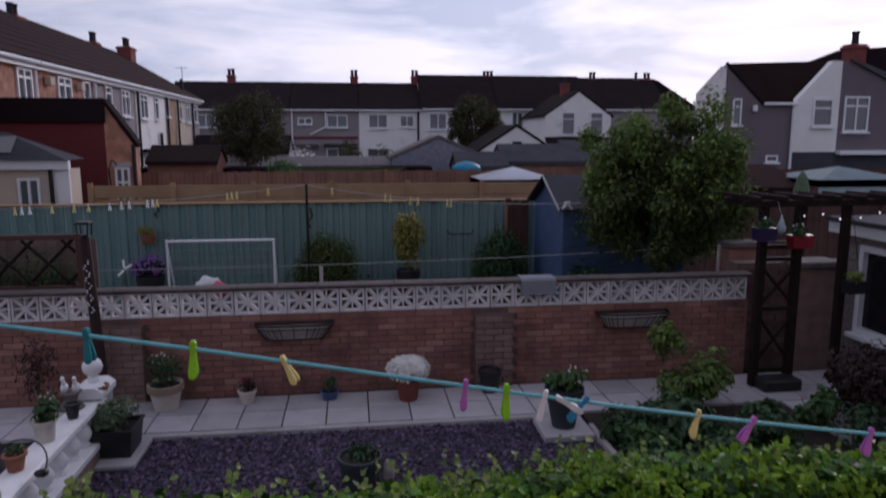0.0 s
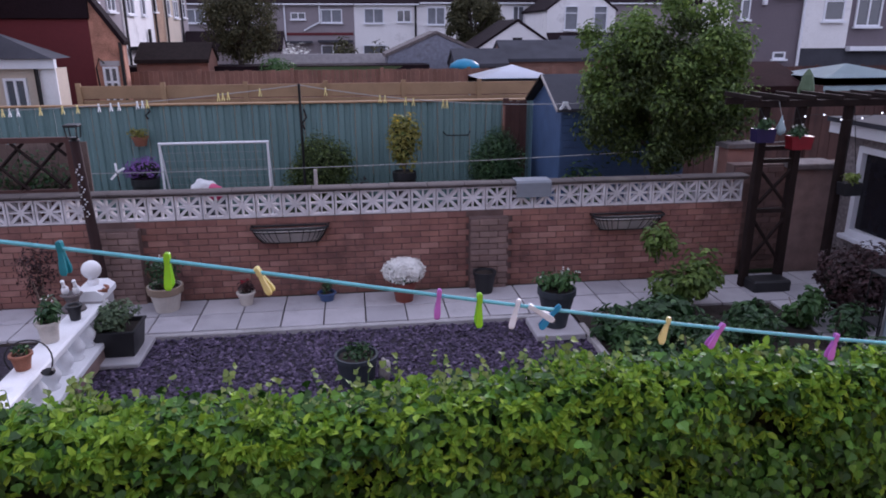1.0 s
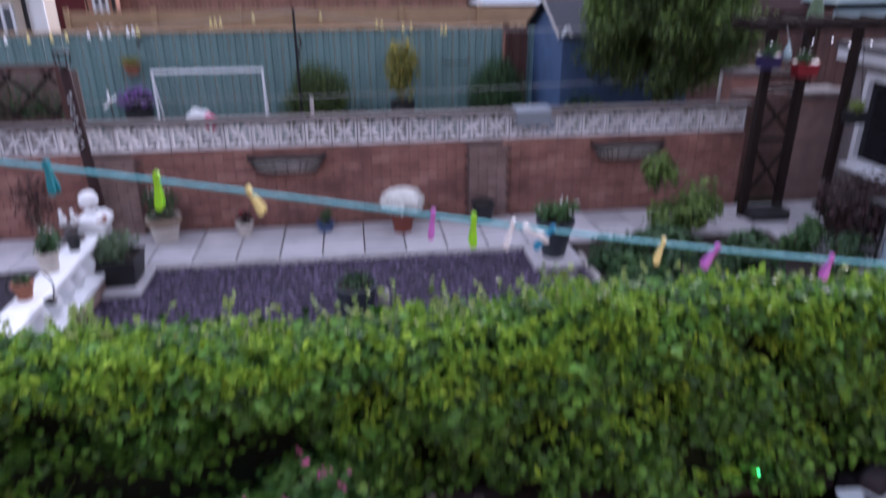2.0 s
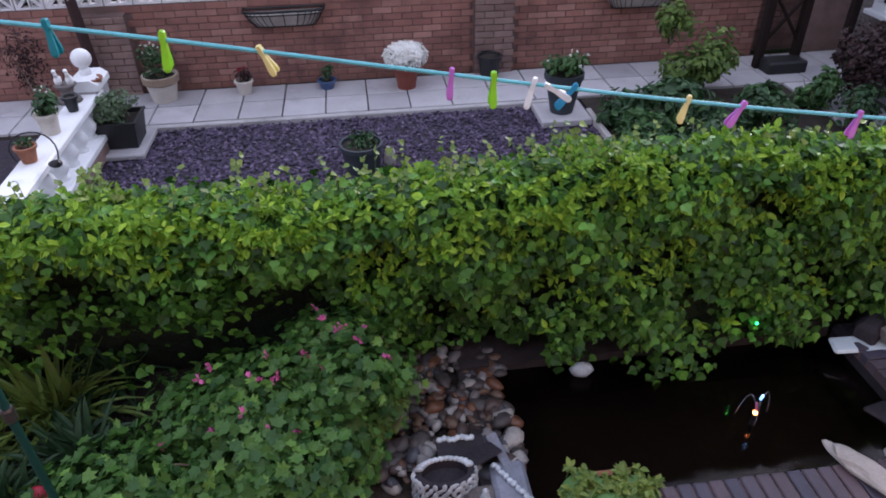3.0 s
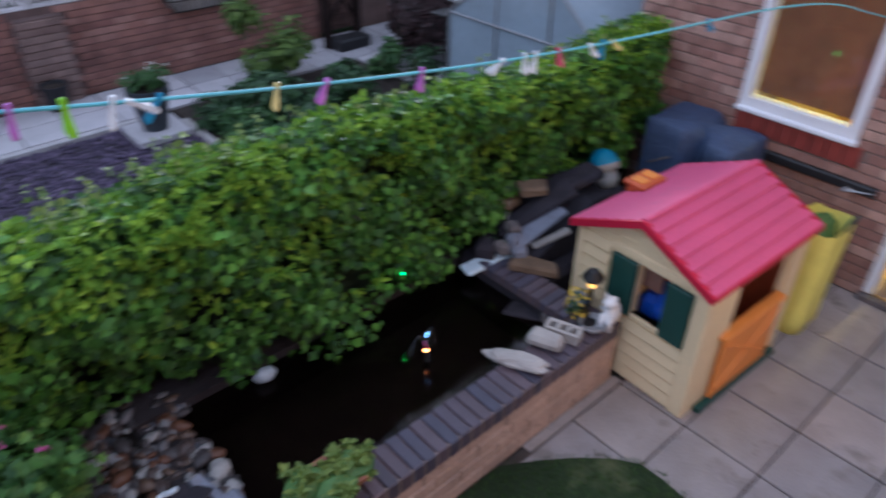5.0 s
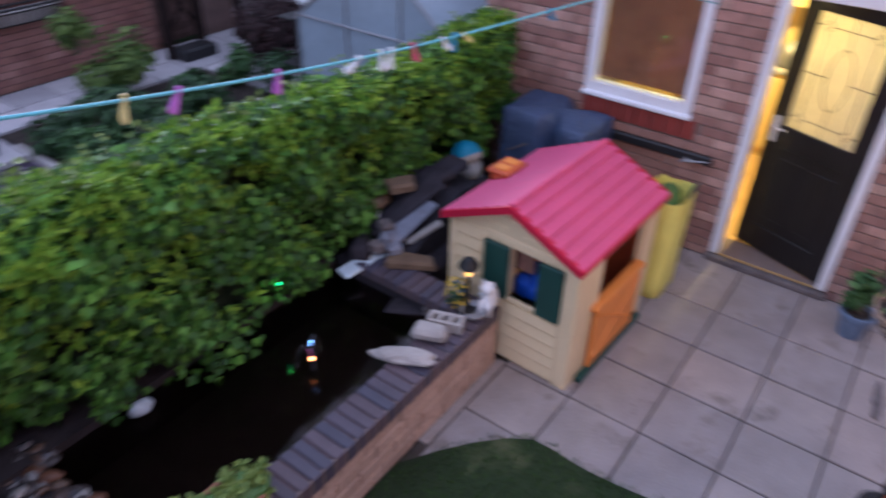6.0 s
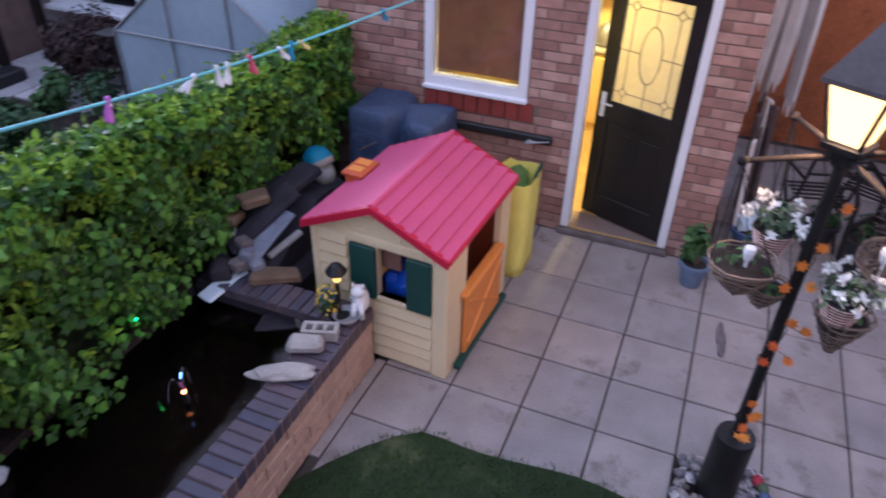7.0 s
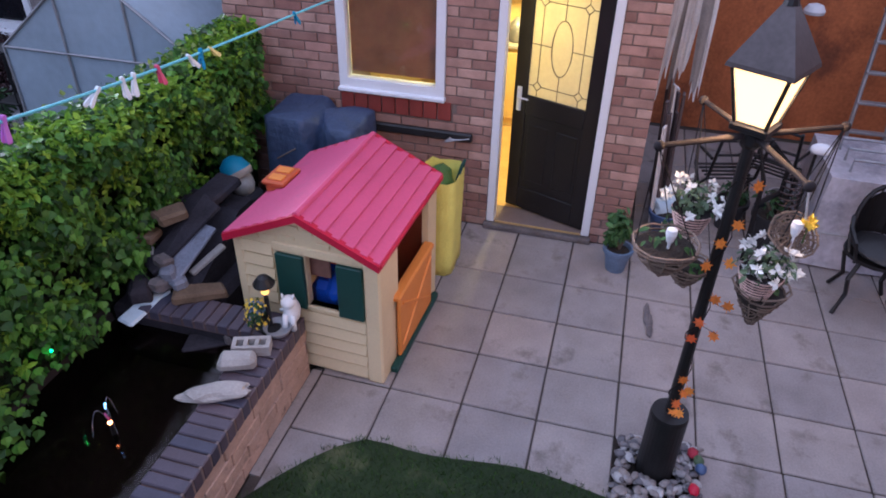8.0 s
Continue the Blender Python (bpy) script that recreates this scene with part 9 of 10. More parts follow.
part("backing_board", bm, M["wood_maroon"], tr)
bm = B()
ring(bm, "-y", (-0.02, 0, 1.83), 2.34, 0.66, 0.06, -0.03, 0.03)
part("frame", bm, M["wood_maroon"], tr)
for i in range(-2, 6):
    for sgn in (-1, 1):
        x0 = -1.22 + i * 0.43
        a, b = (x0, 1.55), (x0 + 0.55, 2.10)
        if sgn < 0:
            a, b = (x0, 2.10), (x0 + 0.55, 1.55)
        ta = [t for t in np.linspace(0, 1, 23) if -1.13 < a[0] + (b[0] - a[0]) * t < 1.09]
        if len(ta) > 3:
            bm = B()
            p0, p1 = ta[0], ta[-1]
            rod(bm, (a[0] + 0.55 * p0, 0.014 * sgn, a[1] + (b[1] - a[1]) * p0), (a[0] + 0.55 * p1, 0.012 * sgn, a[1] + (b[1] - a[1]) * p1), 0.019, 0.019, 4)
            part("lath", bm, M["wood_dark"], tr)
bm = B()
span(bm, (1.16, -0.06, 0.1), (1.23, 0.04, 2.14), 0.01)
part("end_post", bm, M["wood_taupe"], tr)
bush("climber", (-8.4, 7.45, 1.2), (0.8, 0.12, 0.35), M["leaf_dark"], 400, 0.06, "dark climber growing through the trellis", "shrub", OVAL_LEAF, 95, 0.4, 9, 5)
board_fence("garden_screen", -12.0, -7.45, 7.75, 0.1, 1.95, M["wood_taupe"], "weathered taupe boarded screen behind the trellis", 40, True, 1.6)
bush("screen_climber", (-8.0, 7.55, 1.1), (0.6, 0.12, 0.42), M["leaf_dark"], 500, 0.06, "dark climber on the boarded screen", "shrub", OVAL_LEAF, 301, 0.5, 9, 5)
wp = thing("white_ornament", (-6.88, 6.98, 1.50), "small white windmill ornament on a stick", "ornament")
bm = B()
rod(bm, (0, 0, 0.0), (-0.02, 0, 0.22), 0.006, 0.006, 5)
part("stick", bm, M["metal_black"], wp)
for a in (0.5, 1.6, 3.9):
    bm = B()
    box(bm, (-0.02 + 0.05 * math.cos(a), 0, 0.20 + 0.06 * math.sin(a)), (0.10, 0.01, 0.025), 0.004, Matrix.Rotation(-a, 3, "Y"))
    part("vane", bm, M["peg_white"], wp)

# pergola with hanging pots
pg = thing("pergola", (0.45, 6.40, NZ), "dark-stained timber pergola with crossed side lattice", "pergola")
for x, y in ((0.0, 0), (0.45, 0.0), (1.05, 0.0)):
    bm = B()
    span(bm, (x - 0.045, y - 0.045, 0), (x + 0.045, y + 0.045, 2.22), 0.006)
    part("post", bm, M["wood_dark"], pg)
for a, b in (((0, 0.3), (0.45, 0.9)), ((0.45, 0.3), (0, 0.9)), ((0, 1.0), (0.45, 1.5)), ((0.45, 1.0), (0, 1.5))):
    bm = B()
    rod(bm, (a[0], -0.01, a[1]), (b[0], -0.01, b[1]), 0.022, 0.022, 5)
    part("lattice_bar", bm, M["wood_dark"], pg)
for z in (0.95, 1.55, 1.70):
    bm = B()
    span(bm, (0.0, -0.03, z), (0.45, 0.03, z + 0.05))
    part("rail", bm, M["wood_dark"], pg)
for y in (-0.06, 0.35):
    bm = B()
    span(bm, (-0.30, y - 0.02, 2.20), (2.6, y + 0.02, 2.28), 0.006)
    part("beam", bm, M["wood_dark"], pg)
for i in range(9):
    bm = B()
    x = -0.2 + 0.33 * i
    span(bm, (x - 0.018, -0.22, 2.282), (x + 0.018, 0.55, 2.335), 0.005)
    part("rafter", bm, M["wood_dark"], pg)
bm = B()
span(bm, (0.0, -0.15, 0.0), (0.48, 0.12, 0.16), 0.02)
solid("black_trough", bm, M["pot_black"], "low black trough under the pergola", "trough").location = (0.45, 6.28, NZ)
for (x, z, mt, w, lb) in ((0.34, 2.00, "pot_purple", 0.24, "purple hanging trough under the pergola"), (0.79, 1.91, "pot_red", 0.27, "red hanging trough with white flowers under the pergola"), (1.52, 1.35, "pot_black", 0.24, "dark hanging pot with yellow-green plant on the pergola post")):
    ob = thing("hanging_pot", (x, 6.20, z), lb, "plant pot", "pergola pots")
    bm = B()
    prism(bm, [(-w * 0.42, 0), (w * 0.42, 0), (w * 0.5, 0.15), (-w * 0.5, 0.15)], "y", -0.07, 0.07)
    part("trough", bm, M[mt], ob)
    for sx in (-1, 1):
        bm = B()
        rod(bm, (sx * w * 0.4, 0.03, 0.13), (0.0, 0.14, 2.38 - z), 0.004, 0.004, 4)
        part("hanger", bm, M["metal_black"], ob)
    bush("pot_plant", (x, 6.20, z + 0.13), (w * 0.55, 0.10, 0.07), M["leaf_dark"] if x < 1.4 else M["leaf_lime"], 220, 0.045, "small leafy plant in a hanging trough", "plant", OVAL_LEAF, int(x * 100), 0.4, 7, 4, (M["petal_white"], 9, 0.018) if 0.7 < x < 1.2 else None)
bm = B()
lathe(bm, [(0.01, 0), (0.05, 0.03), (0.055, 0.07), (0.02, 0.16), (0.005, 0.22)], 14)
ob = solid("drop_ornament", bm, M["canvas_teal"], "pale teal drop-shaped hanging ornament", "ornament", smooth=True)
ob.location = (0.51, 6.15, 2.08)
bm = B()
rod(bm, (0.51, 6.15, 2.28), (0.51, 6.24, 2.44), 0.003, 0.003, 4)
solid("ornament_string", bm, M["wire"], "thin string of the hanging ornament", "string")
lights = thing("fairy_lights", (0.45, 6.30, 2.30), "string of small white lights along the pergola", "fairy lights")
pts = [(-0.05 + 0.12 * i, 0.02 * math.sin(i), -0.05 - 0.04 * math.sin(i * 0.9)) for i in range(18)]
bm = B()
tube(bm, pts, 0.003, 4)
part("cable", bm, M["metal_black"], lights)
for i, p in enumerate(pts):
    if i % 2 == 0:
        bm = B()
        bmesh.ops.create_uvsphere(bm, u_segments=6, v_segments=4, radius=0.011, matrix=Matrix.Translation(p))
        part("bulb", bm, M["bulb_white"], lights)

# neighbour's pebbledashed extension and the plastic greenhouse
nb = thing("pebbledash_extension", (2.0, 4.0, 0), "flat-roofed pebbledashed extension with white window", "house")
bm = B()
for y0, y1, z0, z1 in ((-1.9, 1.25, 0, 0.78), (-1.9, 1.25, 1.84, 1.95), (-1.9, 1.22, 0.78, 1.84), (2.72, 3.12, 0, 1.95), (1.25, 2.72, 0, 0.72), (1.25, 2.72, 1.84, 1.95)):
    span(bm, (0, y0, z0), (0.2, y1 if (z0, z1) != (0.78, 1.84) else 1.25, z1))
span(bm, (0.2, 2.92, 0), (5.0, 3.12, 1.95))
span(bm, (4.8, -1.9, 0), (5.0, 2.92, 1.95))
part("wall", bm, M["pebbledash"], nb)
bm = B()
span(bm, (-0.12, -2.0, 1.952), (5.1, 3.2, 2.09))
part("fascia", bm, M["upvc"], nb)
bm = B()
span(bm, (-0.15, -2.02, 2.092), (5.12, 3.23, 2.15))
part("roof", bm, M["roof_felt"], nb)
bm = B()
ring(bm, "-x", (0, 1.985, 1.28), 1.47, 1.12, 0.075, -0.1, 0.03)
wf = part("window_frame", bm, M["upvc"], nb)
for y in (1.985,):
    bm = B()
    span(bm, (0.0, y - 0.03, 0.80), (0.06, y + 0.03, 1.77))
    part("mullion", bm, M["upvc"], wf)
for y0, y1 in ((1.325, 1.95), (2.02, 2.645)):
    bm = B()
    span(bm, (0.04, y0, 0.80), (0.05, y1, 1.76))
    part("pane", bm, M["dark_glass"], wf)
bm = B()
span(bm, (-0.11, 1.22, 0.66), (0.05, 2.76, 0.715), 0.008)
part("sill", bm, M["upvc"], wf)
gh = thing("greenhouse", (0.42, 3.1, NZ), "plastic-sheeted greenhouse with blue-grey panels", "greenhouse")
GW, GE, GR, GL = 0.97, 1.0, 1.75, 1.55
bm = B()
prism(bm, [(-GW, 0), (GW, 0), (GW, GE), (0, GR), (-GW, GE)], "x", 0.0, 0.012)
part("end_sheet", bm, M["poly"], gh)
for sgn in (-1, 1):
    bm = B()
    span(bm, (0.012, sgn * GW - 0.006, 0), (GL, sgn * GW + 0.006, GE))
    part("side_sheet", bm, M["poly"], gh)
    bm = B()
    prism(bm, [(sgn * GW, GE), (0, GR), (0, GR + 0.012), (sgn * (GW + 0.01), GE + 0.012)], "x", 0.0, GL)
    part("roof_sheet", bm, M["poly"], gh)
for y in (-GW, -GW / 3, GW / 3, GW):
    bm = B()
    h = GE + (GR - GE) * (1 - abs(y) / GW)
    rod(bm, (-0.012, y, 0), (-0.012, y, h), 0.011, 0.011, 6)
    part("upright", bm, M["metal_grey"], gh)
for a, b in (((-GW, GE), (0, GR)), ((GW, GE), (0, GR)), ((-GW, GE), (GW, GE))):
    bm = B()
    rod(bm, (-0.012, a[0], a[1]), (-0.012, b[0], b[1]), 0.011, 0.011, 6)
    part("end_rail", bm, M["metal_grey"], gh)
stand = thing("plant_stand", (0.62, 4.35, NZ), "small dark iron plant stand beside the greenhouse", "plant stand")
for x, y in ((-0.1, -0.1), (0.1, -0.1), (0.1, 0.1), (-0.1, 0.1)):
    bm = B()
    rod(bm, (x, y, 0), (x, y, 0.9), 0.008, 0.008, 5)
    part("leg", bm, M["metal_black"], stand)
for z in (0.4, 0.88):
    bm = B()
    box(bm, (0, 0, z), (0.24, 0.24, 0.02), 0.004)
    part("shelf", bm, M["metal_black"], stand)

# ---- behind the wall: goal, bushes, tree, shed, washing lines ----
goal = thing("goal", (-6.455, 10.30, 0.10), "small white football goal with a thin net", "goal")
for x in (-0.835, 0.835):
    bm = B()
    rod(bm, (x, 0, 0), (x, 0, 1.43), 0.019, 0.019, 8)
    part("goalpost", bm, M["upvc"], goal)
    bm = B()
    rod(bm, (x, 0, 1.40), (x, 0.55, 0.0), 0.015, 0.015, 6)
    part("stay", bm, M["upvc"], goal)
bm = B()
rod(bm, (-0.855, 0, 1.43), (0.855, 0, 1.43), 0.021, 0.021, 8)
part("crossbar", bm, M["upvc"], goal)
bm = B()
for i in range(17):
    x = -0.87 + 1.74 * i / 16
    rod(bm, (x, 0, 1.41), (x, 0.55, 0.02), 0.0025, 0.0025, 3, False)
for i in range(11):
    f = i / 10
    rod(bm, (-0.87, 0.55 * f, 1.41 - 1.39 * f), (0.87, 0.55 * f, 1.41 - 1.39 * f), 0.0025, 0.0025, 3, False)
part("net", bm, M["wire"], goal, kind="stuff")
bm = B()
lump(bm, (-6.60, 9.9, 0.86), (0.20, 0.14, 0.17), 0.3, 3, 5)
solid("wrapped_bundle", bm, M["peg_white"], "white bundle lying before the goal", "bundle", smooth=True)
bm = B()
lump(bm, (-6.42, 9.82, 0.83), (0.13, 0.12, 0.14), 0.3, 2, 5)
solid("pink_ball", bm, M["peg_pink"], "pink and white ball before the goal", "ball", smooth=True)
bm = B()
span(bm, (-6.85, 9.75, 0.12), (-6.3, 10.05, 0.71), 0.03)
solid("low_box", bm, M["pot_grey"], "low grey box on the lawn", "box")
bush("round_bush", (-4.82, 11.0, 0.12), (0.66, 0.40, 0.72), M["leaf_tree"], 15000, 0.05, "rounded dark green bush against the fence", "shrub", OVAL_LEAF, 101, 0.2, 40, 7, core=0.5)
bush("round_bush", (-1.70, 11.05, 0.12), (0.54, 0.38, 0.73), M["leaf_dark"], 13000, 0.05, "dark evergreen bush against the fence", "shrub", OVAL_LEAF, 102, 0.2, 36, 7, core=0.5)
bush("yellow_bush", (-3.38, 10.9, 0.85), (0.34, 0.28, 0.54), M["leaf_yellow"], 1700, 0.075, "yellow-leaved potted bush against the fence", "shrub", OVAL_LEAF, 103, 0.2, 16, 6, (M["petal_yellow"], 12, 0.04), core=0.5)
pot("tub", (-3.38, 10.9, 0.12), 0.2, 0.75, M["pot_black"], "tall black tub holding the yellow bush", taper=0.8)
pot("tub", (-7.80, 11.1, 0.12), 0.22, 0.72, M["pot_black"], "tall black tub of purple flowers", taper=0.8)
bush("purple_flowers", (-7.80, 11.1, 0.78), (0.40, 0.30, 0.22), M["petal_purple"], 900, 0.05, "mound of purple flowers in a tub", "flowers", OVAL_LEAF, 104, 0.2, 14, 4, core=0.6)
hbk = pot("basket_pot", (-7.90, 11.45, 1.34), 0.13, 0.16, M["terracotta"], "hanging basket with orange-brown plant on the fence")
bush("basket_plant", (-7.90, 11.40, 1.46), (0.19, 0.14, 0.10), M["leaf_yellow"], 240, 0.05, "small plant in the fence basket", "plant", OVAL_LEAF, 105, 0.3, 8, 4)
bush("dark_plant", (-4.1, 11.3, 0.12), (0.2, 0.15, 0.42), M["leaf_red"], 130, 0.06, "sparse purple-leaved plant before the fence", "plant", OVAL_LEAF, 106, 0.3, 4, 5)
for x, z, h, lb in ((-5.1, 1.55, 0.36, "black hook with a cord hanging on the green fence"), (-2.35, 1.45, 0.06, "black wire wall basket on the green fence"), (-7.75, 1.78, 0.22, "black bracket on the green fence")):
    bm = B()
    if h < 0.1:
        tube(bm, [(x - 0.25, FY + 0.01, z), (x - 0.2, FY - 0.12, z - 0.05), (x + 0.2, FY - 0.12, z - 0.05), (x + 0.25, FY + 0.01, z)], 0.012, 5)
    else:
        tube(bm, [(x, FY - 0.03, z + h), (x + 0.04, FY - 0.05, z + h * 0.6), (x - 0.04, FY - 0.05, z + h * 0.3), (x, FY - 0.04, z)], 0.018, 5)
    solid("fence_bracket", bm, M["metal_black"], lb, "bracket")


def tree(name, loc, trunk, crown_c, crown_r, count, size, material, label, seed, limbs=9, shape=OVAL_LEAF, clump=26, tips=0.0, spire=1.0, reach=(0.45, 0.82), puff=(0.14, 0.30)):
    """Tapered trunk, forked limbs, and a crown of leaf clumps with gaps."""
    rg_ = np.random.default_rng(seed)
    ob = thing(name, loc, label, "tree")
    bm = B()
    c = Vector(crown_c)
    fork = Vector((c.x * 0.5, c.y * 0.5, max(0.4, c.z - crown_r[2] * 0.75)))
    rod(bm, (0, 0, -0.05), fork, trunk, trunk * 0.7, 9)
    part("trunk", bm, M["bark"], ob)
    cl = []
    for i in range(clump):
        d = rg_.normal(0, 1, 3)
        d /= np.linalg.norm(d)
        cl.append(np.array(crown_c) + d * np.array(crown_r) * rg_.uniform(*reach))
    for i in range(min(limbs, clump)):
        bm = B()
        m_ = fork.lerp(Vector(cl[i]), 0.55) + Vector((0, 0, 0.1))
        rod(bm, fork, m_, trunk * 0.42, trunk * 0.26, 6)
        rod(bm, m_, Vector(cl[i]), trunk * 0.26, trunk * 0.08, 5)
        part("limb", bm, M["bark"], ob)
    P_, U_ = [], []
    for q in cl:
        rad = np.array(crown_r) * rg_.uniform(*puff) * np.array([1, 1, spire])
        p, u = ball_points(rg_, count // clump, q, rad, 0.25)
        P_.append(p), U_.append(u + [0, 0, 0.5])
    P_, U_ = np.concatenate(P_), np.concatenate(U_)
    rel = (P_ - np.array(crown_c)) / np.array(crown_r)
    # some leaves of the outer upper crown get a lighter, yellower green
    upper_outer = (np.linalg.norm(rel, axis=1) > 0.78) & (rel[:, 2] > -0.3) & (rg_.uniform(0, 1, len(P_)) < tips * (0.6 + rel[:, 2]))
    sizes = rg_.uniform(0.65, 1.3, len(P_)) * size
    piece("crown", leaves("crown", shape, P_[~upper_outer], U_[~upper_outer], sizes[~upper_outer], material, 0.6, rg_), ob, Matrix())
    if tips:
        piece("young_leaves", leaves("young_leaves", shape, P_[upper_outer] + np.array([0, 0, 0.02]), U_[upper_outer], sizes[upper_outer], M["leaf_yellow_green"], -0.2, rg_), ob, Matrix())
    return ob


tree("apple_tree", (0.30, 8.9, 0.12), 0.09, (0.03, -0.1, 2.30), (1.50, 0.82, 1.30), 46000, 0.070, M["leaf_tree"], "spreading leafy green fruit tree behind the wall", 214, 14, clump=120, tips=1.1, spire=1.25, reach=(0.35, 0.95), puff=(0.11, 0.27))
tree("garden_tree", (-9.0, 30.0, 0.0), 0.12, (0.35, 0, 3.55), (1.85, 1.3, 1.75), 12000, 0.12, M["leaf_far"], "thin olive-brown garden tree in the distance", 202, 14, clump=80, spire=1.3)
tree("garden_tree", (3.75, 45.0, 0.0), 0.2, (0, 0, 4.05), (2.2, 1.8, 2.1), 12000, 0.20, M["leaf_far"], "dense dark round tree before the far terrace", 203, 9, clump=90)
bush("far_shrub", (-7.0, 27, 0.0), (1.25, 0.9, 1.28), M["leaf_mid"], 2600, 0.14, "bright green shrub beyond the fences", "shrub", OVAL_LEAF, 204, 0.3, 9, 6)
bush("far_blossom", (-7.25, 40, 0.0), (0.95, 0.8, 1.42), M["petal_white"], 1200, 0.13, "white blossoming bush beyond the fences", "shrub", OVAL_LEAF, 205, 0.3, 8, 6)
bush("far_shrub", (-2.4, 40, 0.0), (0.9, 0.8, 1.5), M["leaf_far"], 600, 0.25, "dull green shrub before the far terrace", "shrub", OVAL_LEAF, 206, 0.3, 8, 6)
bush("far_shrub", (-4.6, 40, 0.0), (0.95, 0.8, 1.5), M["leaf_far"], 600, 0.25, "grey-green shrub before the far terrace", "shrub", OVAL_LEAF, 207, 0.3, 8, 6)
bush("fence_ivy", (-0.55, 9.4, 0.12), (0.42, 0.3, 0.62), M["leaf_dark"], 500, 0.09, "dark ivy bush at the foot of the shed", "shrub", OVAL_LEAF, 208, 0.4, 8, 6)

shed = thing("blue_shed", (-0.97, 9.6, 0.12), "blue painted boarded garden shed with dark pitched roof", "shed")
SL, SD, SE, SR = 2.1, 1.8, 1.93, 2.36     # length, depth, eaves and ridge above its floor
bm = B()
prism(bm, [(0.02, 0), (SD - 0.02, 0), (SD - 0.02, SE), (SD / 2, SR - 0.03), (0.02, SE)], "x", 0.012, SL)
part("body", bm, M["shed_blue"], shed)
bm = B()
gable_roof(bm, -0.05, SL + 0.05, 0.0, SD, SE, SR, "x", 0.10, 0.05)
part("roof", bm, M["roof_felt"], shed)
for sgn in (-1, 1):
    bm = B()
    prism(bm, [(SD / 2, SR + 0.05), (SD / 2 + sgn * (SD / 2 + 0.1), SE), (SD / 2 + sgn * (SD / 2 + 0.1), SE - 0.04), (SD / 2, SR + 0.01)], "x", -0.125, -0.102)
    part("barge_board", bm, M["wood_grey"] if sgn < 0 else M["wood_dark"], shed)
bm = B()
span(bm, (0, -0.014, -0.055), (SL, 0.0, 0.055), 0.003)
fb = finish(bm, "board", M["shed_blue"])
for i in range(16):
    piece("board", fb, shed, Matrix.Translation((0, 0.012 - 0.004 * (i % 2), 0.08 + 0.117 * i)))
bm = B()
span(bm, (-0.014, -0.06, 0), (0.0, 0.06, SE - 0.02), 0.003)
gb = finish(bm, "gable_board", M["shed_blue"])
for i in range(14):
    piece("gable_board", gb, shed, Matrix.Translation((0.008, 0.09 + 0.125 * i, 0)))
board_fence("timber_fence", -1.50, -1.10, 11.35, 0.1, 2.02, M["wood_maroon"], "dark red-brown timber panel closing the fence end", 6, True, 0.6)
for (x, z0, z1, lb) in ((-5.08, 0.5, 2.42, "thin black washing line pole"), (-1.55, 0.1, 1.95, "rusty post at the fence end"), (0.42, 1.45, 1.78, "short pale stake behind the wall"), (-4.72, 1.3, 1.62, "short pale stake behind the wall")):
    bm = B()
    y = {-5.08: 10.5, -1.55: 11.2}.get(x, 7.3)
    rod(bm, (x, y, 0.1), (x, y, z1), 0.022, 0.022, 8)
    solid("garden_stake", bm, M["metal_black"] if x == -5.08 else (M["wood_red"] if x == -1.55 else M["wood_grey"]), lb, "stake")


def sag_line(name, a, b, sag, r, material, label, y=None):
    bm = B()
    a, b = Vector(a), Vector(b)
    tube(bm, [a.lerp(b, t) - Vector((0, 0, sag * 4 * t * (1 - t))) for t in np.linspace(0, 1, 17)], r, 5)
    return solid(name, bm, material, label, "washing line")


def peg_mesh(material):
    """Sprung plastic peg: two arms pinched together on the line and gaping below it."""
    bm = B()
    for sgn in (-1, 1):
        prof = [(0.0215, 0.0030, 0.0020, 0.0035), (0.0185, 0.0034, 0.0028, 0.0058), (0.006, 0.0034, 0.0030, 0.0062), (-0.004, 0.0036, 0.0030, 0.0050), (-0.018, 0.0052, 0.0030, 0.0062), (-0.040, 0.0090, 0.0032, 0.0080), (-0.050, 0.0104, 0.0030, 0.0074), (-0.0555, 0.0108, 0.0016, 0.0040)]
        last = None
        for z, xc, hx, hy in prof:
            row = [bm.verts.new((sgn * xc + dx * hx, dy * hy, z)) for dx, dy in ((-1, -1), (1, -1), (1, 1), (-1, 1))]
            if last:
                for k_ in range(4):
                    bm.faces.new((last[k_], last[(k_ + 1) % 4], row[(k_ + 1) % 4], row[k_]))
            else:
                bm.faces.new(row)
            last = row
        bm.faces.new(last[::-1])
    bmesh.ops.recalc_face_normals(bm, faces=bm.faces[:])
    rod(bm, (-0.005, 0, -0.012), (0.005, 0, -0.012), 0.0045, 0.0045, 8)
    return finish(bm, "peg", material)


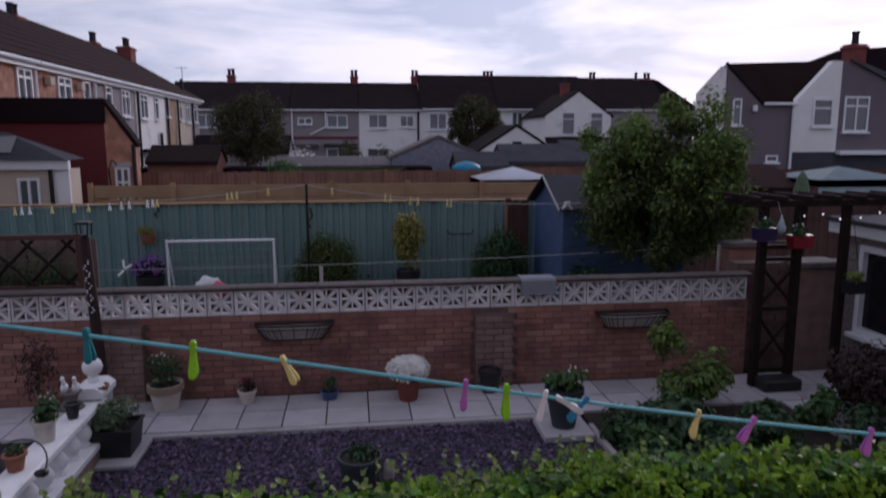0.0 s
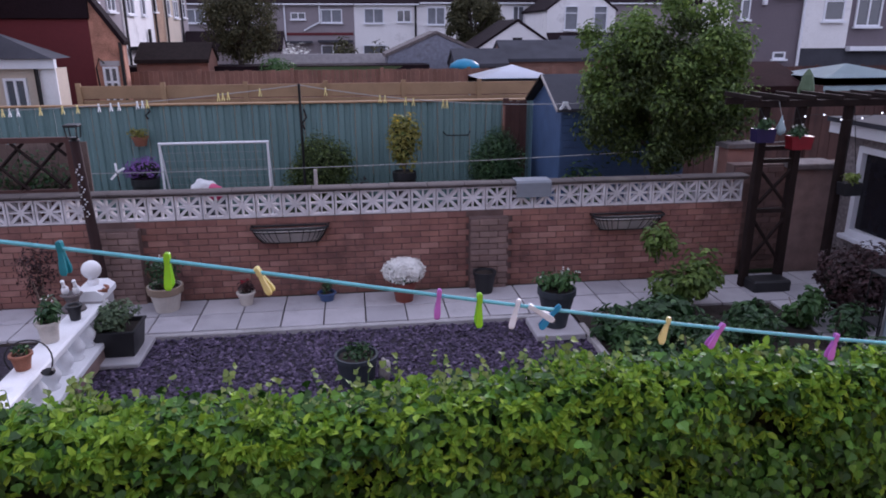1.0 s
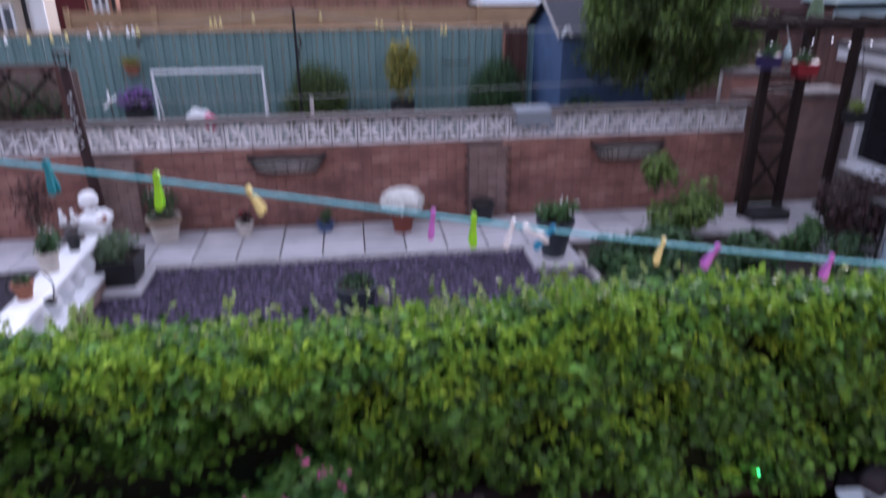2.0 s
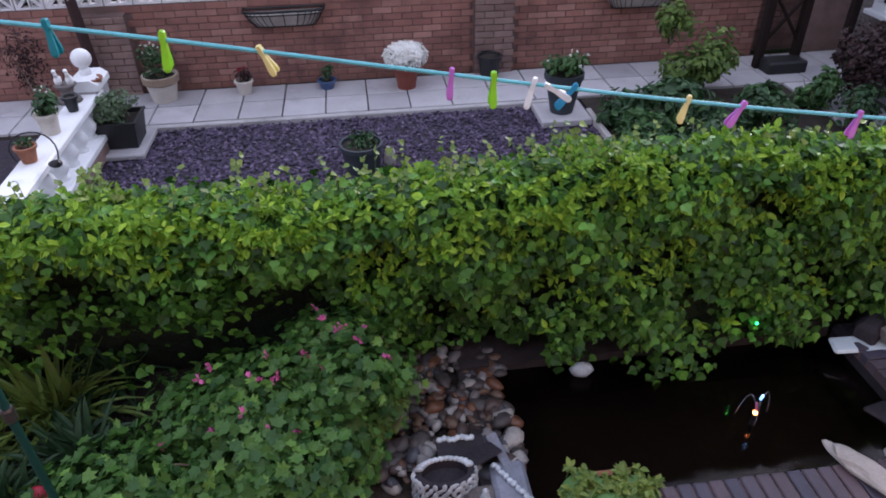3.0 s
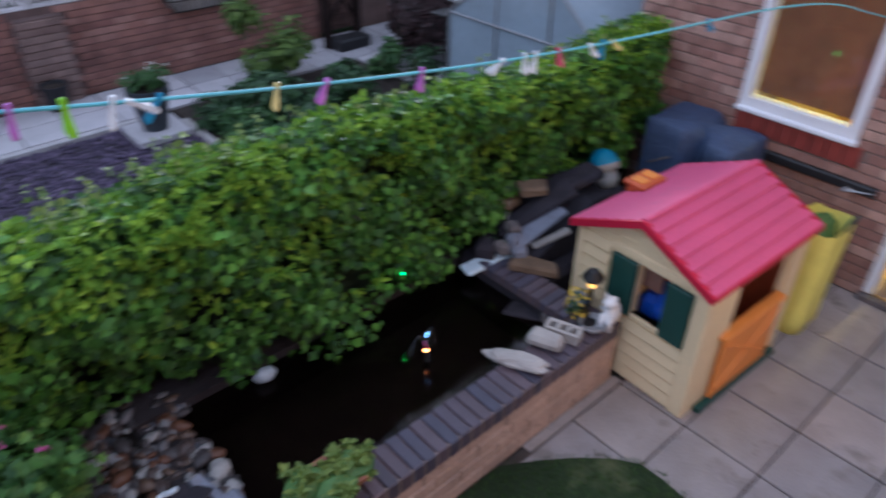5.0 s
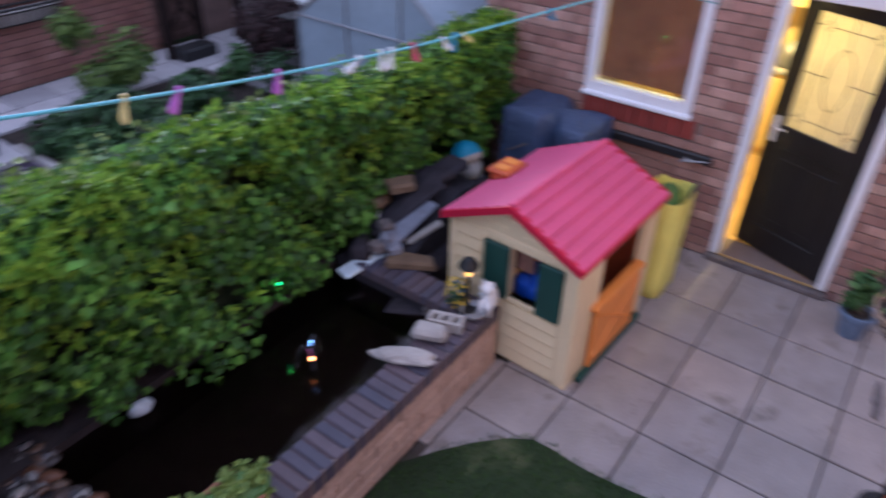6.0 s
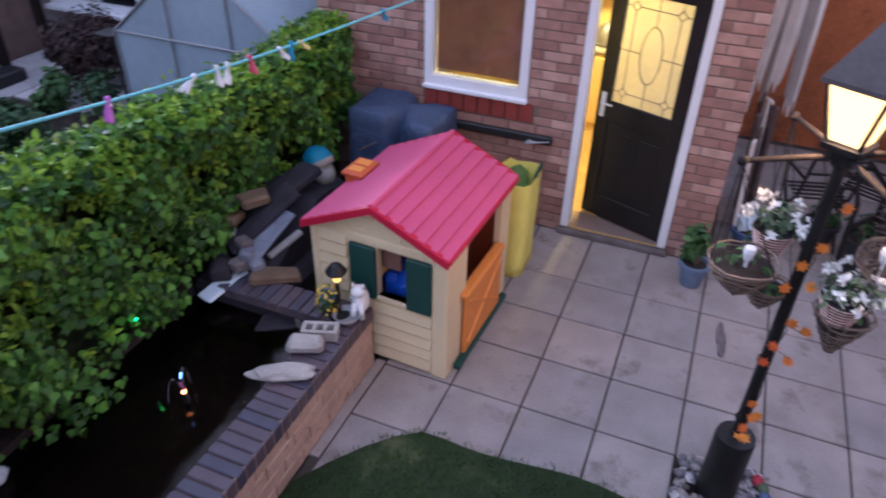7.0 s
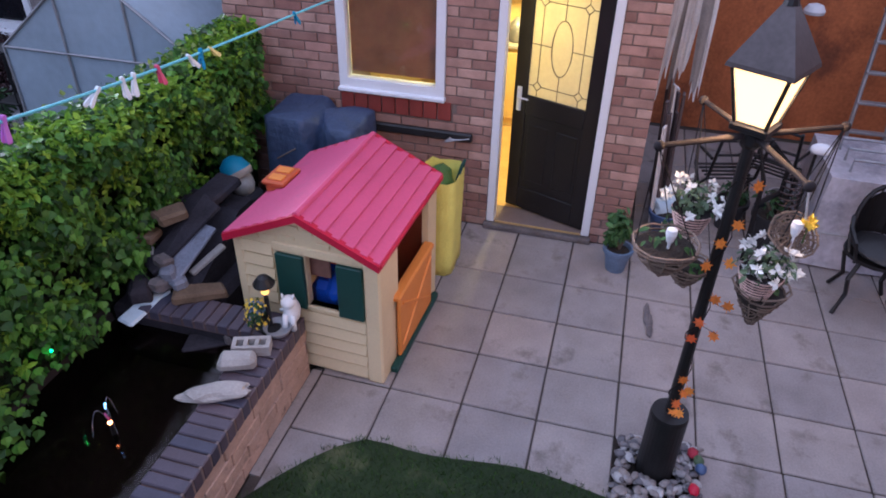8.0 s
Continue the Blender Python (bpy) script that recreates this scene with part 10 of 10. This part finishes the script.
FP = {c: peg_mesh(M["peg_" + c]) for c in ("teal", "lime", "yellow", "purple", "white", "blue", "pink")}
LY9 = 10.5
sag_line("washing_line", (-11.0, LY9, 2.06), (-5.08, LY9, 2.40), 0.10, 0.006, M["wire"], "thin far washing line with pegs")
sag_line("washing_line", (-5.08, LY9, 2.40), (0.2, LY9 - 1.4, 2.22), 0.17, 0.006, M["wire"], "thin far washing line running to the shed")
sag_line("washing_line", (-9.5, 8.6, 1.42), (2.4, 8.6, 1.62), 0.10, 0.005, M["wire"], "thin lower washing line behind the wall")
for i, (x, c) in enumerate(((-9.6, "yellow"), (-9.5, "white"), (-9.38, "white"), (-9.05, "yellow"), (-8.72, "yellow"), (-8.5, "yellow"), (-8.18, "white"), (-8.0, "white"), (-7.88, "white"), (-7.6, "white"), (-7.52, "white"), (-7.45, "yellow"), (-6.35, "yellow"), (-6.28, "yellow"), (-6.2, "yellow"), (-5.7, "yellow"), (-4.66, "yellow"), (-3.80, "yellow"), (-3.72, "yellow"), (-3.40, "yellow"), (-3.28, "yellow"), (-2.82, "yellow"), (-2.76, "yellow"))):
    t = (x + 11.0) / 5.92 if x < -5.08 else (x + 5.08) / 5.28
    z = (2.06 + 0.34 * t - 0.40 * t * (1 - t)) if x < -5.08 else (2.40 - 0.18 * t - 0.68 * t * (1 - t))
    ob = tagged(new("clothes_peg", FP[c]), c + " plastic clothes peg on the far line", "clothes peg", "far line pegs")
    ob.location, ob.scale = (x, LY9 if x < -5.08 else LY9 - 1.4 * t, z - 0.01), (1.7, 1.7, 1.7)
ob = tagged(new("paper_tag", FP["white"]), "white tag hanging on the far line by the shed", "tag")
ob.location, ob.scale = (-0.98, LY9 - 1.09, 2.14), (7, 2, 1.6)

# ---- roofs, sheds and canopies in the middle distance ----
def low_shed(name, x0, x1, y0, y1, eave, ridge, wall, roof, label, along="x"):
    ob = house(name, x0, x1, y0, y1, eave, ridge, wall, roof, label, along, 0.12)
    ob["category"] = "shed"
    return ob


low_shed("garden_shed", -2.6, 1.6, 30, 33, 2.25, 3.15, M["slate_pale"], M["rock"], "grey felt-clad shed with broken tiled roof", "y")
low_shed("garden_shed", -0.1, 2.0, 27, 29, 1.95, 2.45, M["roof_felt"], M["roof_felt"], "small grey felt-roofed shed", "x")
low_shed("garden_shed", 2.3, 6.2, 29, 32, 2.05, 2.75, M["wood_red"], M["roof_felt"], "dark shed with grey felt roof", "x")
low_shed("garden_shed", 6.4, 9.0, 33, 36, 2.2, 2.9, M["wood_red"], M["roof_felt"], "dark shed with grey felt roof", "x")
low_shed("garden_shed", -12.2, -9.6, 27, 29, 2.2, 2.75, M["wood_red"], M["wood_dark"], "low brown shed with sagging felt roof", "x")
low_shed("garage", 4.6, 6.3, 14.2, 17, 1.9, 2.35, M["wood_dark"], M["roof_brown"], "low garage with dark red-brown tiled roof", "x")
low_shed("garden_shed", -15, -8, 40, 43, 2.3, 3.2, M["render_grey"], M["roof_dark"], "grey low outbuilding with dark roof", "x")
bm = B()
span(bm, (-14, 24.0, 0), (3, 24.3, 1.9))
solid("garden_wall", bm, M["far_brick"], "low brick garden wall beyond the fences", "wall")
bm = B()
span(bm, (-9.0, 34.0, 0), (2.0, 34.25, 2.25))
solid("garden_wall", bm, M["concrete"], "pale concrete garden wall beyond the fences", "wall")
bm = B()
span(bm, (-13.5, 28.2, 1.75), (-1.0, 30.5, 1.95))
solid("flat_roof", bm, M["roof_dark"], "long flat black felt roof", "roof")
bm = B()
span(bm, (-13.4, 28.3, 0), (-1.1, 30.4, 1.75))
solid("flat_roof_shed", bm, M["wood_red"], "long low shed under the flat roof", "shed")


def canopy(name, x0, x1, y0, y1, eave, peak, material, label):
    ob = thing(name, ((x0 + x1) / 2, (y0 + y1) / 2, 0), label, "gazebo")
    w, d = (x1 - x0) / 2, (y1 - y0) / 2
    bm = B()
    c = [bm.verts.new((sx * w, sy * d, eave)) for sx, sy in ((-1, -1), (1, -1), (1, 1), (-1, 1))]
    lo_ = [bm.verts.new((sx * w, sy * d, eave - 0.16)) for sx, sy in ((-1, -1), (1, -1), (1, 1), (-1, 1))]
    t = bm.verts.new((0, 0, peak))
    for i in range(4):
        bm.faces.new((c[i], c[(i + 1) % 4], t)), bm.faces.new((lo_[i], lo_[(i + 1) % 4], c[(i + 1) % 4], c[i]))
    bmesh.ops.solidify(bm, geom=bm.faces[:], thickness=0.02)
    part("canopy", bm, material, ob)
    for sx, sy in ((-1, -1), (1, -1), (1, 1), (-1, 1)):
        bm = B()
        rod(bm, (sx * w * 0.96, sy * d * 0.95, 0), (sx * w * 0.96, sy * d * 0.95, eave), 0.03, 0.03, 6)
        part("leg", bm, M["metal_grey"], ob)
    return ob


canopy("gazebo", -1.15, 0.85, 16.0, 17.6, 2.12, 2.42, M["canvas_white"], "white fabric garden canopy with a low peak")
gz = canopy("gazebo", 6.2, 8.5, 13.4, 15.4, 2.21, 2.48, M["canvas_teal"], "pale teal garden canopy with wooden rails")
for z0, z1 in ((1.93, 2.04), (1.55, 1.66)):
    bm = B()
    span(bm, (-1.16, -0.98, z0), (1.16, -0.94, z1))
    part("rail", bm, M["canvas_teal"], gz)
bm = B()
lathe(bm, [(0.6, 1.9), (0.55, 2.05), (0.3, 2.2), (0.02, 2.25)], 18, (0.1, 26, 0))
solid("blue_dome", bm, M["peg_blue"], "bright blue domed paddling pool lid", "dome", smooth=True)
bm = B()
rod(bm, (0.1, 26, 0), (0.1, 26, 1.9), 0.5, 0.55, 12)
solid("dome_stand", bm, M["roof_felt"], "dark drum under the blue dome", "drum")
rd = thing("rotary_net", (-4.35, 19.2, 0), "green netting stretched on thin poles", "netting")
bm = B()
c = [bm.verts.new(p) for p in ((-1.6, 0, 2.3), (1.6, 0, 2.3), (0.6, 0.6, 1.9), (-0.6, 0.6, 1.9))]
bm.faces.new(c)
bmesh.ops.solidify(bm, geom=bm.faces[:], thickness=0.02)
part("net", bm, M["leaf_sage"], rd)
bm = B()
rod(bm, (0, 0.3, 0), (0, 0.3, 2.1), 0.03, 0.03, 6)
part("pole", bm, M["metal_grey"], rd)
# the darker maroon stands in for tree and pergola shade on this fence
lat = board_fence("lattice_fence", 2.2, 9.5, 13.2, 0.1, 1.85, M["wood_maroon"], "red-brown panel fence beside the garage, darkened as if in shade", 60, True, 1.8)
tr2 = board_fence("lattice_fence", 9.0, 20.0, 23.0, 0.1, 2.0, M["wood_maroon"], "dark brown panel fence before the houses", 80, True, 1.8)
bm = B()
rod(bm, (-14.0, 41.5, 5.2), (-14.0, 41.5, 7.2), 0.025, 0.025, 5)
rod(bm, (-14.4, 41.5, 7.15), (-13.7, 41.5, 7.15), 0.016, 0.016, 4)
solid("roof_aerial", bm, M["metal_grey"], "thin television aerial on the roof", "aerial")
bm = B()
span(bm, (0.62, WALL_Y + 0.30, -0.1), (5.5, WALL_Y + 0.5, 1.55))
wall_beside = thing("wall_beside", (0, 0, 0), "brick boundary wall behind the pergola, darkened as if in shade", "wall", kind="structure")
part("wall_core", bm, M["mortar_dark"], wall_beside)

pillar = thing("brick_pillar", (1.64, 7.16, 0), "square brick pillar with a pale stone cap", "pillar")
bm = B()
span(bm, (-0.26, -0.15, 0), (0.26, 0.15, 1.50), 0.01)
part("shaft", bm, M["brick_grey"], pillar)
bm = B()
span(bm, (-0.33, -0.22, 1.502), (0.33, 0.22, 1.58), 0.015)
part("cap", bm, M["rock"], pillar)
bm = B()
span(bm, (0.98, 8.0, 0.1), (1.40, 8.25, 1.62))
gw = thing("gate_pier", (0, 0, 0), "brick pier with a pale stone cap behind the pergola", "pillar")
part("brickwork", bm, M["brick_wall_rest"], gw)
bm = B()
span(bm, (0.94, 7.95, 1.622), (1.44, 8.3, 1.70), 0.01)
part("cap", bm, M["rock"], gw)
bm = B()
rod(bm, (0, 0, 0.1), (0, 0, 2.05), 0.03, 0.03, 8)
par = thing("closed_parasol", (5.6, 13.2, 0), "closed pale green garden parasol on its pole", "parasol")
part("pole", bm, M["metal_grey"], par)
bm = B()
lathe(bm, [(0.02, 2.42), (0.10, 2.30), (0.17, 2.0), (0.15, 1.75), (0.10, 1.6)], 10)
part("canopy", bm, M["leaf_sage"], par)

# ---- clothes line over the pond, with its pegs ----
CLY = 0.20


def line_z(x):
    return 2.05605 + -0.38585 * x + -0.18870 * x ** 2 + -0.04820 * x ** 3 + -0.00392 * x ** 4


bm = B()
xs_ = np.linspace(-5.7, -0.2, 50)
tube(bm, [(x, CLY, line_z(x)) for x in xs_] + [(HX - 0.03, CLY, line_z(-0.2) - 0.22)], 0.0042, 6)
cl_ = thing("clothes_line", (0, 0, 0), "turquoise plastic clothes line with pegs", "clothes line")
part("cord", bm, M["rope"], cl_)
bm = B()
tube(bm, [(HX + 0.01, CLY, line_z(-0.2) - 0.20), (HX - 0.03, CLY, line_z(-0.2) - 0.20), (HX - 0.04, CLY, line_z(-0.2) - 0.23), (HX - 0.02, CLY, line_z(-0.2) - 0.235)], 0.006, 6)
part("hook", bm, M["metal_grey"], cl_)
bm = B()
rod(bm, (-5.7, CLY, 0.0), (-5.7, CLY, line_z(-5.7) + 0.05), 0.022, 0.022, 10)
solid("end_post", bm, M["metal_grey"], "grey metal post holding the end of the clothes line", "post")
pegs = [(-4.796, "teal", -4, 0.55), (-4.609, "lime", 2, 0.75), (-4.439, "yellow", -26, 0.3), (-4.088, "purple", 6, 0.6), (-4.004, "lime", 2, 0.75), (-3.924, "white", 14, 0.3), (-3.885, "white", -58, 0.7), (-3.843, "blue", 40, 0.4), (-3.59, "yellow", 14, 0.3), (-3.467, "purple", 30, 0.6), (-3.184, "purple", 12, 0.5),
        (-2.90, "white", 60, 0.8), (-2.796, "white", -6, 0.2), (-2.753, "white", 10, 0.2), (-2.645, "pink", -16, 0.4), (-2.489, "white", -40, 0.5), (-2.431, "blue", 10, 0.9), (-2.37, "yellow", -50, 0.6), (-1.772, "blue", -30, 0.9)]
SZ = {"teal": 0.86, "lime": 0.95, "yellow": 0.80, "purple": 0.82, "white": 0.84, "blue": 0.84, "pink": 0.84}
for x, c, tilt, yaw in pegs:
    ob = tagged(new("clothes_peg", FP[c]), {"teal": "teal", "lime": "lime green", "yellow": "pale yellow", "purple": "purple", "white": "white", "blue": "bright blue", "pink": "coral pink"}[c] + " plastic clothes peg clipped on the line", "clothes peg", "clothes line pegs")
    ob.matrix_basis = pose(x, CLY, line_z(x) - 0.004, 0, tilt, 0) @ pose(0, 0, 0, 0, 0, 60 + 40 * yaw) @ Matrix.Diagonal((SZ[c], SZ[c], SZ[c], 1))

# ---- pieces: slabs, blocks, coping, bricks ----
bm = B()
G = 0.46
box(bm, (0, 0, 0), (G - 0.011, G - 0.011, 0.05), 0.006)
slab_me = finish(bm, "slab", M["slab"])
random.seed(2)
for i in range(-4, 11):
    for j in range(-1, 9):
        x, y = -1.84 + G * (i + 0.5), 0.46 - G * (j + 0.5)
        if x < -2.4 or x > 3.3:
            continue
        if y > PY0 - 0.1 and x < 5:
            continue
        if abs(x + 1.61) < 0.05 and abs(y + 1.61) < 0.05:
            continue
        if x > HX - 0.28 and y > EY0 - 0.1:
            continue
        if x < -1.9 and y < -0.2:
            continue
        piece("slab", slab_me, patio, Matrix.Translation((x, y, -0.025 + random.uniform(-0.002, 0.002))) @ Matrix.Rotation(random.uniform(-0.006, 0.006), 4, "Z"))
bm = B()
box(bm, (0, 0, 0), (0.22, G - 0.012, 0.05), 0.006)
half_me = finish(bm, "half_slab", M["slab"])
for j in range(0, 4):
    piece("half_slab", half_me, patio, Matrix.Translation((0.575 - 0.038, 0.46 - G * (j + 0.5), -0.025)))
next_path = thing("path_paving", (0, 0, NZ), "path of pale square slabs along the brick wall", "paving", kind="structure")
bm = B()
span(bm, (-9.8, 5.876, -0.2), (2.0, WALL_Y + 0.01, -0.005))
part("joint_bed", bm, M["joint"], next_path)
bm = B()
box(bm, (0, 0, 0), (0.443, 0.437, 0.05), 0.006)
pale_me = finish(bm, "slab", M["pale_slab"])
for i in range(-8, 18):
    for j in range(2):
        x, y = -6.02 + 0.457 * (i + 0.5), 5.885 + 0.457 * (j + 0.5)
        if x < 1.95:
            piece("slab", pale_me, next_path, Matrix.Translation((x, y, 0.0 + random.uniform(-0.003, 0.003))))
for i in range(3):
    for j in range(4):
        piece("slab", pale_me, next_path, Matrix.Translation((0.72 + 0.457 * i, 5.65 - 0.457 * j, 0.0)))
# pierced screen blocks
bm = B()
S2, T2 = 0.145, 0.045
ring(bm, "-y", (0, 0, 0), 0.288, 0.288, 0.022, -T2, T2)
for a in range(8):
    an = a * math.pi / 4
    far_ = 0.125 if a % 2 == 0 else 0.178
    c, s_ = math.cos(an), math.sin(an)
    w0, w1 = 0.010, (0.006 if a % 2 == 0 else 0.016)
    vs = []
    for y in (-T2 + 0.006, T2 - 0.006):
        for d, w in ((0.0, w0), (far_ * 0.5, 0.018 if a % 2 else 0.010), (far_, w1)):
            vs.append([bm.verts.new((c * d - s_ * w, y, s_ * d + c * w)), bm.verts.new((c * d + s_ * w, y, s_ * d - c * w))])
    for k in (0, 1):
        bm.faces.new((vs[k][0], vs[k][1], vs[k + 1][1], vs[k + 1][0])), bm.faces.new((vs[k + 3][0], vs[k + 3][1], vs[k + 4][1], vs[k + 4][0]))
        bm.faces.new((vs[k][0], vs[k + 1][0], vs[k + 4][0], vs[k + 3][0])), bm.faces.new((vs[k][1], vs[k + 1][1], vs[k + 4][1], vs[k + 3][1]))
block_me = finish(bm, "screen_block", M["block_white"])
x = 0.60 - 0.15
while x > BX0:
    piece("screen_block", block_me, brick_wall, Matrix.Translation((x, WALL_Y + 0.055, BZ + 0.147)))
    x -= 0.30
bm = B()
prism(bm, [(-0.120, 0.0), (0.120, 0.0), (0.120, 0.018), (0.07, 0.028), (-0.07, 0.028), (-0.120, 0.018)], "x", -0.221, 0.221)
cop_me = finish(bm, "coping_stone", M["coping"])
x = BX1 - 0.2
while x > BX0:
    piece("coping_stone", cop_me, brick_wall, Matrix.Translation((x, WALL_Y + 0.085, BZ + 0.309 + random.uniform(0, 0.004))) @ Matrix.Rotation(random.uniform(-0.012, 0.012), 4, "Y"))
    x -= 0.45


def courses(u0, u1, z0, z1, bl=0.215, bh=0.065, j=0.010):
    """Running bond: centre, height and length of each brick."""
    row, z = 0, z0
    while z + bh <= z1 + 0.02:
        u = u0 - (bl + j) / 2 * (row % 2)
        while u < u1:
            a, b = max(u, u0), min(u + bl, u1)
            if b - a > 0.03:
                yield (a + b) / 2, z + bh / 2, b - a
            u += bl + j
        z += bh + j
        row += 1


bm = B()
box(bm, (0, 0, 0), (0.215, 0.04, 0.065), 0.004)
wall_me = finish(bm, "brick", M["brick_wall"])
bm = B()
box(bm, (0, 0, 0), (0.215, 0.04, 0.065), 0.004)
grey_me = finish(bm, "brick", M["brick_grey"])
made, rest_v, rest_f = 0, [], []


def add_box(v, f, c, s):
    o = len(v)
    v += [(c[0] + a * s[0] / 2, c[1] + b * s[1] / 2, c[2] + d * s[2] / 2) for a in (-1, 1) for b in (-1, 1) for d in (-1, 1)]
    f += [tuple(o + i for i in q) for q in ((0, 1, 3, 2), (4, 6, 7, 5), (0, 4, 5, 1), (2, 3, 7, 6), (0, 2, 6, 4), (1, 5, 7, 3))]


for u, z, ln in courses(BX0, BX1, 0.02, BZ):
    if any(x0 < u < x1 for x0, x1 in ((-7.14, -6.70), (-2.90, -2.44))):
        continue
    if -6.3 < u < -1.2 and made < 270:
        piece("brick", wall_me, brick_wall, Matrix.Translation((u, WALL_Y + 0.022 + random.uniform(-0.002, 0.002), z)) @ Matrix.Diagonal((ln / 0.215, 1, 1, 1)))
        made += 1
    else:
        add_box(rest_v, rest_f, (u, WALL_Y + 0.022 + random.uniform(-0.002, 0.002), z), (ln, 0.04, 0.065))
ob = new("bricks", raw("bricks", rest_v, rest_f, M["brick_wall_rest"]))
ob.parent = brick_wall
tagged(ob, kind="stuff")
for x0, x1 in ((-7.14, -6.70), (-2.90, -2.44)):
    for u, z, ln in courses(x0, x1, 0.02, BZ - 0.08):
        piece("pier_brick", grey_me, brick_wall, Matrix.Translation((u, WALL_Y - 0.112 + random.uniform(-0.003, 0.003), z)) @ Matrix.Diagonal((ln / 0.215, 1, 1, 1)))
bm = B()
box(bm, (0, 0, 0), (0.04, 0.215, 0.065), 0.004)
house_me = finish(bm, "brick", M["brick_house"])
rest_v, rest_f, made = [], [], 0
for u, z, ln in courses(EY0, EY1, 0.0, EZ - 0.1):
    a, b = u - ln / 2, u + ln / 2
    spans = [(a, b)]
    for y0, y1, zz0, zz1 in ((WY0 - 0.005, WY1 + 0.005, WZ0 - 0.03, WZ1), (DY0 - 0.005, DY1 + 0.005, -1, DZ1), (0.15, 1.09, 0.91, 1.07)):
        if zz0 < z < zz1:
            spans = [p for q in spans for p in ((q[0], min(q[1], y0)), (max(q[0], y1), q[1])) if p[1] - p[0] > 0.02]
    for a, b in spans:
        if z < 2.05 and made < 300:
            piece("brick", house_me, wall_house, Matrix.Translation((HX + 0.02 + random.uniform(-0.002, 0.002), (a + b) / 2, z)) @ Matrix.Diagonal((1, (b - a) / 0.215, 1, 1)))
            made += 1
        else:
            add_box(rest_v, rest_f, (HX + 0.02 + random.uniform(-0.002, 0.002), (a + b) / 2, z), (0.04, b - a, 0.065))
ob = new("bricks", raw("bricks", rest_v, rest_f, M["brick_house_rest"]))
ob.parent = wall_house
tagged(ob, kind="stuff")
# bricks of the wall behind the pergola, darkened in place of its shade
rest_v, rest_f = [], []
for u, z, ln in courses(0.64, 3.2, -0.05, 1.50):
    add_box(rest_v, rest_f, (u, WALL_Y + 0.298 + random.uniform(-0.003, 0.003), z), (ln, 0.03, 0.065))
ob = new("bricks", raw("bricks", rest_v, rest_f, M["brick_shaded"]))
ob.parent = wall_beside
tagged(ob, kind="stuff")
# dark bricks on edge along the pond
bm = B()
box(bm, (0, 0, 0), (0.066, 0.228, 0.102), 0.006)
pc_me = finish(bm, "coping_brick", M["brick_blue"])
mb = B()
span(mb, (-4.7, PY0 + 0.001, PZ - 0.100), (-1.405, PY0 + 0.0115, PZ - 0.004))
part("mortar_joint", mb, M["mortar"], pond_wall)
x = -1.44
while x > -4.6:
    piece("coping_brick", pc_me, pond_wall, Matrix.Translation((x, (PY0 + PY1) / 2 - 0.004, PZ - 0.051 + random.uniform(-0.002, 0.002))) @ Matrix.Rotation(random.uniform(-0.01, 0.01), 4, "Z"))
    x -= 0.076
bm = B()
box(bm, (0, 0, 0), (0.205, 0.066, 0.066), 0.006)
pc2_me = finish(bm, "coping_brick", M["brick_blue"])
y = PY1 + 0.045
while y < 1.5:
    piece("coping_brick", pc2_me, pond_wall, Matrix.Translation((-1.52, y, PZ - 0.033)))
    y += 0.076
bm = B()
span(bm, (-4.7, PY0 + 0.012, PZ - 0.068), (-1.41, PY1 - 0.012, PZ - 0.014))
span(bm, (-1.62, PY1 - 0.012, PZ - 0.068), (-1.42, 1.52, PZ - 0.014))
part("coping_mortar", bm, M["mortar_dark"], pond_wall)
